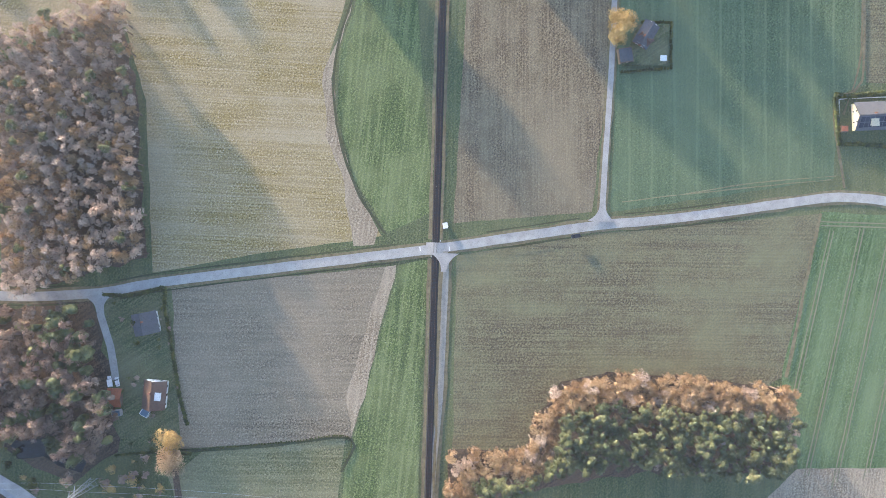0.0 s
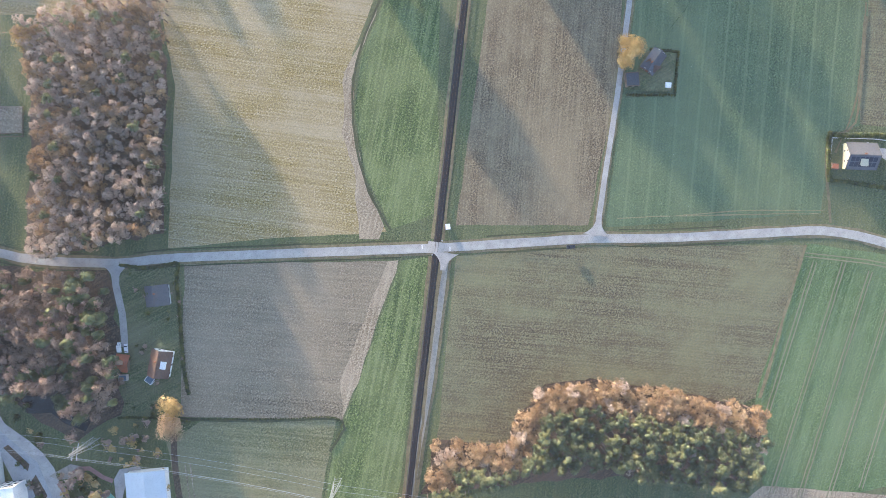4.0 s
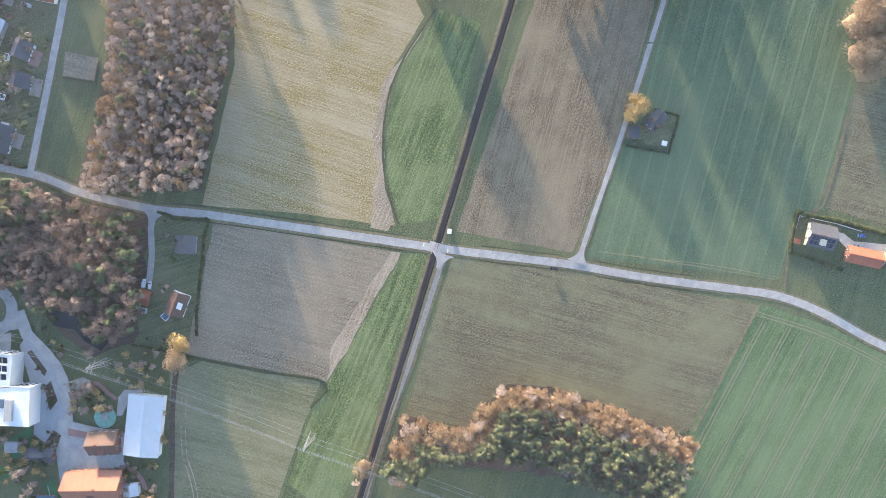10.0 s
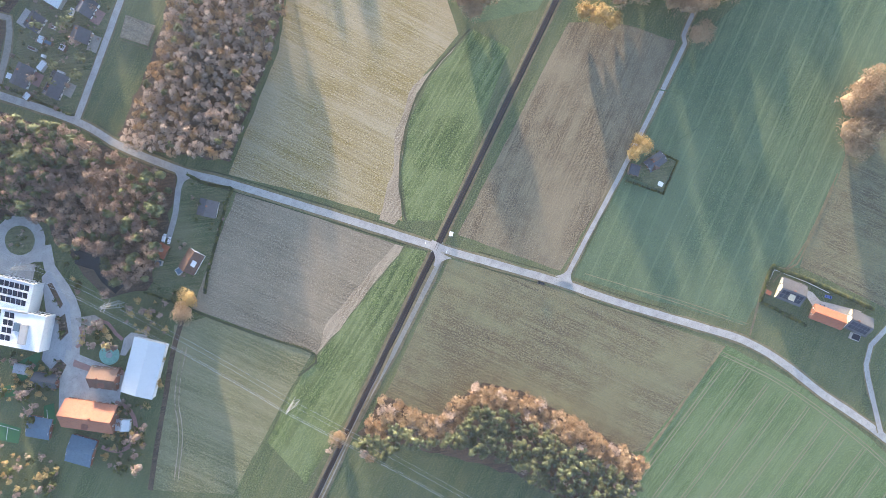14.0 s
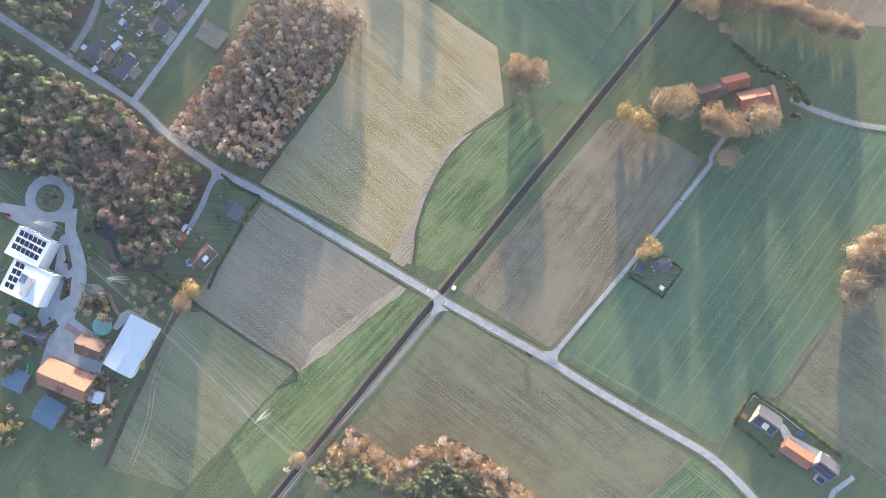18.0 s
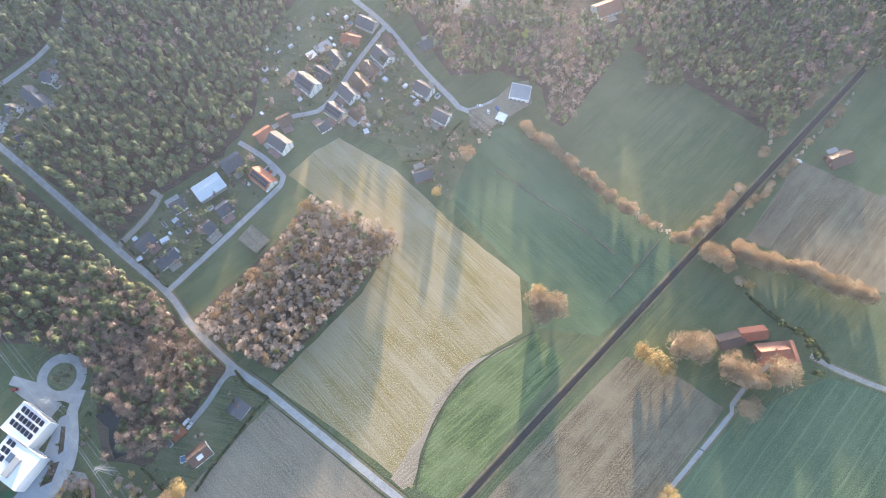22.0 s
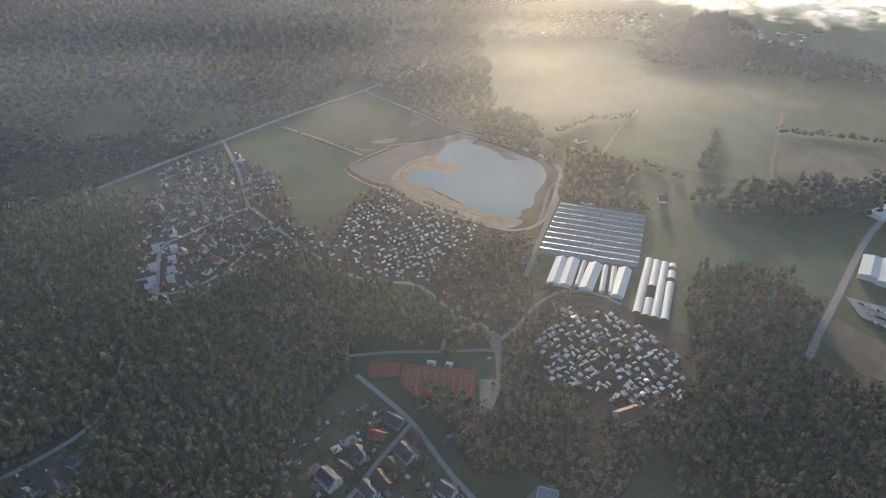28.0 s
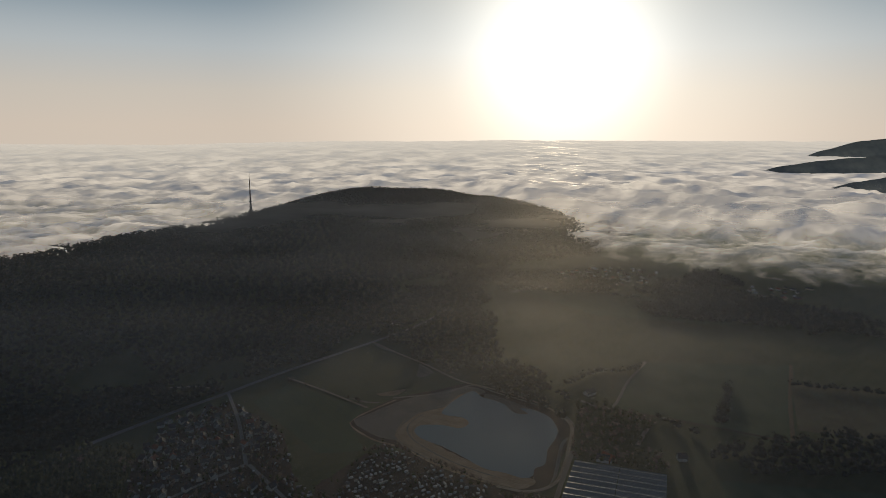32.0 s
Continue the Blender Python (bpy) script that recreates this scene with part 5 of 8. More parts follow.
# ---- buildings ----
def gable_house(a, b, width, eave, roof, wall, label, category="house", panes=True, pv=0, chimney=True, pitch=0.8, group="", dormer=False, name="house"):
    """A gabled house with its ridge from a to b."""
    cx, cy = (a[0] + b[0]) / 2, (a[1] + b[1]) / 2
    turn = math.atan2(b[1] - a[1], b[0] - a[0])
    L = max(4.0, math.hypot(b[0] - a[0], b[1] - a[1]))
    h = thing(name, cx, cy, turn)
    tagged(h, label, category, group)
    l, w = L / 2, width / 2
    rise = w * pitch
    v = [(-l, -w, 0), (l, -w, 0), (l, w, 0), (-l, w, 0), (-l, -w, eave), (l, -w, eave), (l, w, eave), (-l, w, eave), (-l, 0, eave + rise), (l, 0, eave + rise)]
    part("wall", (v, [(0, 1, 5, 4), (2, 3, 7, 6), (1, 2, 6, 9, 5), (3, 0, 4, 8, 7)]), wall, h)
    o, th = 0.5, 0.22
    for s in (-1, 1):
        e = s * (w + o)
        ze = eave - o * pitch
        rv = [(-l - o, 0, eave + rise), (l + o, 0, eave + rise), (l + o, e, ze), (-l - o, e, ze)]
        rv += [(x, y, z + th) for x, y, z in rv]
        q = [(0, 1, 2, 3), (4, 7, 6, 5), (0, 4, 5, 1), (1, 5, 6, 2), (2, 6, 7, 3), (3, 7, 4, 0)]
        if s > 0:
            q = [tuple(reversed(x)) for x in q]
        slope = part("roof_slope", (rv, q), roof, h)
        if pv and s == pv:
            n = max(2, int(L / 2.2))
            for k in range(n):
                for row in range(2):
                    x0 = -l + 0.8 + k * (L - 1.6) / n
                    y0, y1 = s * w * (0.15 + 0.38 * row), s * w * (0.48 + 0.38 * row)
                    z0, z1 = eave + rise * (1 - abs(y0) / w) + th + 0.08, eave + rise * (1 - abs(y1) / w) + th + 0.08
                    x1 = x0 + (L - 1.6) / n * 0.88
                    pvv = [(x0, y0, z0), (x1, y0, z0), (x1, y1, z1), (x0, y1, z1)]
                    pvv += [(x, y, z + 0.06) for x, y, z in pvv]
                    part("solar_panel", (pvv, [(4, 5, 6, 7), (0, 1, 5, 4), (1, 2, 6, 5), (2, 3, 7, 6), (3, 0, 4, 7)]), M_PV, slope)
    part("ridge_cap", box(-l - o, l + o, -0.16, 0.16, eave + rise + 0.12, eave + rise + 0.32), roof, h)
    if chimney:
        cx_ = random.uniform(-0.3, 0.3) * L
        part("chimney", merged(box(cx_ - 0.35, cx_ + 0.35, 0.4, 1.0, eave + rise - 1.0, eave + rise + 1.1), box(cx_ - 0.45, cx_ + 0.45, 0.3, 1.1, eave + rise + 1.1, eave + rise + 1.2)), M_BRICK, h)
    if dormer:
        d = w * 0.55
        part("dormer", merged(box(-1.6, 1.6, -w * 0.75, -w * 0.2, eave + rise * 0.3, eave + rise * 0.3 + 1.7), box(-1.9, 1.9, -w * 0.85, -w * 0.1, eave + rise * 0.3 + 1.7, eave + rise * 0.3 + 1.9)), wall, h)
    if panes:
        floors = [1.0] if eave < 4.5 else [1.0, 3.7]
        n = max(1, int(L / 3.6))
        for z in floors:
            for k in range(n):
                x = -l + (k + 0.5) * L / n
                for s in (-1, 1):
                    y = s * (w + 0.02)
                    win = part("window", box(x - 0.65, x + 0.65, y - 0.05, y + 0.05, z, z + 1.4), M_WHITE, h)
                    part("pane", box(x - 0.52, x + 0.52, y - 0.08, y + 0.08, z + 0.12, z + 1.28), M_GLASS, win)
        for s in (-1, 1):
            for y in (-w * 0.4, w * 0.4):
                for z in floors + [eave + 0.4]:
                    x = s * (l + 0.02)
                    win = part("window", box(x - 0.05, x + 0.05, y - 0.55, y + 0.55, z, z + 1.3), M_WHITE, h)
                    part("pane", box(x - 0.08, x + 0.08, y - 0.43, y + 0.43, z + 0.12, z + 1.18), M_GLASS, win)
        part("door", box(-0.55, 0.55, -w - 0.09, -w + 0.02, 0, 2.1), M_TIMBER, h)
    return h


def flat_block(p0, p1, depth, height, roof, wall, label, category="building", storeys=2, name="building", parapet=0.4):
    """A flat-roofed block on the left of the edge from p0 to p1."""
    turn = math.atan2(p1[1] - p0[1], p1[0] - p0[0])
    L = math.hypot(p1[0] - p0[0], p1[1] - p0[1])
    h = thing(name, p0[0], p0[1], turn)
    tagged(h, label, category)
    d0, d1 = min(0, depth), max(0, depth)
    part("wall", box(0, L, d0, d1, 0, height), wall, h)
    part("roof", box(0.3, L - 0.3, d0 + 0.3, d1 - 0.3, height + 0.004, height + 0.12), roof, h)
    for bx in () if parapet < 0.2 else (box(0, L, d0, d0 + 0.28, height, height + parapet), box(0, L, d1 - 0.28, d1, height, height + parapet),
               box(0, 0.28, d0 + 0.28, d1 - 0.28, height, height + parapet), box(L - 0.28, L, d0 + 0.28, d1 - 0.28, height, height + parapet)):
        part("parapet", bx, wall, h)
    for s in range(storeys):
        z = 0.9 + s * height / storeys
        for k in range(max(1, int(L / 3.2))):
            x = 1.2 + k * 3.2
            if x + 2 > L:
                break
            for y in (d0 - 0.03, d1 + 0.03):
                part("window", box(x, x + 1.9, y - 0.06, y + 0.06, z, z + 1.6), M_GLASS, h)
    return h


H = gable_house
# the plot with two houses by the west wood
H((-114.0, 83.7), (-119.9, 76.1), 11, 3.0, M_SLATE, M_WHITE, "bungalow with a dark slate roof beside a field")
H((-144.8, 50.6), (-134.3, 58.1), 10, 3.6, M_BROWNROOF, M_WHITE, "white house with a dark brown tiled roof", dormer=True)
H((-155.2, 70.2), (-151.6, 65.6), 8, 2.6, M_REDROOF, M_TIMBER, "garage with a red tiled roof", "garage", False, chimney=False, pitch=0.4, name="garage")
flat_block((-159.3, 64.9), (-156.1, 62.1), -3, 2.4, M_BLUEROOF, M_GREYWALL, "low shed with a blue roof", "shed", 0, "shed", 0.1)
flat_block((-143.2, 55.4), (-151.6, 54.0), 4, 2.6, M_BLUEROOF, M_WHITE, "blue-roofed conservatory beside the house", "conservatory", 1, "conservatory", 0.15)
flat_block((-117.2, 75.6), (-115.3, 79.2), -3.2, 2.6, M_WHITEROOF, M_WHITE, "white slatted pergola on a terrace", "pergola", 1, "pergola", 0.1)
# cottage in the grain field
H((139.5, -10.4), (151.0, -8.4), 7.0, 2.8, M_SLATE, M_BRICK, "small brick cottage with a slate roof", pitch=0.6)
H((143.0, -13.5), (144.0, -7.5), 5.5, 2.6, M_BROWNROOF, M_BRICK, "brown-roofed wing of the cottage", "house wing", False, chimney=False, pitch=0.6, name="house_wing")
flat_block((126.6, -9.0), (131.8, -13.4), 7, 2.8, M_SLATE, M_TIMBER, "grey flat-roofed shed by the lane", "shed", 1, "shed", 0.1)
flat_block((140.8, -23.1), (142.7, -25.3), 2.6, 2.4, M_WHITEROOF, M_WHITE, "small white garden hut in a hedged plot", "hut", 0, "hut", 0.1)
# farmstead to the east
H((183.1, -112.4), (193.7, -123.4), 13, 3.0, M_SLATE, M_CREAM, "house with a dark roof inside a white fence", dormer=True, pv=-1, pitch=0.55)
H((195.7, -134.5), (209.6, -148.7), 9, 3.0, M_REDROOF, M_BRICK, "long barn with a red tiled roof", "barn", chimney=False, name="barn", pitch=0.6)
H((213.9, -147.9), (222.8, -158.4), 12, 3.2, M_SLATE, M_CREAM, "farmhouse with a dark roof and pale gable", pv=-1, pitch=0.6)
flat_block((173.4, -112.2), (175.8, -115.0), 3, 2.2, M_REDROOF, M_TIMBER, "small red-roofed timber garden shed", "shed", 0, "shed", 0.1)
flat_block((210.0, -159.8), (213.8, -163.8), 4, 2.6, M_PV, M_GREYWALL, "lean-to with a dark glass roof", "shed", 0, "shed", 0.1)
tagged(part("pavement", flat_patch([(186.3, -107.4), (201.2, -124.2), (203.4, -131.2), (224.2, -148.0), (216.4, -151.8), (197.9, -134.2), (196.5, -125.7)], next_level() + 0.1, 0.4), M_ASPHALT), "grey paved farmyard between the houses", "pavement", kind="structure")
# farm with orange roofs
H((218.6, 84.3), (237.2, 84.7), 13, 4.2, M_ORANGE, M_BRICK, "large farmhouse with a bright orange roof", dormer=False)
H((239.9, 90.6), (240.3, 76.0), 9, 4.0, M_ORANGE, M_BRICK, "farmhouse wing with an orange roof", chimney=False)
H((210.9, 98.0), (228.1, 98.7), 9, 3.6, M_REDROOF, M_BRICK, "red-roofed barn beside the yard", "barn", chimney=False, name="barn")
H((195.3, 94.2), (212.6, 96.9), 10, 3.2, M_BROWNROOF, M_TIMBER, "long mossy-roofed farm shed", "barn", False, chimney=False, pitch=0.5, name="barn")
# village along the lane
VILLAGE = [
    ((-98.5, 278.7), (-86.6, 267.6), 11, 6.2, M_SLATE, M_WHITE, "tall white house with a dark roof", 0), ((-109.9, 278.4), (-99.4, 285.8), 10, 4.0, M_ORANGE, M_BRICK, "brick barn with an orange roof", 0),
    ((-111.3, 250.8), (-98.3, 237.9), 11, 3.6, M_REDROOF, M_WHITE, "white house with a red tiled roof", -1), ((-133.7, 254.6), (-121.3, 263.3), 13, 4.0, M_SLATE, M_TIMBER, "dark-roofed house under trees", 0),
    ((-136.0, 219.3), (-127.9, 224.9), 10, 3.4, M_SLATE, M_WHITE, "house with a dark slate roof in a garden", 0), ((-145.3, 205.3), (-139.7, 210.9), 11, 3.2, M_SLATE, M_WHITE, "bungalow with a grey slate roof", 0),
    ((-175.3, 182.3), (-163.7, 191.8), 10, 3.0, M_SLATE, M_WHITE, "long bungalow with solar panels on a dark roof", 1), ((-190.3, 196.6), (-180.4, 204.9), 10, 3.2, M_SLATE, M_WHITE, "dark-roofed house beside a sandy track", 0),
    ((-168.8, 224.8), (-160.4, 229.9), 9, 3.2, M_SLATE, M_WHITE, "dark-roofed house with a terrace", 0),
    ((-77.5, 331.6), (-65.1, 319.2), 13, 6.0, M_SLATE, M_WHITE, "white two-storey house with a grey roof", -1), ((-64.2, 339.5), (-54.1, 330.5), 9, 4.0, M_SLATE, M_BRICK, "brick house with a dark roof", 0),
    ((-52.8, 354.2), (-45.0, 342.7), 10, 4.4, M_SLATE, M_CREAM, "yellow-walled house with a dark roof", 0), ((-43.0, 369.5), (-29.3, 364.7), 11, 4.0, M_REDROOF, M_BRICK, "brick house with a red roof", 0),
    ((-29.3, 387.8), (-16.1, 378.9), 11, 4.0, M_SLATE, M_GREYWALL, "house with a blue-grey slate roof", 0), ((-16.8, 354.1), (-7.1, 341.2), 12, 5.6, M_SLATE, M_WHITE, "white house with a terrace and a dark roof", 0),
    ((-7.9, 368.0), (-3.5, 360.1), 10, 4.0, M_BROWNROOF, M_BRICK, "brown-roofed house at the corner", 0), ((-26.6, 341.2), (-18.6, 331.7), 10, 4.2, M_BROWNROOF, M_BRICK, "brick house with brown tiles", 0),
    ((-35.0, 330.1), (-25.8, 316.7), 11, 4.2, M_BROWNROOF, M_BRICK, "brick house with a brown tiled roof", 0), ((-45.1, 320.6), (-35.4, 308.5), 11, 4.6, M_SLATE, M_WHITE, "white house with a dark roof by the street", 0),
    ((-55.7, 303.6), (-44.3, 292.9), 11, 4.2, M_SLATE, M_CREAM, "house with solar panels on its roof", -1), ((-38.3, 298.5), (-30.5, 290.3), 8, 3.2, M_BROWNROOF, M_WHITE, "small white house with a brown roof", 0),
    ((13.4, 316.9), (23.6, 308.1), 11, 5.4, M_SLATE, M_WHITE, "white house with a grey hipped roof", 0), ((24.9, 290.4), (34.8, 283.1), 11, 5.0, M_SLATE, M_WHITE, "white house with a grey roof at the village end", 0),
    ((-63.6, 284.2), (-55.9, 288.8), 8, 3.0, M_SLATE, M_WHITE, "small dark-roofed house by the field", 0), ((-94.1, 292.0), (-84.7, 296.6), 10, 3.0, M_BROWNROOF, M_TIMBER, "barn with a brown roof", 0),
    ((17.5, 355.5), (34.6, 361.6), 9, 3.2, M_SLATE, M_TIMBER, "dark-roofed house among trees", 0), ((5.0, 236.5), (19.0, 240.1), 10, 3.0, M_SLATE, M_BRICK, "dark-roofed farm building beside the field", 1),
    ((-288.4, 338.3), (-269.3, 320.1), 11, 4.0, M_SLATE, M_WHITE, "house with a dark slate roof in the wood", 0), ((-277.5, 351.2), (-268.9, 348.1), 9, 4.0, M_SLATE, M_WHITE, "white house with a dark roof in the wood", 0),
    ((-298.9, 322.6), (-290.2, 318.6), 9, 4.0, M_SLATE, M_WHITE, "white house beside the wood", 0), ((-308.7, 309.5), (-301.0, 305.7), 10, 4.0, M_SLATE, M_WHITE, "white house by the lane", 0),
    ((-291.8, 291.2), (-279.9, 296.3), 9, 3.0, M_SLATE, M_GREYWALL, "low grey house by the lane", 0), ((314.0, 222.0), (331.6, 227.0), 11, 2.8, M_BROWNROOF, M_BRICK, "low brown-roofed house beyond the railway", 0),
    ((166.5, 379.2), (186.7, 386.4), 14, 4.0, M_ORANGE, M_WHITE, "camp building with an orange roof", 0)]
for a, b, w, e, roof, wall, label, pv in VILLAGE:
    H(a, b, w, e, roof, wall, label, pv=pv, group="houses of the village")
for a, b, w, *_ in VILLAGE[:34]:
    d = Vector((b[0] - a[0], b[1] - a[1], 0)).normalized()
    n_ = Vector((-d.y, d.x, 0)) * random.choice((-1, 1))
    c = Vector(((a[0] + b[0]) / 2, (a[1] + b[1]) / 2, 0)) + n_ * (w / 2 + 2.6) + d * random.uniform(-2, 2)
    u, v_ = random.uniform(3.0, 6.0), random.uniform(2.2, 3.4)
    q = [c + d * (i * u) + n_ * (j * v_) for i, j in ((-1, -1), (1, -1), (1, 1), (-1, 1))]
    tagged(part("terrace", flat_patch([(p.x, p.y) for p in q], next_level() + 0.1, 0.15), random.choice((M_ASPHALT, M_GRAVEL, M_PAVING))), "paved terrace or drive beside a house", "terrace", kind="structure")
H((-151.9, 234.2), (-134.7, 245.7), 14, 4.2, M_METAL, M_GREYWALL, "long hall with a pale sheet-metal roof", "hall", False, chimney=False, pitch=0.25, name="hall")
for p, q, d in (((-169.2, 215.8), (-166.4, 212.9), 5), ((-159.0, 206.7), (-156.6, 203.5), 4), ((-174.3, 198.2), (-168.6, 201.1), 4), ((-189.6, 185.5), (-185.4, 187.6), 4), ((-63.0, 356.4), (-51.3, 363.5), 8), ((-69.9, 349.7), (-63.0, 354.0), 8),
                ((-84.2, 333.0), (-78.9, 338.5), 6), ((-29.5, 276.2), (-25.2, 277.4), 5), ((2.3, 340.8), (5.7, 343.5), 5), ((-130.0, 297.7), (-125.9, 300.1), 5), ((-105.8, 330.2), (-102.4, 333.4), 4), ((-26.5, 310.0), (-23.3, 312.0), 5)):
    flat_block(p, q, d, 2.6, random.choice((M_FLATROOF, M_METAL, M_BLUEROOF)), random.choice((M_TIMBER, M_GREYWALL)), "low flat-roofed garden shed", "shed", 0, "shed", 0.1)
flat_block((83.4, 300.2), (98.4, 295.1), 14, 4, M_FLATROOF, M_WHITE, "low flat-roofed building beside a paved yard", "building", 1)
flat_block((70.1, 281.7), (76.6, 277.5), 8, 3, M_WHITEROOF, M_GREYWALL, "white-roofed store in the yard", "building", 1)

# far village, seen from a distance
FAR_VILLAGE = [(-354.6, 837.5), (-338.0, 819.7), (-352.9, 802.9), (-323.6, 783.7), (-311.3, 778.7), (-346.1, 776.7), (-335.8, 752.8), (-314.4, 734.2), (-302.0, 726.9), (-309.0, 811.9), (-280.7, 813.1), (-266.2, 832.0), (-240.7, 815.1), (-229.8, 792.1), (-267.1, 780.1), (-255.6, 793.8), (-251.6, 756.8), (-294.6, 747.4), (-273.2, 728.9), (-256.9, 734.4), (-279.0, 706.3), (-302.5, 695.5), (-314.2, 678.2), (-271.6, 687.4), (-248.6, 671.6), (-243.9, 697.8), (-229.6, 690.7), (-222.8, 728.2), (-202.9, 707.6), (-190.2, 688.1)]
FAR_VILLAGE += [(-168.8, 668.7), (-210.2, 671.4), (-187.8, 649.0), (-231.7, 632.9), (-260.9, 640.4), (-239.8, 611.9), (-174.9, 623.6), (-153.2, 644.4), (-194.6, 593.3), (-215.4, 610.3), (-226.1, 587.3), (-250.6, 592.0), (-261.4, 587.7), (-237.5, 571.2), (-284.8, 564.8), (-269.2, 559.0), (-224.4, 821.6), (-278.3, 766.8), (-312.4, 709.7), (-223.1, 650.2), (-256.0, 658.1), (-278.8, 653.9), (-221.4, 606.5), (-185.7, 609.3), (-180.3, 707.4), (-310.8, 602.1), (-321.2, 645.5), (-335.2, 692.8)]
for x, y in [p for p in spots([(-385.0, 875.4), (-300.7, 951.8), (-202.7, 846.0), (-229.8, 783.7), (-326.9, 755.5), (-357.6, 749.0)], 19) if not near_line(*p, ROADS["vill_c"][0], 8)]:
    FAR_VILLAGE.append((x, y))
FAR_STYLE = [(M_SLATE, M_WHITE, "white-walled house with a dark roof"), (M_SLATE, M_WHITE, "white house with a slate roof"), (M_REDROOF, M_WHITE, "white house with a red roof"), (M_BROWNROOF, M_CREAM, "cream house with a brown roof"), (M_SLATE, M_BRICK, "brick house with a dark roof")]
for k, (x, y) in enumerate(FAR_VILLAGE):
    roof, wall, label = FAR_STYLE[random.choice((0, 0, 0, 0, 0, 1, 1, 1, 1, 1, 2, 3, 3, 4))]
    a = 0.75 + random.choice((0, math.pi / 2)) + random.uniform(-0.5, 0.5)
    l = random.uniform(3.6, 5.6)
    H((x - l * math.cos(a), y - l * math.sin(a)), (x + l * math.cos(a), y + l * math.sin(a)), random.uniform(7, 9), random.uniform(3.2, 4.8), roof, wall, label, panes=False, group="houses of the estate")
for p in [(-312.4, 660.3), (-290.8, 658.8), (-285.2, 635.0), (-302.0, 619.9), (-279.4, 613.1), (-274.8, 596.3), (-294.7, 593.5), (-293.0, 580.5)]:
    H((p[0] - 3.5, p[1] - 2), (p[0] + 3.5, p[1] + 2), 9, 6.5, M_METAL, M_WHITE, "white terraced house with a pale roof", panes=False, chimney=True, pitch=0.6, group="houses of the estate")
# scattered houses by the hill and in the far valley
for a, b in (((-437.0, 925.5), (-428.7, 935.7)), ((-68.3, 1335.0), (-54.6, 1350.1)), ((-643.3, 958.8), (-635.6, 967.3)), ((258.2, 964.8), (273.1, 973.6)), ((222.7, 765.5), (240.3, 758.6)), ((338.1, 762.0), (327.1, 764.0))):
    H(a, b, 11, 4.5, M_SLATE, M_WHITE, "white house with a dark roof in the valley", panes=False)
H((231.1, 768.5), (241.1, 758.6), 14, 4.5, M_REDROOF, M_BRICK, "nursery building with red roof", panes=False)
FAR_TOWN = spots([(194.1, 1648.2), (353.3, 1861.7), (530.5, 1890.3), (703.0, 1842.2), (620.8, 1704.2), (388.7, 1645.3)], 27, 30) + spots([(852.5, 1663.0), (1052.7, 1635.6), (955.3, 1524.3), (819.1, 1537.0)], 36, 30)
for x, y in FAR_TOWN:
    a = random.uniform(0, 3.1)
    roof, wall, label = FAR_STYLE[random.randrange(5)]
    l = random.uniform(2.6, 4.6)
    if random.random() < 0.12:
        l = random.uniform(7, 12)
    H((x - l * math.cos(a), y - l * math.sin(a)), (x + l * math.cos(a), y + l * math.sin(a)), random.uniform(5.5, 8), random.uniform(2.6, 3.6), random.choice((roof, roof, M_SLATE, M_METAL)), random.choice((M_WHITE, M_CREAM, M_BRICK)), "far village house in the misty valley", panes=False, chimney=False, group="houses of the far village")

# ---- school-like complex in the west ----
road("court_drive", [(-217.6, 101.2), (-221.0, 87.5), (-218.2, 72.4), (-218.8, 55.3), (-226.6, 40.0), (-233.7, 24.3), (-236.2, 8.1)], 7.0, M_ASPHALT, 0, "pale drive curving to the forecourt")
road("loop_stub", [(-262.4, 111.1), (-243.0, 104.0), (-230.2, 99.2), (-219.3, 94.3)], 6.0, M_ASPHALT, 0, "pale drive to the turning loop")
for poly, mat, label in (([(-228.0, 84.5), (-221.7, 87.0), (-219.5, 62.0), (-228.5, 38.5), (-244.0, 20.5), (-249.5, 38.0), (-236.5, 58.2)], M_FLATROOF, "dark asphalt yard beside the white building"),
                         ([(-256.4, 107.9), (-227.8, 92.9), (-234.1, 84.6), (-258.8, 103.4)], M_ASPHALT, "pale paved parking strip"),
                         ([(-244.0, 24.0), (-232.9, 37.5), (-206.2, 9.8), (-215.6, -2.8), (-216.2, -9.1), (-253.4, 5.5)], M_ASPHALT, "pale paved court between the buildings"),
                         ([(-231.4, 30.1), (-219.5, 17.6), (-206.5, 11.5), (-208.1, 8.5), (-221.7, 14.9), (-234.0, 26.8)], M_PAVING, "curved band of red paving"),
                         ([(-220.1, 52.9), (-208.2, 49.7), (-205.0, 44.9), (-213.3, 43.9), (-218.4, 48.9)], M_GRAVEL, "pale gravel garden path"),
                         ([(-192.5, 30.6), (-184.1, 24.6), (-185.7, 21.6), (-192.3, 25.1), (-201.7, 19.1), (-204.7, 20.7), (-198.1, 28.9)], M_ASPHALT, "paved path to the hall")):
    tagged(part("pavement", flat_patch(poly, next_level() + 0.1, 0.3), mat), label, "pavement", kind="structure")
BEDS = [[(-229.5, 57.0), (-224.6, 58.0), (-227.5, 46.5), (-234.4, 44.1)], [(-226.5, 79.0), (-223.5, 78.5), (-223.0, 64.0), (-226.0, 62.0)], [(-248.0, 30.0), (-239.0, 34.0), (-237.0, 29.0), (-246.0, 22.0)]]
for poly in BEDS:
    tagged(part("garden", flat_patch(poly, next_level() + 0.12, 0.3), M_LITTER), "brown planted bed beside the drive", "garden", kind="structure")
rc = (-230.4, 110.4)
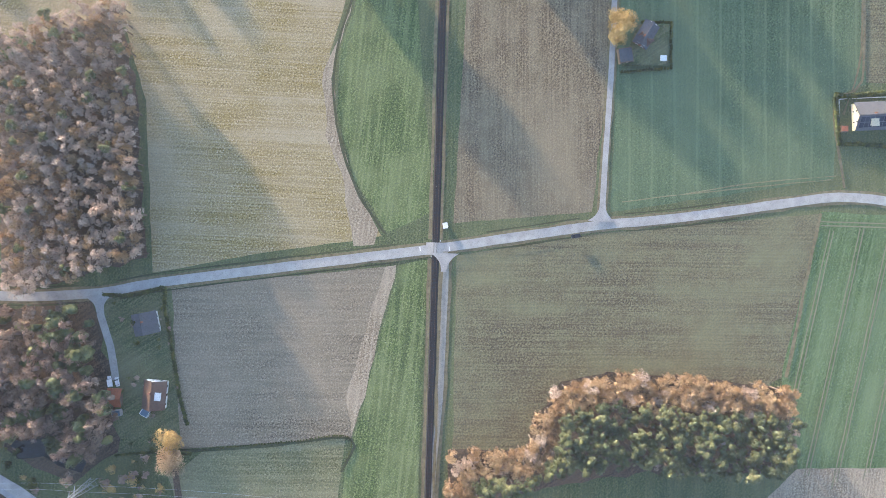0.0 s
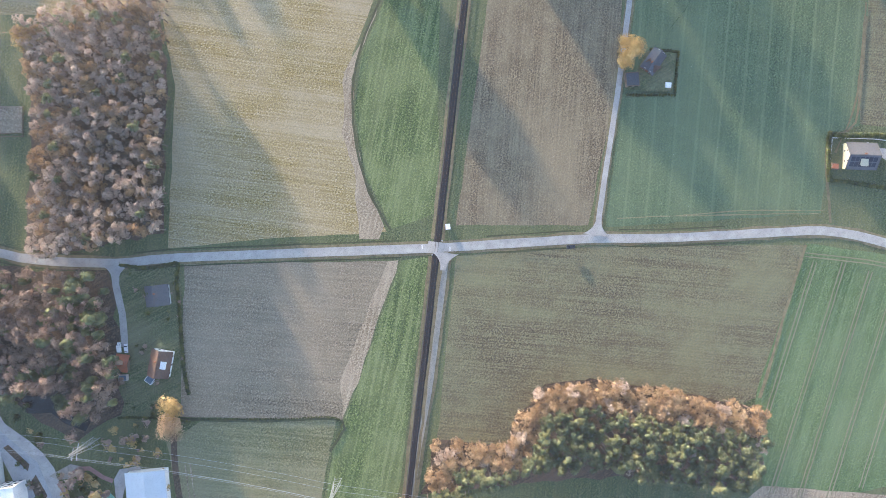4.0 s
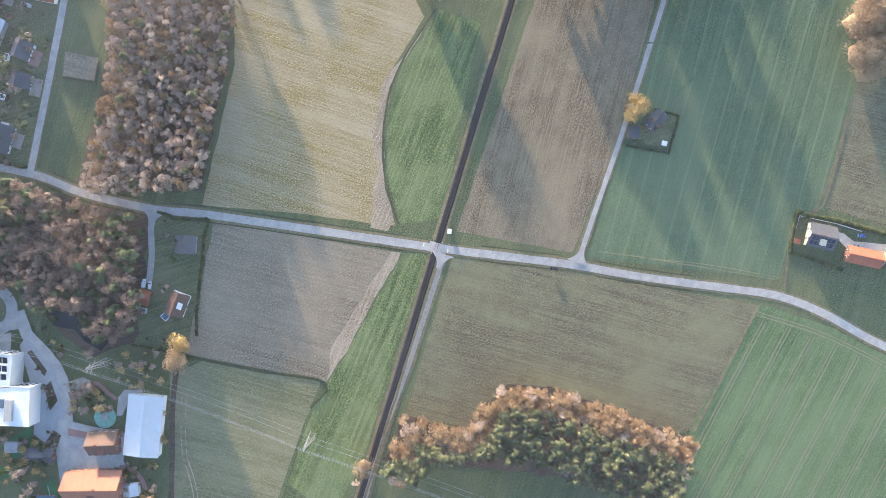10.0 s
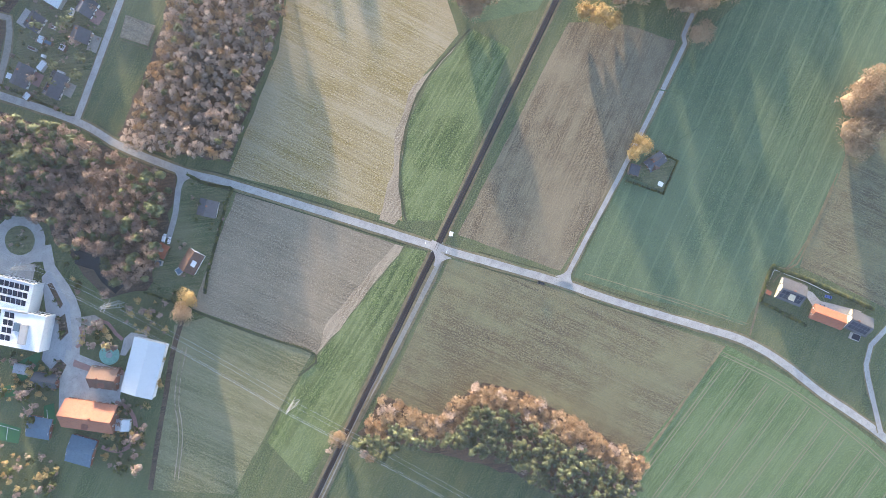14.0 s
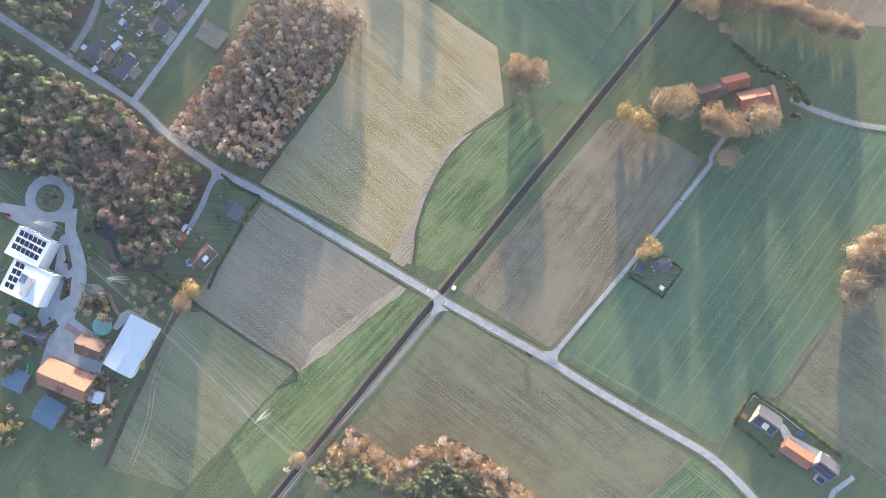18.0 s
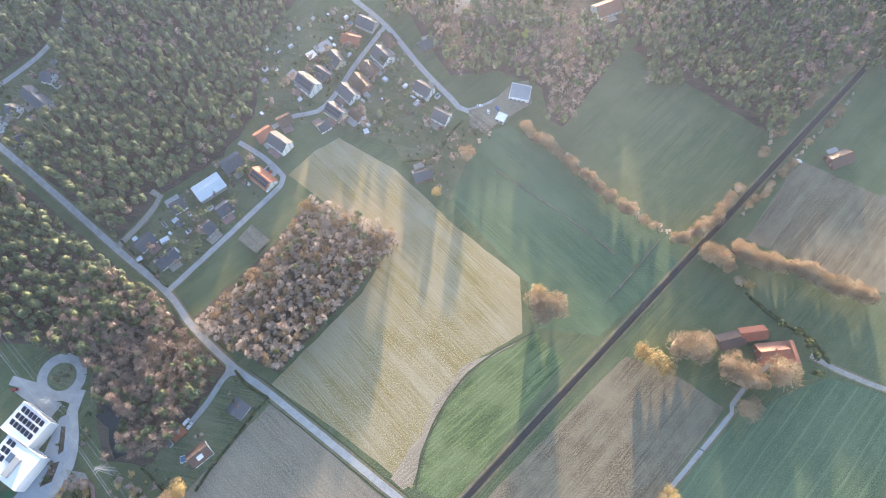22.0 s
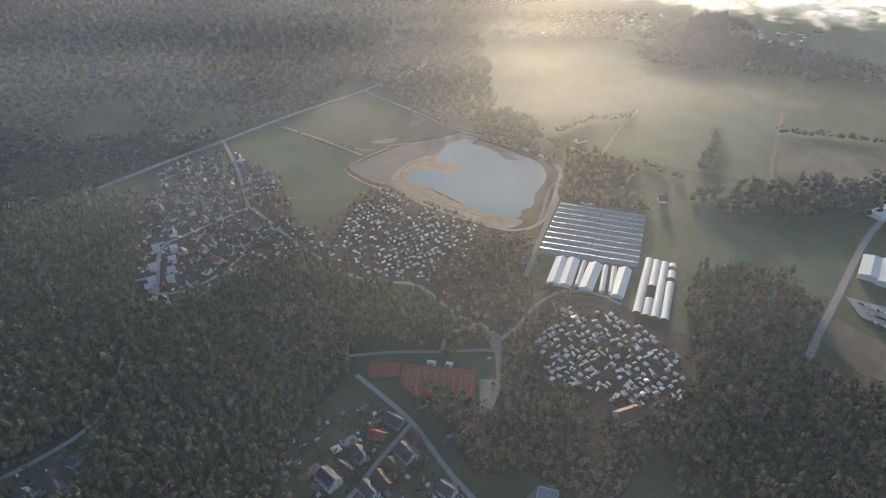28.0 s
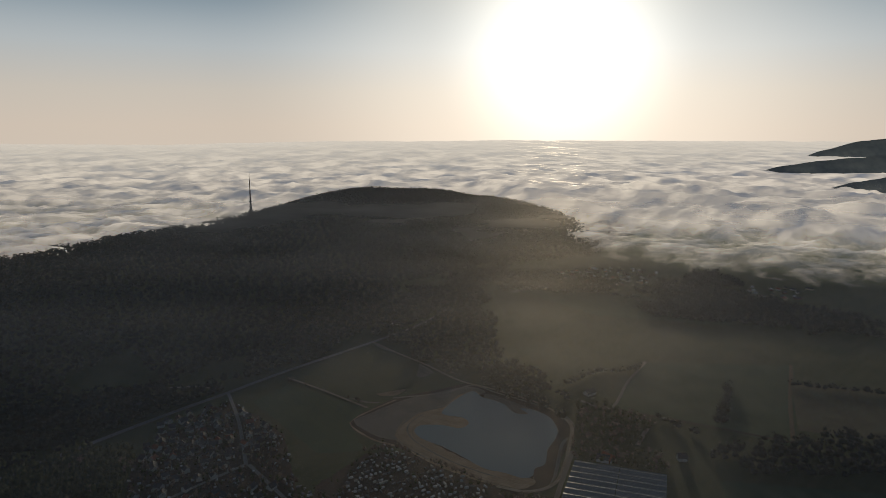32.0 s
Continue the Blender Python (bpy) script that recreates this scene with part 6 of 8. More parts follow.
ring = [(rc[0] + 12.5 * math.cos(k * 0.35), rc[1] + 12.5 * math.sin(k * 0.35)) for k in range(19)]
tagged(part("road", strip(ring, 6.5, next_level() + 0.12, 0.1, 3), M_ASPHALT), "circular turning loop", "road", kind="structure")
tagged(part("lawn", spun([(9.0, next_level() + 0.1), (8.9, next_level() + 0.3)], 24, *rc), M_GARDEN), "round planted island in the turning loop", "lawn", kind="structure")
white_a = flat_block((-245.7, 94.5), (-227.8, 80.2), -19, 11, M_WHITEROOF, M_WHITE, "white modern building with solar panels on its flat roof", "building", 3)
white_b = flat_block((-251.3, 75.6), (-229.7, 59.8), -22, 11, M_WHITEROOF, M_WHITE, "white modern wing with roof plant", "building", 3)
for blk, cols, rows_ in ((white_a, 6, 3), (white_b, 2, 4)):
    for i in range(cols):
        for j in range(rows_):
            x0, y0 = 2.5 + i * 3.1, -5.0 - j * 4.6
            pv = [(x0, y0, 11.3), (x0 + 2.7, y0, 11.3), (x0 + 2.7, y0 + 3.4, 11.9), (x0, y0 + 3.4, 11.9)]
            pv += [(x, y, z + 0.08) for x, y, z in pv]
            part("solar_panel", (pv, [(4, 5, 6, 7), (3, 2, 1, 0), (0, 1, 5, 4), (1, 2, 6, 5), (2, 3, 7, 6), (3, 0, 4, 7)]), M_PV, blk)
part("roof_plant", box(14, 18, -19, -7, 11.12, 13.2), M_GREYWALL, white_b, "grey roof plant housing")
part("skylight", box(9.5, 13, -12, -7, 11.12, 12.4), M_BLUEROOF, white_b, "blue glazed rooflight")
H((-182.1, 20.4), (-203.6, -5.8), 19, 5.5, M_METAL, M_WHITE, "large hall with a white sheet-metal roof", "hall", False, chimney=False, pitch=0.14, name="hall")
H((-224.4, 16.0), (-210.6, 7.6), 13, 4.5, M_BROWNROOF, M_BRICK, "brick hall with a brown tiled roof", dormer=True)
H((-248.2, 3.1), (-222.1, -14.1), 17, 5.5, M_ORANGE, M_BRICK, "large villa with an orange hipped roof and dormers", dormer=True)
H((-219.0, -16.3), (-221.9, -21.8), 8, 3.4, M_METAL, M_WHITE, "small annex with a pale metal roof", "annex", False, chimney=False, pitch=0.3, name="annex")
H((-272.9, 4.8), (-261.8, -3.0), 12, 3.2, M_BLUEROOF, M_BRICK, "low building with a blue-grey roof", chimney=False, pitch=0.25)
H((-255.8, -17.8), (-244.3, -27.7), 16, 3.4, M_BLUEROOF, M_BRICK, "square building with a blue-grey roof", chimney=False, pitch=0.22)
H((-257.5, 29.4), (-245.6, 21.6), 8, 3.0, M_SLATE, M_BRICK, "low building with dark roof", chimney=False)
flat_block((-268.0, 38.5), (-259.6, 32.6), 6, 3.0, M_FLATROOF, M_GREYWALL, "grey store with flat roof", "shed", 0, "shed", 0.1)
fc = (-211.0, 23.7)
fountain = thing("garden_roundel", *fc)
tagged(fountain, "green round paved garden bed with a centre ring", "garden bed")
part("ring", spun([(6.2, 0.05), (6.2, 0.45), (5.8, 0.45), (5.8, 0.3), (0.1, 0.28)], 28), plain("turquoise_paint", (0.25, 0.48, 0.38), 0.7), fountain, "faded turquoise ring")
part("basin", spun([(2.0, 0.2), (2.0, 0.8), (1.7, 0.8), (1.7, 0.5), (0.1, 0.5)], 20), M_GREYWALL, fountain)

M_TURF = plain("green_sports_turf", (0.05, 0.16, 0.06), 0.9, 0, 0.25, 0.8)
for poly in ([(-268.7, 42.7), (-248.2, 43.6), (-251.8, 33.8), (-266.3, 31.3)], [(-280.3, 34.1), (-271.5, 31.7), (-273.5, 25.0), (-283.5, 28.0)], [(-260.4, 11.9), (-254.0, 10.9), (-258.0, -1.1), (-265.4, -0.3)], [(-290.3, 15.2), (-278.7, 5.2), (-284.4, -2.7), (-295.5, 5.5)]):
    tagged(part("sports_court", flat_patch(poly, next_level() + 0.1, 0.1), M_TURF), "small green sports turf with white lines", "sports court", kind="structure")
for pts in ([(-290.4, 12.9), (-280.5, 4.6)], [(-285.6, 9.6), (-290.1, 2.6)], [(-259.6, 9.1), (-262.6, 0.6)], [(-280.5, 32.2), (-272.8, 29.3)]):
    tagged(part("court_line", strip(pts, 0.25, next_level() + 0.11, 0, 4), M_LINE), "painted white court line", "line", kind="structure")
for pts, w in (([(-219.6, -4.5), (-214.7, -9.9), (-213.1, -17.7), (-216.4, -27.7), (-223.0, -32.8), (-232.2, -31.9), (-238.8, -26.0)], 2.6), ([(-212.3, 45.7), (-206.8, 45.1), (-202.9, 41.5), (-201.3, 33.7), (-199.0, 28.6)], 2.2), ([(-219.3, 47.0), (-221.4, 37.3), (-227.0, 36.3)], 2.0)):
    tagged(part("path", strip(pts, w, next_level() + 0.1, 0.1, 3), M_PAVING), "curved garden path of red paving", "path", kind="structure")

# ---- greenhouses ----
m_gh = plain("greenhouse_glass", (0.33, 0.37, 0.40), 0.12, 0.0, 0.2, 0.1)
GA, GB, GC, GD = (Vector((*p, 0)) for p in ((192.5, 758.4), (297.1, 720.6), (250.8, 602.3), (142.4, 638.0)))
gh = thing("greenhouse", 0, 0)
tagged(gh, "large multi-span glass greenhouse with white ridges", "greenhouse")
SPANS = 10
for k in range(SPANS):
    for s0, s1 in ((0.0, 0.5), (0.505, 1.0)):
        def gp(u, w, z):
            p = (GA * (1 - u) + GB * u) * (1 - w) + (GD * (1 - u) + GC * u) * w
            return (p.x, p.y, z)
        w0, w1, wm = k / SPANS, (k + 1) / SPANS, (k + 0.5) / SPANS
        lift_ = 0.0 if s0 == 0 else -0.4
        v = [gp(s0, w0, 4 + lift_), gp(s1, w0, 4 + lift_), gp(s1, wm, 5.6 + lift_), gp(s0, wm, 5.6 + lift_), gp(s1, w1, 4 + lift_), gp(s0, w1, 4 + lift_)]
        span = part("roof_span", (v, [(0, 1, 2, 3), (3, 2, 4, 5), (0, 3, 5), (1, 4, 2)]), m_gh, gh)
        a_, b_ = Vector(gp(s0, wm, 5.65 + lift_)), Vector(gp(s1, wm, 5.65 + lift_))
        part("ridge_bar", rod(a_, b_, 0.28, 4), M_WHITE, span)
        part("gutter", rod(Vector(gp(s0, w1, 4.0 + lift_)), Vector(gp(s1, w1, 4.0 + lift_)), 0.3, 4), M_GALV, span)
for p, q in ((GA, GB), (GB, GC), (GC, GD), (GD, GA)):
    part("wall", ([tuple(p), tuple(q), (q.x, q.y, 4), (p.x, p.y, 4)], [(0, 1, 2, 3)]), m_gh, gh)
for a, b, w in (((168.1, 624.3), (147.6, 574.4), 14), ((180.5, 621.2), (159.9, 570.5), 14), ((192.9, 617.4), (173.8, 571.0), 4.5), ((204.2, 610.6), (181.2, 562.9), 15),
                ((215.1, 606.9), (197.6, 558.1), 5), ((224.2, 604.1), (207.6, 556.4), 5), ((235.7, 599.6), (211.7, 548.7), 14)):
    H(a, b, w, 3.5, M_WHITEROOF, M_WHITE, "white-roofed nursery shed beside the greenhouse", "shed", False, chimney=False, pitch=0.45, group="nursery sheds", name="nursery_shed")


def tunnel(a, b, w, bare):
    L = math.hypot(b[0] - a[0], b[1] - a[1])
    t = thing("polytunnel", *a, math.atan2(b[1] - a[1], b[0] - a[0]))
    tagged(t, "long white film polytunnel" + (" with an open stretch of hoops" if bare else ""), "polytunnel", "polytunnels")
    n, r = 10, w / 2
    for k in range(14):
        x0, x1 = L * k / 14, L * (k + 1) / 14
        prof = [(-r * math.cos(math.pi * i / n), 3.6 * math.sin(math.pi * i / n) ** 0.8) for i in range(n + 1)]
        if k not in bare:
            v = [(x, y, z) for x in (x0 + 0.05, x1) for y, z in prof]
            part("film", (v, [(i, i + 1, n + 2 + i, n + 1 + i) for i in range(n)]), M_WHITEROOF, t)
        v = [(x, y * s, z * s) for x in (x0, x0 + 0.12) for s in (1.0, 1.03) for y, z in prof]
        m = n + 1
        part("hoop", (v, [(m + i, m + i + 1, 3 * m + i + 1, 3 * m + i) for i in range(n)]), M_GALV, t)


for a, b, bare in (((270.9, 621.8), (225.9, 522.3), ()), ((279.0, 617.8), (234.1, 517.1), (7, 8, 9)), ((287.1, 613.8), (242.1, 513.7), ()), ((295.1, 609.9), (251.0, 509.4), (1, 4))):
    tunnel(a, b, 9.2, bare)
# industrial halls on the east road
H((533.3, 610.2), (503.3, 571.5), 22, 6, M_METAL, M_WHITE, "industrial hall with a pale metal roof", "hall", False, chimney=False, pitch=0.2, name="hall")
H((547.9, 602.3), (515.4, 557.8), 22, 6, M_METAL, M_WHITE, "industrial hall with a pale metal roof", "hall", False, chimney=False, pitch=0.2, name="hall")
H((561.7, 594.4), (522.0, 539.6), 24, 6, M_WHITEROOF, M_WHITE, "industrial hall with a white roof", "hall", False, chimney=False, pitch=0.15, name="hall")
H((596.3, 708.9), (630.1, 726.0), 20, 6, M_WHITEROOF, M_WHITE, "white industrial hall by the road", "hall", False, chimney=False, pitch=0.2, name="hall")
tagged(part("pavement", flat_patch([(461.2, 541.8), (509.3, 513.6), (488.8, 468.7), (456.5, 507.6)], next_level() + 0.1, 0.5), M_FLATROOF), "asphalt car park", "pavement", kind="structure")

# ---- lake and sand pit ----
def rounded_outline(points, step):
    """A closed smooth line through the points."""
    n = len(points)
    q = curve_points([*points[-2:], *points, *points[:3]], step)
    lo = min(range(len(q) // 2), key=lambda i: (q[i].x - points[0][0]) ** 2 + (q[i].y - points[0][1]) ** 2)
    hi = max((i for i in range(len(q) // 2, len(q))), key=lambda i: -((q[i].x - points[0][0]) ** 2 + (q[i].y - points[0][1]) ** 2))
    return [(v.x, v.y) for v in q[lo:hi]]


SHORE = rounded_outline([(-106.7, 880.7), (-85.5, 916.1), (-43.4, 962.1), (20.7, 992.4), (70.6, 1015.0), (113.8, 989.8), (171.7, 938.4), (207.3, 887.3), (203.2, 830.4), (174.9, 763.4), (156.1, 711.1), (124.1, 691.1), (79.1, 706.4), (15.1, 745.0), (-38.9, 807.8), (-80.2, 835.2)], 5)
tagged(part("sand_pit", flat_patch(SHORE, 0.006, 1.5), M_LITTER), "brown overgrown ground round the flooded pit", "sand", kind="structure")
M_TERRACE = field_material("terraced_sand", (0.26, 0.19, 0.125), (0.40, 0.30, 0.20), (0.50, 0.40, 0.29), 0.5, 0.05, 0.3, 0.6, 0.5)
M_SILT = field_material("grey_silt", (0.17, 0.15, 0.135), (0.24, 0.215, 0.19), (0.30, 0.265, 0.23), 0.8, 0.03, 0.3, 0.5, 0.4)
for k, (poly, mat, label) in enumerate((([(-101.7, 880.5), (-80.7, 907.7), (-34.2, 953.0), (20.5, 983.1), (72.8, 1005.3), (99.0, 980.9), (55.8, 950.4), (27.3, 902.6), (-19.9, 874.3), (-31.5, 828.4), (-64.0, 834.7)], M_SILT, "grey disturbed ground in the sand pit"),
                         ([(-39.7, 834.0), (-27.4, 874.5), (-2.9, 909.6), (32.5, 929.5), (56.9, 972.9), (89.4, 976.5), (54.3, 922.5), (70.5, 875.5), (50.5, 849.5), (17.7, 858.0), (-7.3, 840.3), (24.3, 800.8), (68.5, 757.2), (118.1, 728.3), (134.9, 716.1), (114.5, 699.7), (72.6, 715.1), (15.4, 755.7), (-19.0, 793.7)], M_TERRACE, "terraced pale sand round the water"),
                         ([(-79.3, 1004.7), (-64.4, 1028.6), (-46.9, 1048.3), (-35.9, 1032.8), (-28.7, 1003.3), (-41.1, 975.6), (-60.1, 971.6), (-74.9, 976.5)], M_TERRACE, "bare sand heaps"), ([(-32.2, 1090.1), (-7.2, 1106.0), (14.6, 1072.7), (-2.4, 1047.1), (-24.8, 1063.2)], M_SILT, "bare earth beside the pit"),
                         ([(103.2, 976.2), (148.8, 934.7), (174.8, 900.4), (188.4, 868.2), (188.5, 839.9), (178.3, 868.5), (151.4, 888.9), (117.5, 935.6), (97.1, 958.2)], M_SILT, "muddy bank of the lake"))):
    tagged(part("sand_pit", flat_patch(rounded_outline(poly, 4), 0.009 + 0.001 * k, 1.5), mat), label, "sand", kind="structure")
for k, (pts, w, mat, label) in enumerate((([(-48.9, 962.3), (32.4, 980.4), (79.7, 1009.9), (119.2, 978.0), (170.5, 936.3), (204.2, 903.6), (213.9, 863.6), (204.1, 830.4), (186.8, 807.9), (167.9, 749.5), (152.9, 709.8), (130.7, 692.2)], 4.5, M_GRAVEL, "pale track round the lake"),
                                     ([(-165.5, 1002.3), (-125.9, 975.7), (-95.8, 950.3), (-69.7, 945.2)], 4.5, M_GRAVEL, "pale track to the sand pit"), ([(-44.1, 955.5), (-85.3, 912.0), (-107.6, 880.7), (-96.4, 855.7), (-69.2, 826.0), (-38.9, 807.8)], 4.0, M_TERRACE, "pale rim of the sand pit"),
                                     ([(-101.9, 1230.1), (-84.9, 1200.5), (-50.4, 1165.4), (-24.8, 1137.9), (17.4, 1064.7)], 5.0, M_GRAVEL, "pale track below the hill"), ([(-26.8, 888.1), (-37.6, 844.8), (-18.3, 805.4), (25.4, 761.6), (63.9, 725.6), (94.3, 705.9)], 2.6, M_PALE, "worn terrace edge in the sand"),
                                     ([(-0.3, 905.4), (-21.5, 870.5), (-20.3, 837.0), (-0.9, 804.9), (32.4, 767.7), (65.1, 741.9), (93.3, 724.6)], 2.0, M_SILT, "worn terrace edge in the sand"), ([(18.8, 909.0), (-6.4, 877.8), (-16.3, 849.7), (-6.5, 820.6), (24.0, 792.4)], 2.0, M_PALE, "worn terrace edge in the sand"),
                                     ([(-32.9, 894.3), (-45.2, 852.4), (-24.7, 805.6), (19.2, 758.7)], 2.0, M_SILT, "worn terrace edge in the sand"))):
    tagged(part("ground_strip", strip(pts, w, 0.0165 + 0.0006 * k, 0.8, 5), mat), label, "track", kind="structure")
m_water, tw, bw = material("still_water", 0.04)
bw.inputs["Base Color"].default_value = (0.29, 0.37, 0.40, 1)
bw.inputs["IOR"].default_value = 1.33
bump(tw, bw, noise_of(tw, place_coords(tw), 0.15, 3, 0.5), 0.06, 0.3)
WATER = [(78.1, 986.1), (92.9, 962.8), (111.7, 948.9), (126.0, 931.1), (136.2, 905.6), (155.7, 900.9), (146.8, 919.8), (167.9, 913.0), (185.8, 887.9), (189.1, 852.9), (180.4, 822.1), (164.3, 793.2), (153.7, 756.1), (139.2, 745.7), (132.9, 727.8), (119.8, 723.8), (96.9, 737.9), (75.3, 747.7), (46.9, 780.2), (24.4, 804.2), (-3.2, 827.6), (-13.9, 851.4), (-3.1, 868.0), (26.2, 867.2), (50.9, 857.0), (64.3, 871.8), (57.7, 889.7), (31.6, 900.4), (27.6, 912.8), (46.8, 950.7)]
tagged(part("lake", flat_patch(rounded_outline(WATER, 4), 0.024, 0.6), m_water), "still pale lake reflecting the sky", "water", kind="structure")
m_pond, tpo, bpo = material("dark_pond_water", 0.05)
bpo.inputs["Base Color"].default_value = (0.012, 0.016, 0.016, 1)
bump(tpo, bpo, noise_of(tpo, place_coords(tpo), 0.4, 3, 0.5), 0.05, 0.2)
tagged(part("pond", flat_patch(POND, next_level() + 0.05, 0.8), m_pond), "dark pond in the wood", "water", kind="structure")
rows_of_bushes = [[(-77.6, 795.5), (-38.8, 802.7), (15.2, 749.5), (79.1, 706.4)], [(-227.0, 1038.0), (-164.6, 995.2), (-96.1, 941.7)], [(207.9, 867.6), (206.5, 830.3), (192.6, 787.3)]]

tagged(part("pavement", flat_patch([(52.0, 510.0), (62.0, 513.0), (80.0, 491.0), (80.5, 468.0), (70.0, 468.0), (67.0, 482.0)], next_level() + 0.1, 1.0), M_GRAVEL), "pale worn junction at the camp entrance", "pavement", kind="structure")
road("camp_spur", [(75.9, 483.5), (74.0, 455.0), (71.0, 425.6), (55.6, 389.1)], 6.0, M_GRAVEL, 0, "gravel lane from the camp to the parking place")

# ---- tennis courts ----
for poly in ([(-16.0, 454.6), (51.1, 443.3), (46.7, 407.7), (-6.3, 413.3), (-18.9, 429.9)], [(-47.2, 458.6), (-18.1, 456.3), (-19.7, 437.2), (-48.3, 436.5)]):
    tagged(part("tennis_court", flat_patch(poly, next_level() + 0.05, 0.3), M_CLAY), "red clay tennis courts", "tennis court", kind="structure")
A_, B_ = Vector((*(-14.1, 451.4), 0)), Vector((*(49.8, 440.4), 0))
D_ = Vector((*(45.4, 410.6), 0)) - B_
U_ = (B_ - A_).normalized()
V_ = D_.normalized()
for k in range(4):
    o = A_ + (B_ - A_) * (k / 4) + U_ * 4 + V_ * 5
    zc = LAYER[0] + 0.07
    court = thing("court_markings", 0, 0)
    tagged(court, "white court lines and net on red clay", "court lines", "tennis court lines")
    for (u0, v0, u1, v1) in ((0, 0, 11, 0.12), (0, 23.7, 11, 23.8), (0, 0, 0.12, 23.8), (10.9, 0, 11, 23.8), (1.4, 0, 1.5, 23.8), (9.5, 0, 9.6, 23.8), (1.4, 5.5, 9.6, 5.6), (1.4, 18.2, 9.6, 18.3), (5.45, 5.5, 5.55, 18.3)):
        q = [o + U_ * u + V_ * v_ for u, v_ in ((u0, v0), (u1, v0), (u1, v1), (u0, v1))]
        part("line", ([(p.x, p.y, zc) for p in q], [(0, 1, 2, 3)]), M_LINE, court)
    n0, n1 = o + U_ * -0.6 + V_ * 11.9, o + U_ * 11.6 + V_ * 11.9
    part("net", ([(n0.x, n0.y, 0.1), (n1.x, n1.y, 0.1), (n1.x, n1.y, 1.0), (n0.x, n0.y, 1.0)], [(0, 1, 2, 3)]), M_GLASS, court)
    for p in (n0, n1):
        part("post", rod((p.x, p.y, 0), (p.x, p.y, 1.1), 0.06), M_GALV, court)
for p, q in (((6.0, 453.3), (14.2, 451.2)), ((23.5, 450.4), (29.6, 448.5))):
    flat_block(p, q, 4, 3, M_WHITEROOF, M_WHITE, "white-roofed clubhouse by the courts", "clubhouse", 1, "clubhouse", 0.1)
tagged(part("pavement", flat_patch([(53.6, 431.3), (84.4, 428.8), (80.5, 410.5), (69.9, 415.6), (61.3, 393.5), (49.4, 389.7)], next_level() + 0.05, 1), M_GRAVEL), "pale gravel parking place", "pavement", kind="structure")
tagged(part("pavement", flat_patch([(51.9, 292.4), (69.7, 297.6), (88.4, 315.9), (102.4, 316.5), (101.2, 295.0), (76.4, 280.6), (61.7, 270.2), (51.5, 277.3)], next_level() + 0.05, 1), M_GREY), "grey gravelled yard at the village end", "pavement", kind="structure")
tagged(part("paddock", flat_patch([(-122.0, 198.0), (-112.8, 208.8), (-99.4, 195.2), (-108.8, 186.0)], next_level(), 0.5), M_GREY), "small sandy riding paddock", "paddock", kind="structure")


def fence(points, gap=3.0, mat=M_TIMBER, label="low timber rail fence", h=1.2, rails=2):
    f = thing("fence", 0, 0)
    tagged(f, label, "fence")
    for (ax, ay), (bx, by) in zip(points, points[1:]):
        L = math.hypot(bx - ax, by - ay)
        n = max(1, int(L / gap))
        for k in range(n + 1):
            x, y = ax + (bx - ax) * k / n, ay + (by - ay) * k / n
            part("post", rod((x, y, 0), (x, y, h), 0.09, 4), mat, f)
        for r in range(rails):
            z = h * (0.9 - 0.4 * r)
            part("rail", rod((ax, ay, z), (bx, by, z), 0.07, 4), mat, f)


fence([(-122.0, 198.0), (-112.8, 208.8), (-99.4, 195.2), (-108.8, 186.0), (-122.0, 198.0)], 5)
fence([(170.4, -113.9), (185.4, -101.5), (200.8, -117.3), (210.4, -129.0)], 4, M_WHITE, "white board fence round the farmstead", 1.3, 3)
fence([(-90.0, 235.4), (-75.4, 224.9), (-67.2, 218.7)], 6)
fence([(-115.0, 207.5), (-101.5, 192.8), (-109.8, 184.5), (-123.0, 197.4)], 6)


# ---- hedges ----
def hedge(points, w, h, label="clipped dark evergreen garden hedge", mat=M_HEDGE, square=False):
    p = curve_points(points, 1.2)
    if square:
        p = [Vector((ax + (bx - ax) * k / 16, ay + (by - ay) * k / 16, 0)) for (ax, ay), (bx, by) in zip(points, points[1:]) for k in range(16)]
    V, F, n = [], [], 0
    for i, q in enumerate(p):
        d = (p[min(i + 1, len(p) - 1)] - p[max(i - 1, 0)]).normalized()
        v, f = tufts(16, w * 0.75, h * 0.9, 0.1, 0.34, 3, 0.85)
        V.append(v + [q.x + random.uniform(-0.2, 0.2), q.y + random.uniform(-0.2, 0.2), 0])
        F.append(f + n)
        n += len(v)
    tagged(new("hedge", tri_mesh("hedge", np.concatenate(V), np.concatenate(F), mat)), label, "hedge")


tagged(part("garden", flat_patch([(126.5, -10.5), (142.0, -27.5), (157.0, -14.6), (147.0, -3.0)], next_level() + 0.02, 0.3), M_GARDEN), "mown lawn inside the cottage hedge", "garden", kind="structure")
hedge([(124.6, -12.6), (142.1, -29.4), (158.8, -14.8), (149.0, -3.4)], 1.2, 1.6, square=True)
hedge([(169.6, -115.5), (184.7, -99.9), (188.5, -103.1), (201.7, -115.5), (216.6, -132.3), (231.2, -149.7)], 2.2, 2.0)
hedge([(169.1, -116.4), (177.1, -125.3), (183.9, -134.7), (188.5, -141.1)], 1.8, 1.6)
hedge([(-98.9, 84.7), (-106.4, 77.8), (-117.5, 64.2), (-133.3, 45.3), (-141.2, 33.9)], 1.6, 1.6)
hedge([(-120.2, 104.3), (-111.4, 93.9), (-99.2, 85.6)], 1.6, 1.5)
hedge([(-174.7, 49.6), (-162.6, 37.4), (-150.7, 23.4)], 1.2, 1.2)
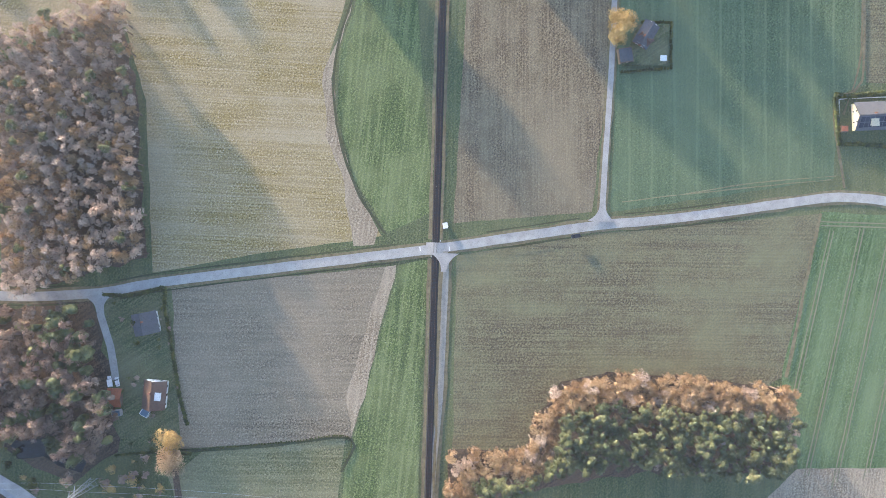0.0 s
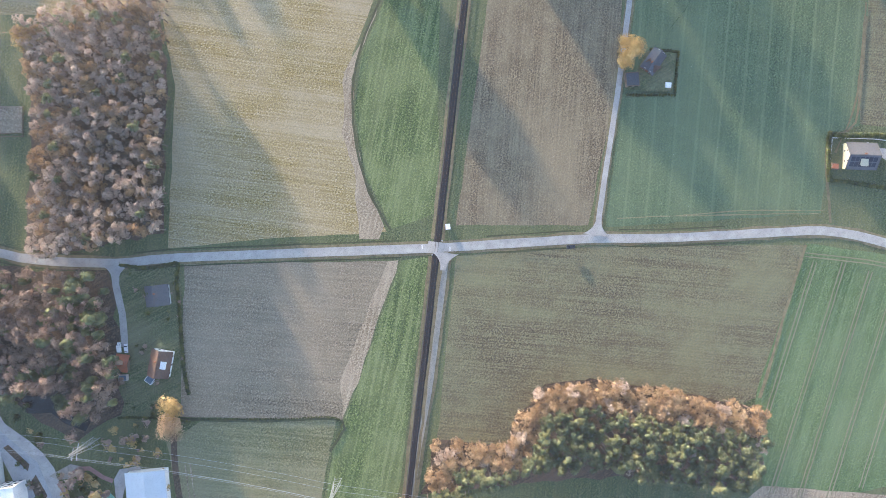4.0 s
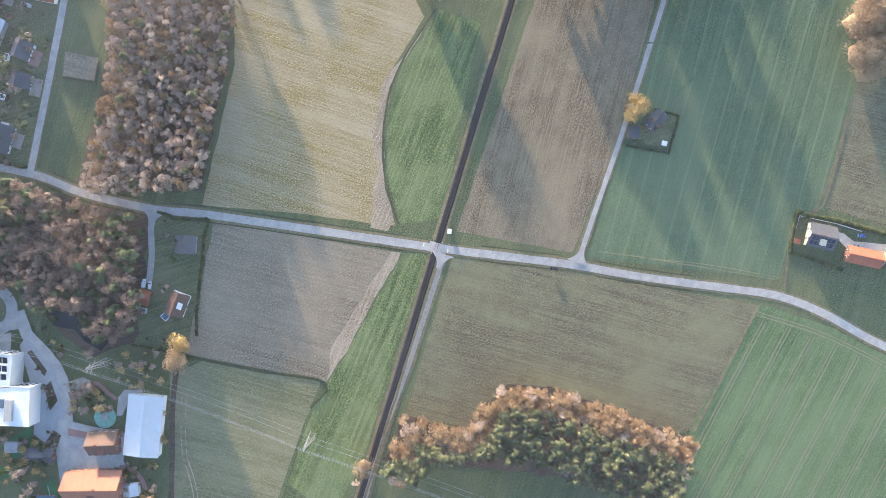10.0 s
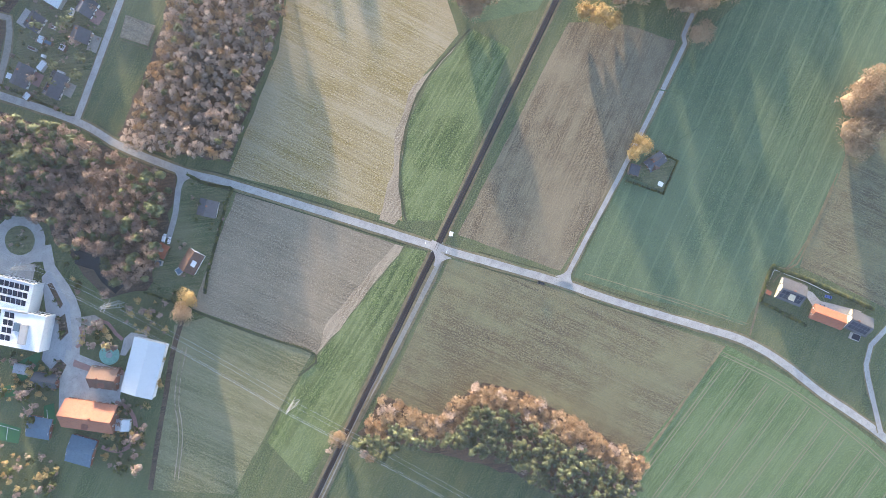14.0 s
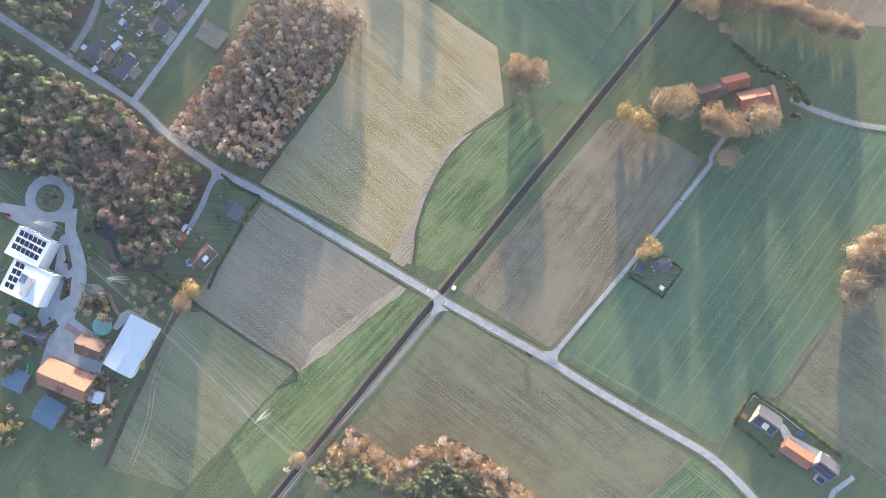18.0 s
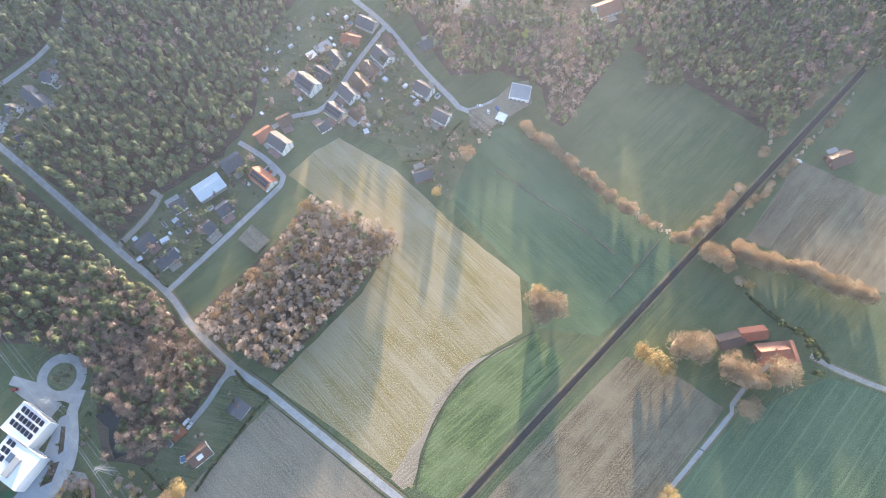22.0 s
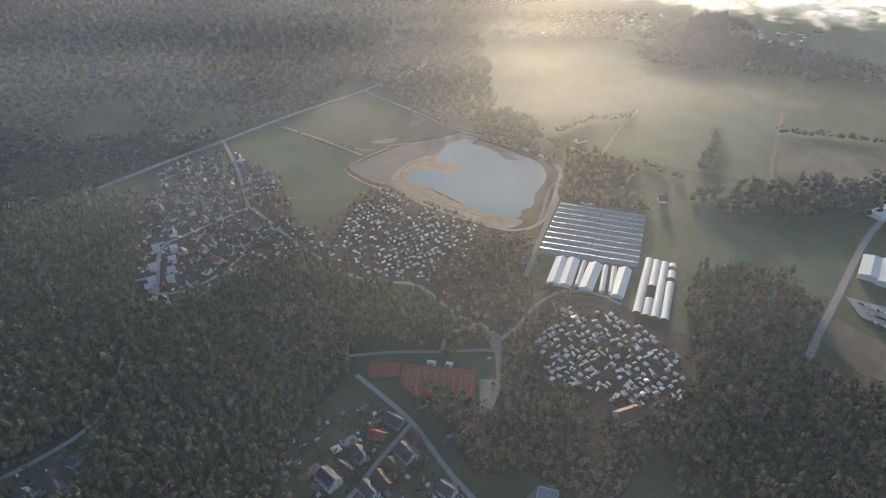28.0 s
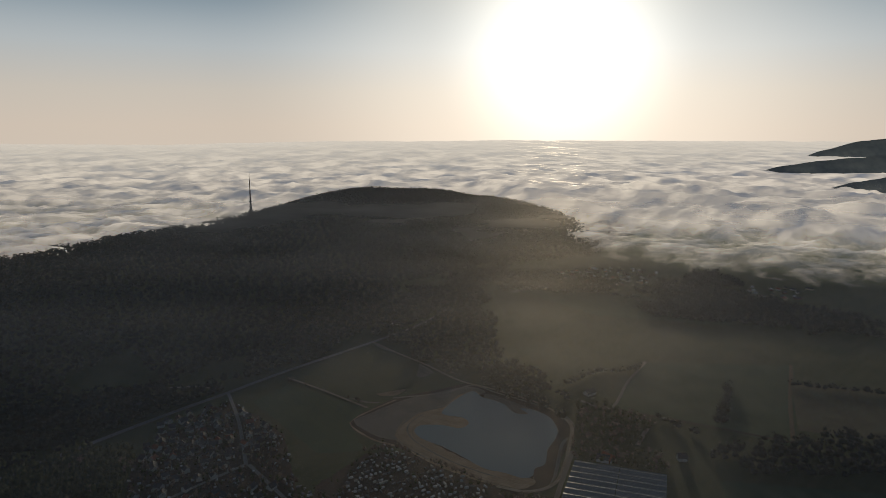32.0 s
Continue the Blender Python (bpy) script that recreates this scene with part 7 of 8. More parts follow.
hedge([(-146.6, 20.1), (-137.4, 11.8), (-116.8, -8.0), (-95.9, -28.8), (-109.0, -37.5)], 0.6, 0.5, "dark ditch hedge between two fields")
hedge([(66.1, 238.0), (91.9, 214.4), (112.9, 194.5), (140.3, 164.3)], 0.8, 0.5, "thin brown ditch growth in the meadow", M_BROWNTWIG)
hedge([(174.3, 171.9), (150.3, 149.2), (128.1, 129.8)], 0.8, 0.5, "thin brown ditch growth in the meadow", M_BROWNTWIG)
hedge([(-2.6, 251.1), (21.0, 254.1), (35.7, 273.4), (45.5, 283.2)], 1.4, 1.4)
hedge([(224.8, 127.2), (240.0, 107.1), (251.7, 98.8), (259.6, 91.0)], 1.4, 1.2)
hedge([(-202.7, 204.0), (-174.9, 173.1), (-168.3, 166.7)], 1.4, 1.6)
hedge([(226.5, 124.2), (241.5, 105.5), (258.0, 92.7), (265.2, 75.5)], 2.4, 2.2)


# ---- shrubs and garden trees, joined ----
def shrubs(name, polys, gap, mats, size, label, keep=1.0):
    for mat in mats:
        V, F, n = [], [], 0
        kinds = [tufts(90 if size < 1.4 else 56, 1.6 * size, 3.2 * size, 0.3, 0.3 * size, 6, 0.6) for _ in range(4)]
        for poly in polys:
            for x, y in spots(poly, gap):
                if random.random() > keep / len(mats) or any(near_line(x, y, r[0], r[1] / 2 + 1.5) for r in ROADS.values()):
                    continue
                v, f = kinds[random.randrange(4)]
                k = random.uniform(0.5, 1.5)
                V.append(v * k + [x, y, 0])
                F.append(f + n)
                n += len(v)
        if V:
            tagged(new(name, tri_mesh(name, np.concatenate(V), np.concatenate(F), mat)), label, "shrubs", kind="stuff")


GARDENS = [[(-201.5, 197.6), (-168.0, 164.7), (-90.1, 236.8), (-106.5, 269.8), (-135.2, 262.2), (-172.3, 232.1)], [(-112.6, 365.4), (-71.0, 400.8), (-31.5, 407.7), (23.0, 336.0), (42.8, 299.8), (36.2, 278.6), (-8.3, 266.7), (-33.8, 279.1), (-68.7, 292.6), (-103.4, 290.2)], [(-8.3, 266.7), (36.2, 278.6), (58.1, 276.8), (30.1, 215.1), (-0.5, 250.9)],
           [(-347.8, 343.2), (-275.5, 372.6), (-248.1, 329.4), (-294.2, 290.5), (-332.4, 293.7)], [(-122.0, 105.3), (-98.6, 85.3), (-142.0, 32.4), (-173.8, 49.1), (-143.2, 77.7)]]
for k, poly in enumerate(GARDENS):
    tagged(part("garden", flat_patch(poly, 0.006 + 0.003 * k, 1.0), M_GARDEN), "garden lawns between the houses", "garden", kind="structure")
shrubs("garden_shrubs", GARDENS[:4], 4.6, (M_HEDGE, M_PINE, M_BROWNTWIG), 0.95, "shrubs and small trees in the gardens", 0.45)
shrubs("garden_trees", GARDENS[:4], 10, (M_BROWNTWIG, M_PINE), 2.0, "taller garden trees between the houses", 0.5)
shrubs("garden_shrubs", GARDENS[4:], 5.5, (M_HEDGE, M_BROWNTWIG), 0.9, "shrubs and small trees in the gardens", 0.3)
COURT = [[(-220.4, 52.3), (-202.3, 42.7), (-204.2, 28.2), (-222.4, 33.9)], [(-210.1, 97.2), (-199.5, 91.7), (-204.9, 59.6), (-214.0, 64.4)], [(-269.3, 54.7), (-237.8, 34.2), (-252.1, 14.5), (-273.4, 18.0), (-291.1, 42.8)], [(-224.9, 0.2), (-197.6, -14.2), (-223.1, -47.6), (-242.9, -41.1)], [(-307.2, 12.5), (-263.8, -22.2), (-278.2, -41.9), (-323.4, -18.0)],
         [(-175.3, 49.9), (-159.5, 39.7), (-169.0, 25.2), (-192.3, 43.3)], [(-172.0, 26.8), (-169.0, 25.2), (-194.6, -15.8), (-197.6, -14.2)], [(-194.4, 50.3), (-169.0, 25.2), (-190.4, 28.7)]]
shrubs("court_trees", [[(-270.0, 31.7), (-254.9, 23.8), (-266.2, 2.5), (-279.7, 13.5)], [(-220.8, -21.4), (-206.4, -27.1), (-221.7, -52.3), (-235.2, -41.2)], [(-230.2, 59.3), (-221.9, 53.1), (-230.5, 42.0), (-234.7, 44.3)], [(-219.7, 50.0), (-200.1, 39.6), (-201.2, 26.6), (-212.0, 24.5), (-226.3, 34.0)]], 8.0, (M_OCHRE, M_BROWNTWIG, M_HEDGE), 2.0, "round garden trees between the buildings", 0.75)
shrubs("bed_shrubs", BEDS + [[(-236.0, 106.0), (-225.0, 105.0), (-225.0, 116.0), (-236.0, 116.0)]], 2.6, (M_BROWNTWIG, M_HEDGE), 0.7, "low brown shrubs in the planted beds", 0.85)
shrubs("court_shrubs", COURT, 5.0, (M_HEDGE, M_OCHRE, M_BROWNTWIG), 1.3, "shrubs and young trees round the courts", 0.85)
CAMPS = [[(105.9, 477.8), (149.2, 545.9), (203.2, 529.6), (259.0, 467.2), (234.9, 391.1), (197.8, 379.6), (146.2, 400.9), (111.4, 425.4)], [(-99.5, 743.7), (-55.6, 820.8), (3.3, 779.4), (90.8, 704.7), (60.9, 600.1), (-2.3, 576.1), (-63.2, 587.4), (-160.3, 642.4), (-186.0, 742.5), (-134.4, 706.5)]]
EST = [[(-372.1, 780.1), (-302.9, 960.6), (-194.0, 842.2), (-136.3, 659.9), (-189.1, 592.0), (-221.2, 572.1), (-263.7, 553.7), (-306.5, 575.0)]]
shrubs("camp_shrubs", CAMPS, 9, (M_HEDGE, M_BROWNTWIG), 1.5, "shrubs and trees between the caravans", 0.55)
shrubs("estate_shrubs", EST, 7.5, (M_HEDGE, M_BROWNTWIG), 1.7, "gardens of the estate", 0.6)
for poly in EST:
    tagged(part("garden", flat_patch(poly, 0.008, 2.0), M_LITTER), "dark garden ground of the estate", "garden", kind="structure")
MISC = [[(-2.4, 573.1), (76.4, 488.3), (49.1, 465.1), (16.0, 459.3), (-10.2, 494.3)], [(91.5, 592.7), (144.0, 568.3), (85.9, 496.4)], [(82.0, 686.1), (136.2, 682.5), (146.8, 622.0), (91.5, 592.7)], [(198.1, 795.5), (314.5, 783.6), (302.8, 721.1), (193.3, 770.8)], [(232.8, 928.0), (280.0, 937.5), (330.7, 864.0), (293.3, 792.7), (206.0, 795.3)]]
MISC.append([(2.3, 607.8), (75.5, 665.9), (130.8, 664.2), (124.8, 581.7), (85.8, 496.0), (76.4, 487.7), (34.3, 538.8)])
shrubs("mixed_shrubs", MISC, 7, (M_HEDGE, M_BROWNTWIG, M_PINE), 2.3, "mixed trees and shrubs by the camp road", 0.8)
shrubs("lake_shrubs", [[(q[0] + dx, q[1] + dy) for q, dx, dy in ((l[0], -3, 3), (l[1], -3, 3), (l[-1], 3, 3), (l[-1], 3, -3), (l[1], 3, -3), (l[0], -3, -3))] for l in rows_of_bushes], 4, (M_BROWNTWIG,), 1.6, "row of bushes by the lake", 0.9)


CLUTTER = [p for poly, gap in ((GARDENS[0], 11), (GARDENS[1], 12), (GARDENS[3], 14)) for p in spots(poly, gap) if random.random() < 0.4 and not any(near_line(*p, r[0], r[1] / 2 + 4) for r in ROADS.values())]
for x, y in CLUTTER:
    a, l = 0.75 + random.choice((0, 1.57)), random.uniform(2.0, 5.0)
    flat_block((x, y), (x + l * math.cos(a), y + l * math.sin(a)), random.uniform(1.8, 3.5), random.uniform(1.8, 2.6), random.choice((M_METAL, M_WHITEROOF, M_FLATROOF, M_BLUEROOF, M_BROWNROOF)), random.choice((M_TIMBER, M_WHITE, M_GREYWALL)), "small garden shed or carport by a house", "shed", 0, "shed", 0.08)

# ---- vehicles ----
def rounded_box(x0, x1, y0, y1, z0, z1, r):
    bm = bmesh.new()
    bmesh.ops.create_cube(bm, size=1)
    for v in bm.verts:
        v.co = ((x0 + x1) / 2 + v.co.x * (x1 - x0), (y0 + y1) / 2 + v.co.y * (y1 - y0), (z0 + z1) / 2 + v.co.z * (z1 - z0))
    bmesh.ops.bevel(bm, geom=bm.edges[:], offset=r, segments=2, affect="EDGES")
    bm.verts.index_update()
    out = [v.co[:] for v in bm.verts], [tuple(v.index for v in f.verts) for f in bm.faces]
    bm.free()
    return out


M_TYRE = plain("tyre_rubber", (0.03, 0.03, 0.03), 0.9)
CAR_PAINT = {"white": plain("white_car_paint", (0.75, 0.75, 0.75), 0.3, 0, 0.05), "grey": plain("grey_car_paint", (0.25, 0.26, 0.28), 0.3, 0.4, 0.05), "dark": plain("dark_car_paint", (0.03, 0.035, 0.045), 0.3, 0.2, 0.05),
             "red": plain("red_car_paint", (0.35, 0.03, 0.03), 0.3, 0, 0.05), "blue": plain("blue_car_paint", (0.05, 0.10, 0.30), 0.3, 0, 0.05)}
CARS = {}


def car(colour, x, y, turn, tall=False, group=""):
    key = (colour, tall)
    place = pose(x, y, LAYER[0] + 0.12, 0, 0, math.degrees(turn))
    if key in CARS:
        ob = copy_thing(CARS[key], place)
        if group:
            ob["group"] = group
        return ob
    h = new("van" if tall else "car")
    h.matrix_basis = place
    L, top = (2.6, 2.3) if tall else (2.2, 1.45)
    part("body", rounded_box(-L, L, -0.9, 0.9, 0.3, 0.95, 0.16), CAR_PAINT[colour], h)
    part("roof", rounded_box(-L * 0.85 if tall else -L * 0.6, L * 0.55 if tall else L * 0.35, -0.78, 0.78, 0.95, top, 0.14), CAR_PAINT[colour], h)
    part("windscreen", rounded_box(L * 0.33, L * 0.56, -0.7, 0.7, 0.95, top - 0.12, 0.05), M_GLASS, h, "dark glass windscreen")
    part("rear_window", rounded_box(-L * 0.88 if tall else -L * 0.7, -L * 0.55, -0.7, 0.7, 0.97, top - 0.15, 0.05), M_GLASS, h, "dark glass rear window")
    for wx in (-L * 0.62, L * 0.62):
        for wy in (-0.85, 0.85):
            part("wheel", rod((wx, wy - 0.1, 0.32), (wx, wy + 0.1, 0.32), 0.32, 10), M_TYRE, h)
    tagged(h, colour + (" panel van parked by the house" if tall else " car with dark windows on asphalt"), "van" if tall else "car", group)
    CARS[key] = h
    return h


MAIN_TURN = math.atan2(53, -63)
car("dark", *(49.8, -47.9), MAIN_TURN)
car("white", *(-149.1, 74.6), 0.9, True)
car("white", *(-147.0, 71.9), 0.9)
car("white", *(194.4, -115.2), -0.7)
car("grey", *(202.5, -133.9), -0.7)
car("blue", *(208.4, -130.7), -0.7)
car("red", *(-258.2, 104.5), 0.1)
car("blue", *(-102.0, 252.1), 0.8)
car("red", *(-99.8, 249.5), 0.8)
car("white", *(-38.1, 353.2), 0.9, True)
car("white", *(292.1, 225.4), -0.5, True)
for p in [(-48.4, 349.7), (-32.2, 365.1), (-23.5, 336.9), (-3.4, 369.1), (-55.9, 339.5), (-40.0, 309.4), (-23.2, 345.9), (9.5, 308.1), (28.9, 295.4), (60.4, 295.6), (66.4, 289.6), (73.5, 291.7), (9.9, 531.7), (19.1, 515.6), (28.0, 509.0), (35.7, 500.1), (65.2, 458.0), (65.8, 424.5), (76.4, 427.3), (81.1, 423.3), (55.9, 404.2), (53.7, 397.5)]:
    car(random.choice(("white", "grey", "dark", "white", "blue")), *p, random.uniform(0, 3))
PARK0, PARKU, PARKV = Vector((*(468.8, 534.2), 0)), Vector((*(491.8, 510.0), 0)) - Vector((*(468.8, 534.2), 0)), Vector((*(462.7, 495.9), 0)) - Vector((*(468.8, 534.2), 0))
for i in range(12):
    for j in range(3):
        p = PARK0 + PARKU * (i / 11) + PARKV * (0.12 + j * 0.4)
        if random.random() < 0.85:
            car(random.choice(("white", "white", "grey", "dark")), p.x, p.y, math.atan2(PARKV.y, PARKV.x) + random.uniform(-0.05, 0.05), False, "cars in the car park")

# ---- caravans ----
for k, poly in enumerate(([(-132.1, 653.6), (-129.4, 712.9), (-77.0, 787.2), (-30.7, 794.0), (86.3, 706.2), (132.8, 677.3), (128.0, 581.6), (83.0, 496.1), (34.3, 538.8), (-4.2, 585.9), (-64.6, 598.8)], [(74.5, 471.2), (108.2, 513.0), (158.1, 557.5), (214.5, 537.7), (272.5, 481.0), (224.9, 367.5), (186.1, 351.0), (125.5, 396.3), (94.0, 417.8)])):
    tagged(part("camp_ground", flat_patch(poly, 0.0035 + 0.001 * k, 3), M_LITTER), "dark trodden ground of the caravan park", "ground", kind="structure")
CARAVANS = []
for k, (paint, roof) in enumerate(((M_WHITE, M_WHITEROOF), (M_WHITE, M_WHITEROOF), (M_CREAM, M_METAL), (M_GREYWALL, M_FLATROOF))):
    c = new("caravan")
    c.matrix_basis = pose(*(159.8, 465.6), 0)
    L, W = (3.4, 1.25) if k < 3 else (4.4, 1.6)
    part("body", rounded_box(-L, L, -W, W, 0.45, 2.3, 0.25), paint, c)
    part("roof", rounded_box(-L + 0.1, L - 0.1, -W + 0.1, W - 0.1, 2.26, 2.55, 0.1), roof, c)
    part("window", box(-L * 0.5, L * 0.4, -W - 0.02, -W + 0.03, 1.2, 1.8), M_GLASS, c)
    part("wheel", rod((0, -W + 0.1, 0.35), (0, W - 0.1, 0.35), 0.35, 8), M_TYRE, c)
    if k in (1, 2, 3):
        v = [(-L * 0.8, W + 0.02, 0), (L * 0.8, W + 0.02, 0), (L * 0.8, W + 2.6, 0), (-L * 0.8, W + 2.6, 0), (-L * 0.8, W + 0.02, 2.35), (L * 0.8, W + 0.02, 2.35), (L * 0.8, W + 2.6, 1.95), (-L * 0.8, W + 2.6, 1.95)]
        part("awning", (v, [(4, 5, 6, 7), (0, 1, 5, 4), (1, 2, 6, 5), (2, 3, 7, 6), (3, 0, 4, 7)]), (M_GREYWALL, M_METAL, M_CREAM, M_WHITEROOF)[k], c, "pale fabric awning")
    tagged(c, ("plain white touring caravan on grass", "white caravan with a grey awning", "cream caravan with a metal-roofed awning", "long grey mobile home with a white awning")[k], "caravan", "caravans of the park")
    CARAVANS.append(c)
CAMP_TURN = 0.55
def pitches(poly, turn, along):
    """Pitches in double rows with lanes between."""
    cx, cy = sum(p[0] for p in poly) / len(poly), sum(p[1] for p in poly) / len(poly)
    out, v, k = [], -130.0, 0
    while v < 130:
        u = -150.0 + random.uniform(0, along)
        while u < 150:
            x, y = cx + u * math.cos(turn) - v * math.sin(turn), cy + u * math.sin(turn) + v * math.cos(turn)
            if inside(x, y, poly):
                out.append((x + random.uniform(-0.8, 0.8), y + random.uniform(-0.8, 0.8)))
            u += along * random.uniform(0.8, 1.35)
        v += 6.6 if k % 2 else 9.4
        k += 1
    return out


count, PARK_V, PARK_F = 0, [], []
for poly, gap in (([(113.3, 481.5), (150.8, 538.0), (201.6, 523.1), (252.9, 465.9), (231.9, 398.5), (201.3, 392.0), (147.3, 405.9), (115.7, 428.9)], 7.4), ([(-92.2, 736.5), (-55.3, 808.5), (2.8, 760.7), (80.1, 701.5), (55.1, 605.9), (-2.1, 583.3), (-63.7, 603.1), (-102.8, 685.7)], 7.2), ([(-178.2, 735.3), (-141.2, 706.9), (-102.0, 673.5), (-69.6, 598.2), (-115.7, 639.4)], 7.5)):
    for x, y in pitches(poly, CAMP_TURN, gap):
        if random.random() < (0.3 if gap == 7.4 else 0.36) or any(near_line(x, y, ROADS[r][0], 6) for r in ("camp_road", "camp_loop")):
            continue
        src = random.choice(CARAVANS)
        m = pose(x, y, 0, 0, 0, math.degrees(CAMP_TURN + random.choice((0, 0, math.pi / 2, math.pi / 2, math.pi)) + random.uniform(-0.4, 0.4))) @ Matrix.Scale(random.uniform(0.8, 1.02) if gap == 7.4 else random.uniform(0.66, 0.9), 4)
        if count < 4:
            CARAVANS[count].matrix_basis = m
        elif count < 240:
            copy_thing(src, m)
        else:
            l, w_, g = random.uniform(1.7, 3.1), random.uniform(0.9, 1.4), m.to_euler().z
            bx, bf_ = rounded_box(-l, l, -w_, w_, 0.4, random.uniform(2.2, 2.8), 0.25)
            k0 = len(PARK_V)
            PARK_V += [(x + vx * math.cos(g) - vy * math.sin(g), y + vx * math.sin(g) + vy * math.cos(g), vz) for vx, vy, vz in bx]
            PARK_F += [tuple(i + k0 for i in fc) for fc in bf_]
        count += 1
YARD_V, YARD_F = [], []
for x, y in spots(EST[0], 8.0):
    if random.random() < 0.72 or near_line(x, y, ROADS["vill_c"][0], 4):
        continue
    l, w_, g = random.uniform(0.8, 2.4), random.uniform(0.7, 1.5), random.uniform(0, 3.1)
    bx, bf_ = rounded_box(-l, l, -w_, w_, 0.0, random.uniform(1.2, 2.4), 0.1)
    k0 = len(YARD_V)
    YARD_V += [(x + vx * math.cos(g) - vy * math.sin(g), y + vx * math.sin(g) + vy * math.cos(g), vz) for vx, vy, vz in bx]
    YARD_F += [tuple(i + k0 for i in fc) for fc in bf_]
if PARK_V:
    m_park, tp_, bp_ = material("caravan_paints", 0.5)
    gp = add(tp_, "NewGeometry")
    tp_.links.new(ramp(tp_, gp.outputs["Random Per Island"], (0, (0.10, 0.10, 0.11)), (0.25, (0.3, 0.3, 0.3)), (0.4, (0.62, 0.60, 0.55)), (0.6, (0.8, 0.8, 0.8)), (1, (0.85, 0.86, 0.88))), bp_.inputs["Base Color"])
    tagged(new("parked_caravans", mesh_of("parked_caravans", PARK_V, PARK_F, m_park)), "crowded white and grey caravans beside the lake", "caravans", kind="stuff")
    tagged(new("yard_clutter", mesh_of("yard_clutter", YARD_V, YARD_F, m_park)), "sheds, cars and clutter in the estate gardens", "clutter", kind="stuff")

# ---- level crossing ----
hut = thing("signal_cabin", *(12.1, 3.0), 0.9)
tagged(hut, "white relay cabin beside the level crossing", "cabin")
part("body", box(-1.2, 1.2, -1.0, 1.0, 0, 2.4), M_WHITE, hut)
part("roof", box(-1.4, 1.4, -1.2, 1.2, 2.4, 2.6), M_WHITEROOF, hut)
part("door", box(-0.45, 0.45, -1.06, -0.98, 0, 2.0), M_GREYWALL, hut)
for p, s in (((5.1, 0.0), 1), ((-3.6, -1.7), -1)):
    g = thing("crossing_barrier", *p, MAIN_TURN + math.pi / 2)
    tagged(g, "raised red and white level crossing barrier", "barrier", "crossing barriers")
    part("pillar", box(-0.3, 0.3, -0.3, 0.3, 0, 1.2), M_GREYWALL, g)
    part("boom", rod((0, 0, 1.1), (0.6 * s, 0, 6.5), 0.07, 5), M_WHITE, g)
    part("signal", merged(rod((0.7, 0, 0), (0.7, 0, 2.6), 0.06, 5), box(0.5, 0.9, -0.1, 0.1, 2.2, 2.9)), M_TYRE, g)
cross_road = Vector((math.cos(MAIN_TURN), math.sin(MAIN_TURN), 0))
for d, side in ((7.0, 1), (-7.0, -1)):
    c = Vector((*(0.5, -0.7), 0)) - cross_road * d
    n = Vector((-cross_road.y, cross_road.x, 0)) * side
    q = [c, c + n * 2.1, c + n * 2.1 + cross_road * 0.5, c + cross_road * 0.5]
    tagged(part("stop_line", ([(p.x, p.y, LAYER[0] + 0.14) for p in q], [(0, 1, 2, 3)]), M_LINE), "white stop line before the crossing", "road marking", kind="structure")
deck = thing("crossing_deck", 0, 0)
tagged(deck, "asphalt level crossing deck between the rails", "crossing", kind="structure")
for a, b in ((-4.5, -0.80), (-0.64, 0.64), (0.80, 4.5)):
    v = []
    for t_, o in ((-3.0, a), (3.0, a), (3.0, b), (-3.0, b)):
        p = Vector((*(0.5, -0.7), 0)) + RD * t_ + RN * o
        v += [(p.x, p.y, 0.66 if abs(o) < 1 else 0.28)]
    part("slab", (v, [(0, 1, 2, 3)] if b > a else [(3, 2, 1, 0)]), M_ASPHALT, deck)


# ---- power line ----
def pylon(x, y, h, turn):
    p = thing("power_pylon", x, y, turn)
    tagged(p, "pale galvanised lattice pylon carrying power lines", "pylon", "power pylons")
    w0, w1 = 1.7, 0.45
    for sx in (-1, 1):
        for sy in (-1, 1):
            part("leg", rod((sx * w0, sy * w0, 0), (sx * w1, sy * w1, h), 0.14, 4), M_GALV, p)
    n = 8
    for k in range(n):
        z0, z1 = h * k / n, h * (k + 1) / n
        a, b = w0 + (w1 - w0) * k / n, w0 + (w1 - w0) * (k + 1) / n
        for sx, sy, ex, ey in ((-1, -1, 1, -1), (1, -1, 1, 1), (1, 1, -1, 1), (-1, 1, -1, -1)):
            part("brace", rod((sx * a, sy * a, z0), (ex * b, ey * b, z1), 0.07, 3), M_GALV, p)
    for z, arm in ((h * 0.72, 4.2), (h * 0.9, 3.0)):
        for s in (-1, 1):
            part("arm", merged(rod((0, 0.3, z), (0, s * arm, z), 0.12, 4), rod((0, 0, z + 1.2), (0, s * arm, z), 0.09, 4)), M_GALV, p)
            part("insulator", rod((0, s * arm, z), (0, s * arm, z - 1.2), 0.12, 5), M_BRICK, p)
    part("tip", rod((0, 0, h), (0, 0, h + 1.8), 0.12, 4), M_GALV, p)


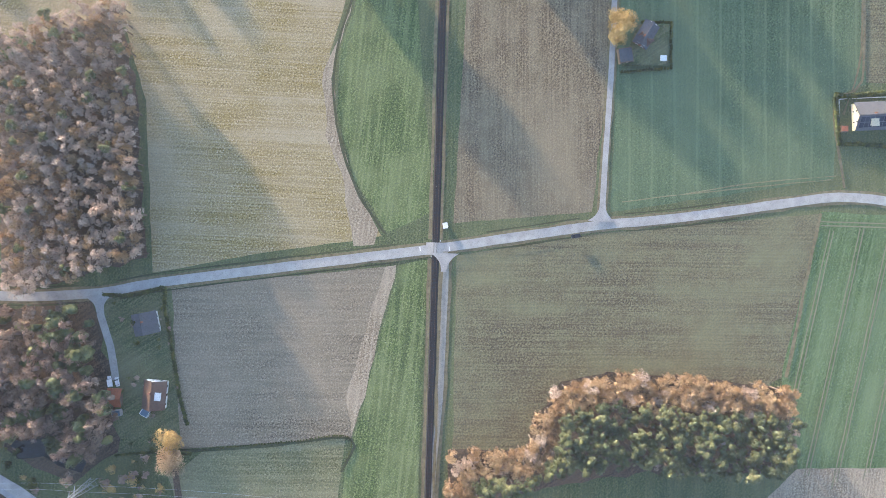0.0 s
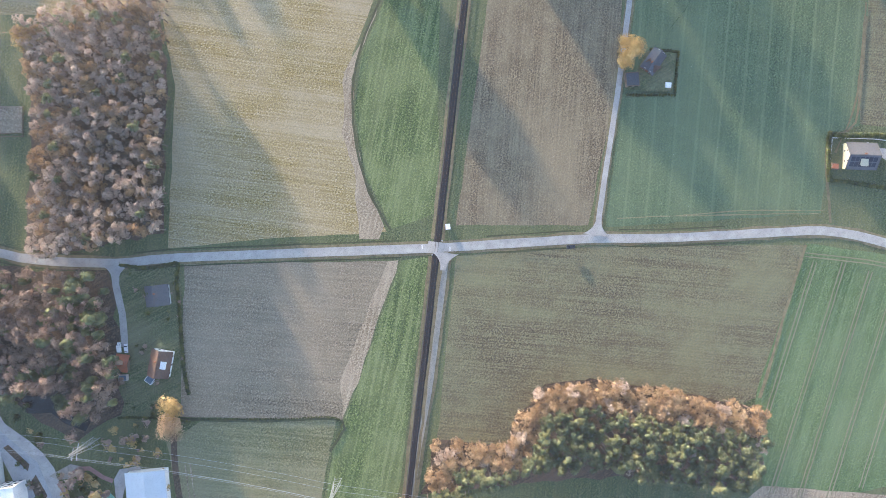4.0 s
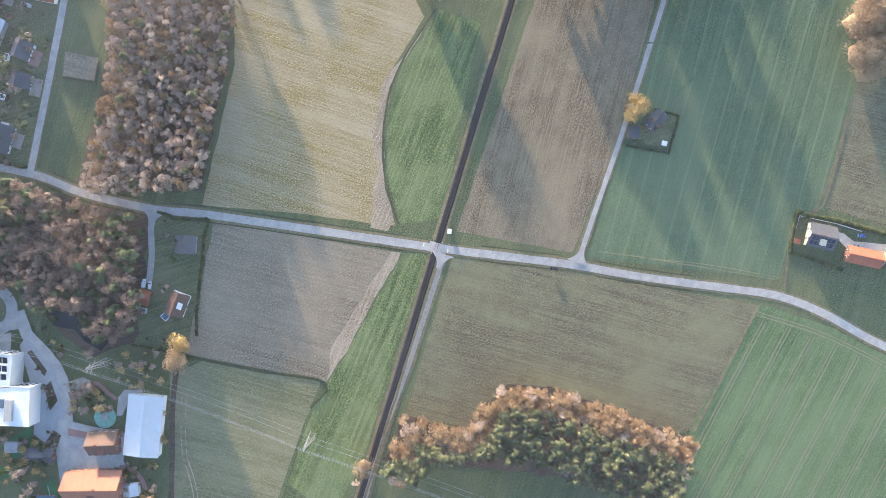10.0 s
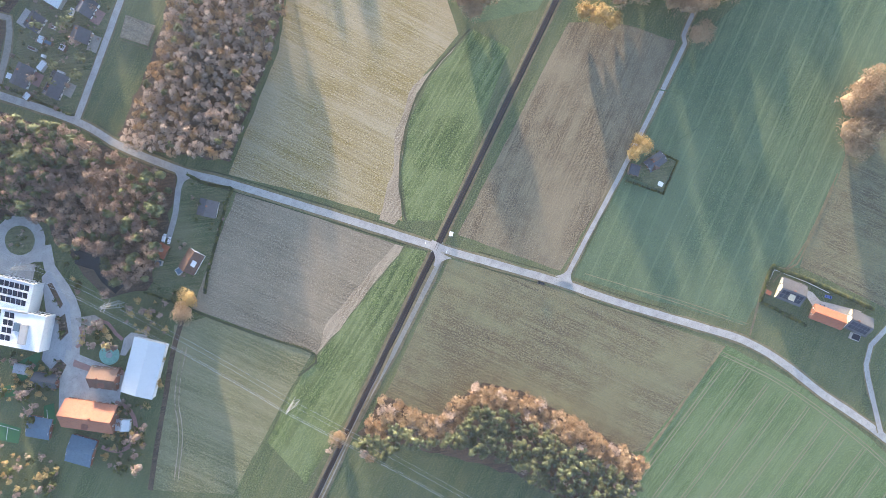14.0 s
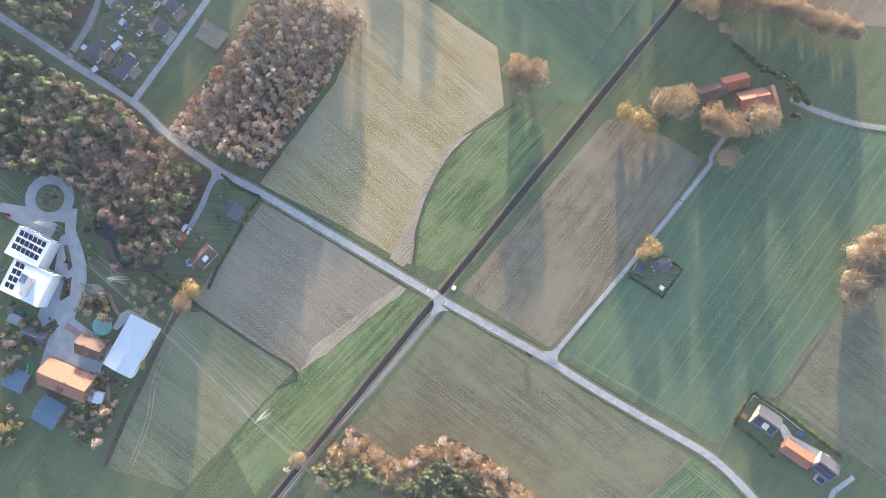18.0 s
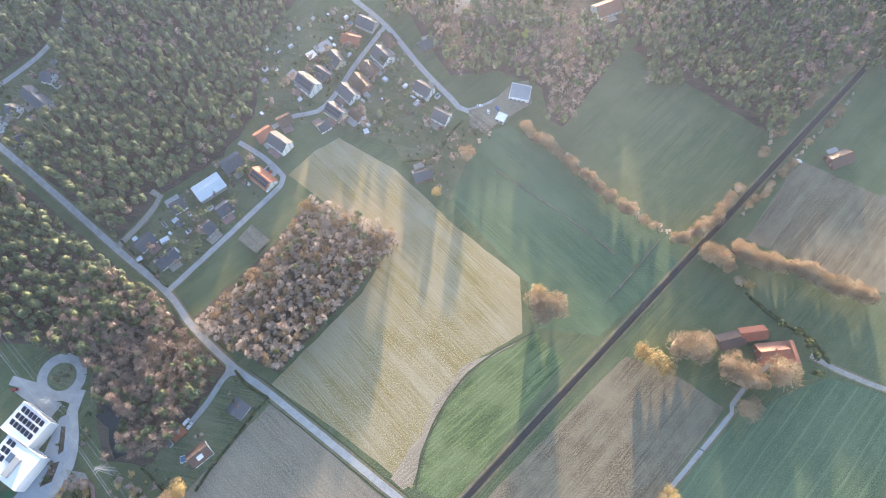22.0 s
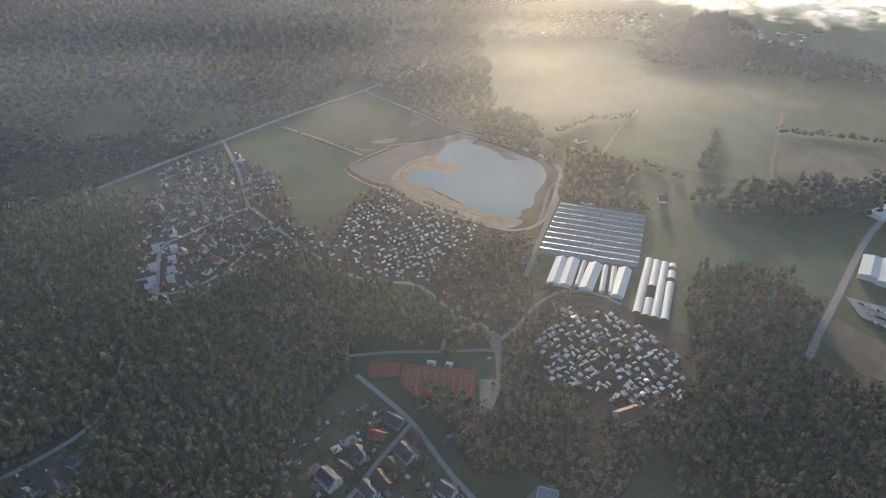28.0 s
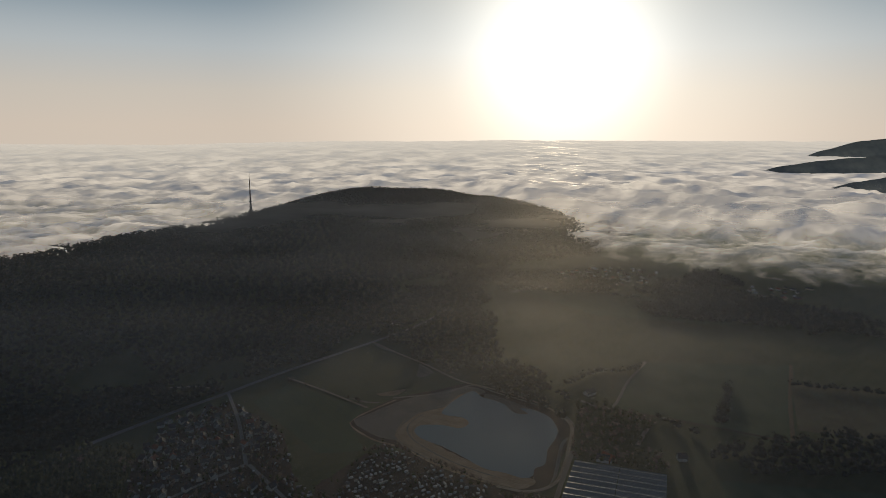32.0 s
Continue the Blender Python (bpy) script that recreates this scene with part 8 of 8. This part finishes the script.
MASTS = [(-118.5, -50.9), (-191.3, 49.3), (-228.8, 91.4)]
md = [Vector((*p, 0)) for p in MASTS]
md = [md[0] + (md[0] - md[1]).normalized() * 190, *md, md[2] + (md[2] - md[1]).normalized() * 160]
for k, q in enumerate(md):
    d = md[min(k + 1, 4)] - md[max(k - 1, 0)]
    pylon(q.x, q.y, 24, math.atan2(d.y, d.x))
for k in range(4):
    a, b = md[k], md[k + 1]
    d = (b - a).normalized()
    nrm = Vector((-d.y, d.x, 0))
    for o, z in ((-4.2, 16), (4.2, 16), (-3.0, 20.4), (3.0, 20.4), (0, 25.6)):
        pts = []
        for i in range(13):
            s = i / 12
            p = a + (b - a) * s + nrm * o
            pts.append(Vector((p.x, p.y, z - 4.0 * s * (1 - s) * 4)))
        tagged(part("power_line", merged(*[rod(p, q, 0.05, 3) for p, q in zip(pts, pts[1:])]), M_GALV), "sagging power line between pylons", "cable", "power lines")

# ---- transmission tower on the hill ----
TX, TY = -587.0, 2196.0
tower = thing("transmission_tower", TX, TY, 0, hill(TX, TY) + 10)
tagged(tower, "tall dark television tower with round platforms on the ridge", "tower")
M_CONC = plain("dark_concrete", (0.16, 0.16, 0.165), 0.85, 0, 0.2, 0.1)
M_MAST = plain("mast_paint", (0.22, 0.09, 0.08), 0.6, 0, 0.2, 0.1)
part("shaft", spun([(5.4, -14), (4.8, 0), (3.9, 22), (3.4, 40), (3.1, 60), (2.9, 68)], 16), M_CONC, tower)
for z, r in ((24, 13), (30, 11.5), (36, 8)):
    part("platform", spun([(r * 0.5, z - 2), (r, z), (r, z + 2.2), (r * 0.9, z + 2.4)], 20), M_CONC, tower)
for z, r in ((50, 5), (66, 4.6), (72, 4.0)):
    part("gallery", spun([(r * 0.6, z - 0.6), (r, z), (r, z + 1.0)], 14), M_CONC, tower)
part("mast", spun([(2.4, 68), (2.2, 104), (1.5, 105), (1.4, 140), (0.7, 141), (0.5, 166)], 8), M_MAST, tower)
for a in range(4):
    part("antenna", rod((4.5 * math.cos(a * 1.57), 4.5 * math.sin(a * 1.57), 50), (4.5 * math.cos(a * 1.57), 4.5 * math.sin(a * 1.57), 56), 0.4, 5), M_GALV, tower)
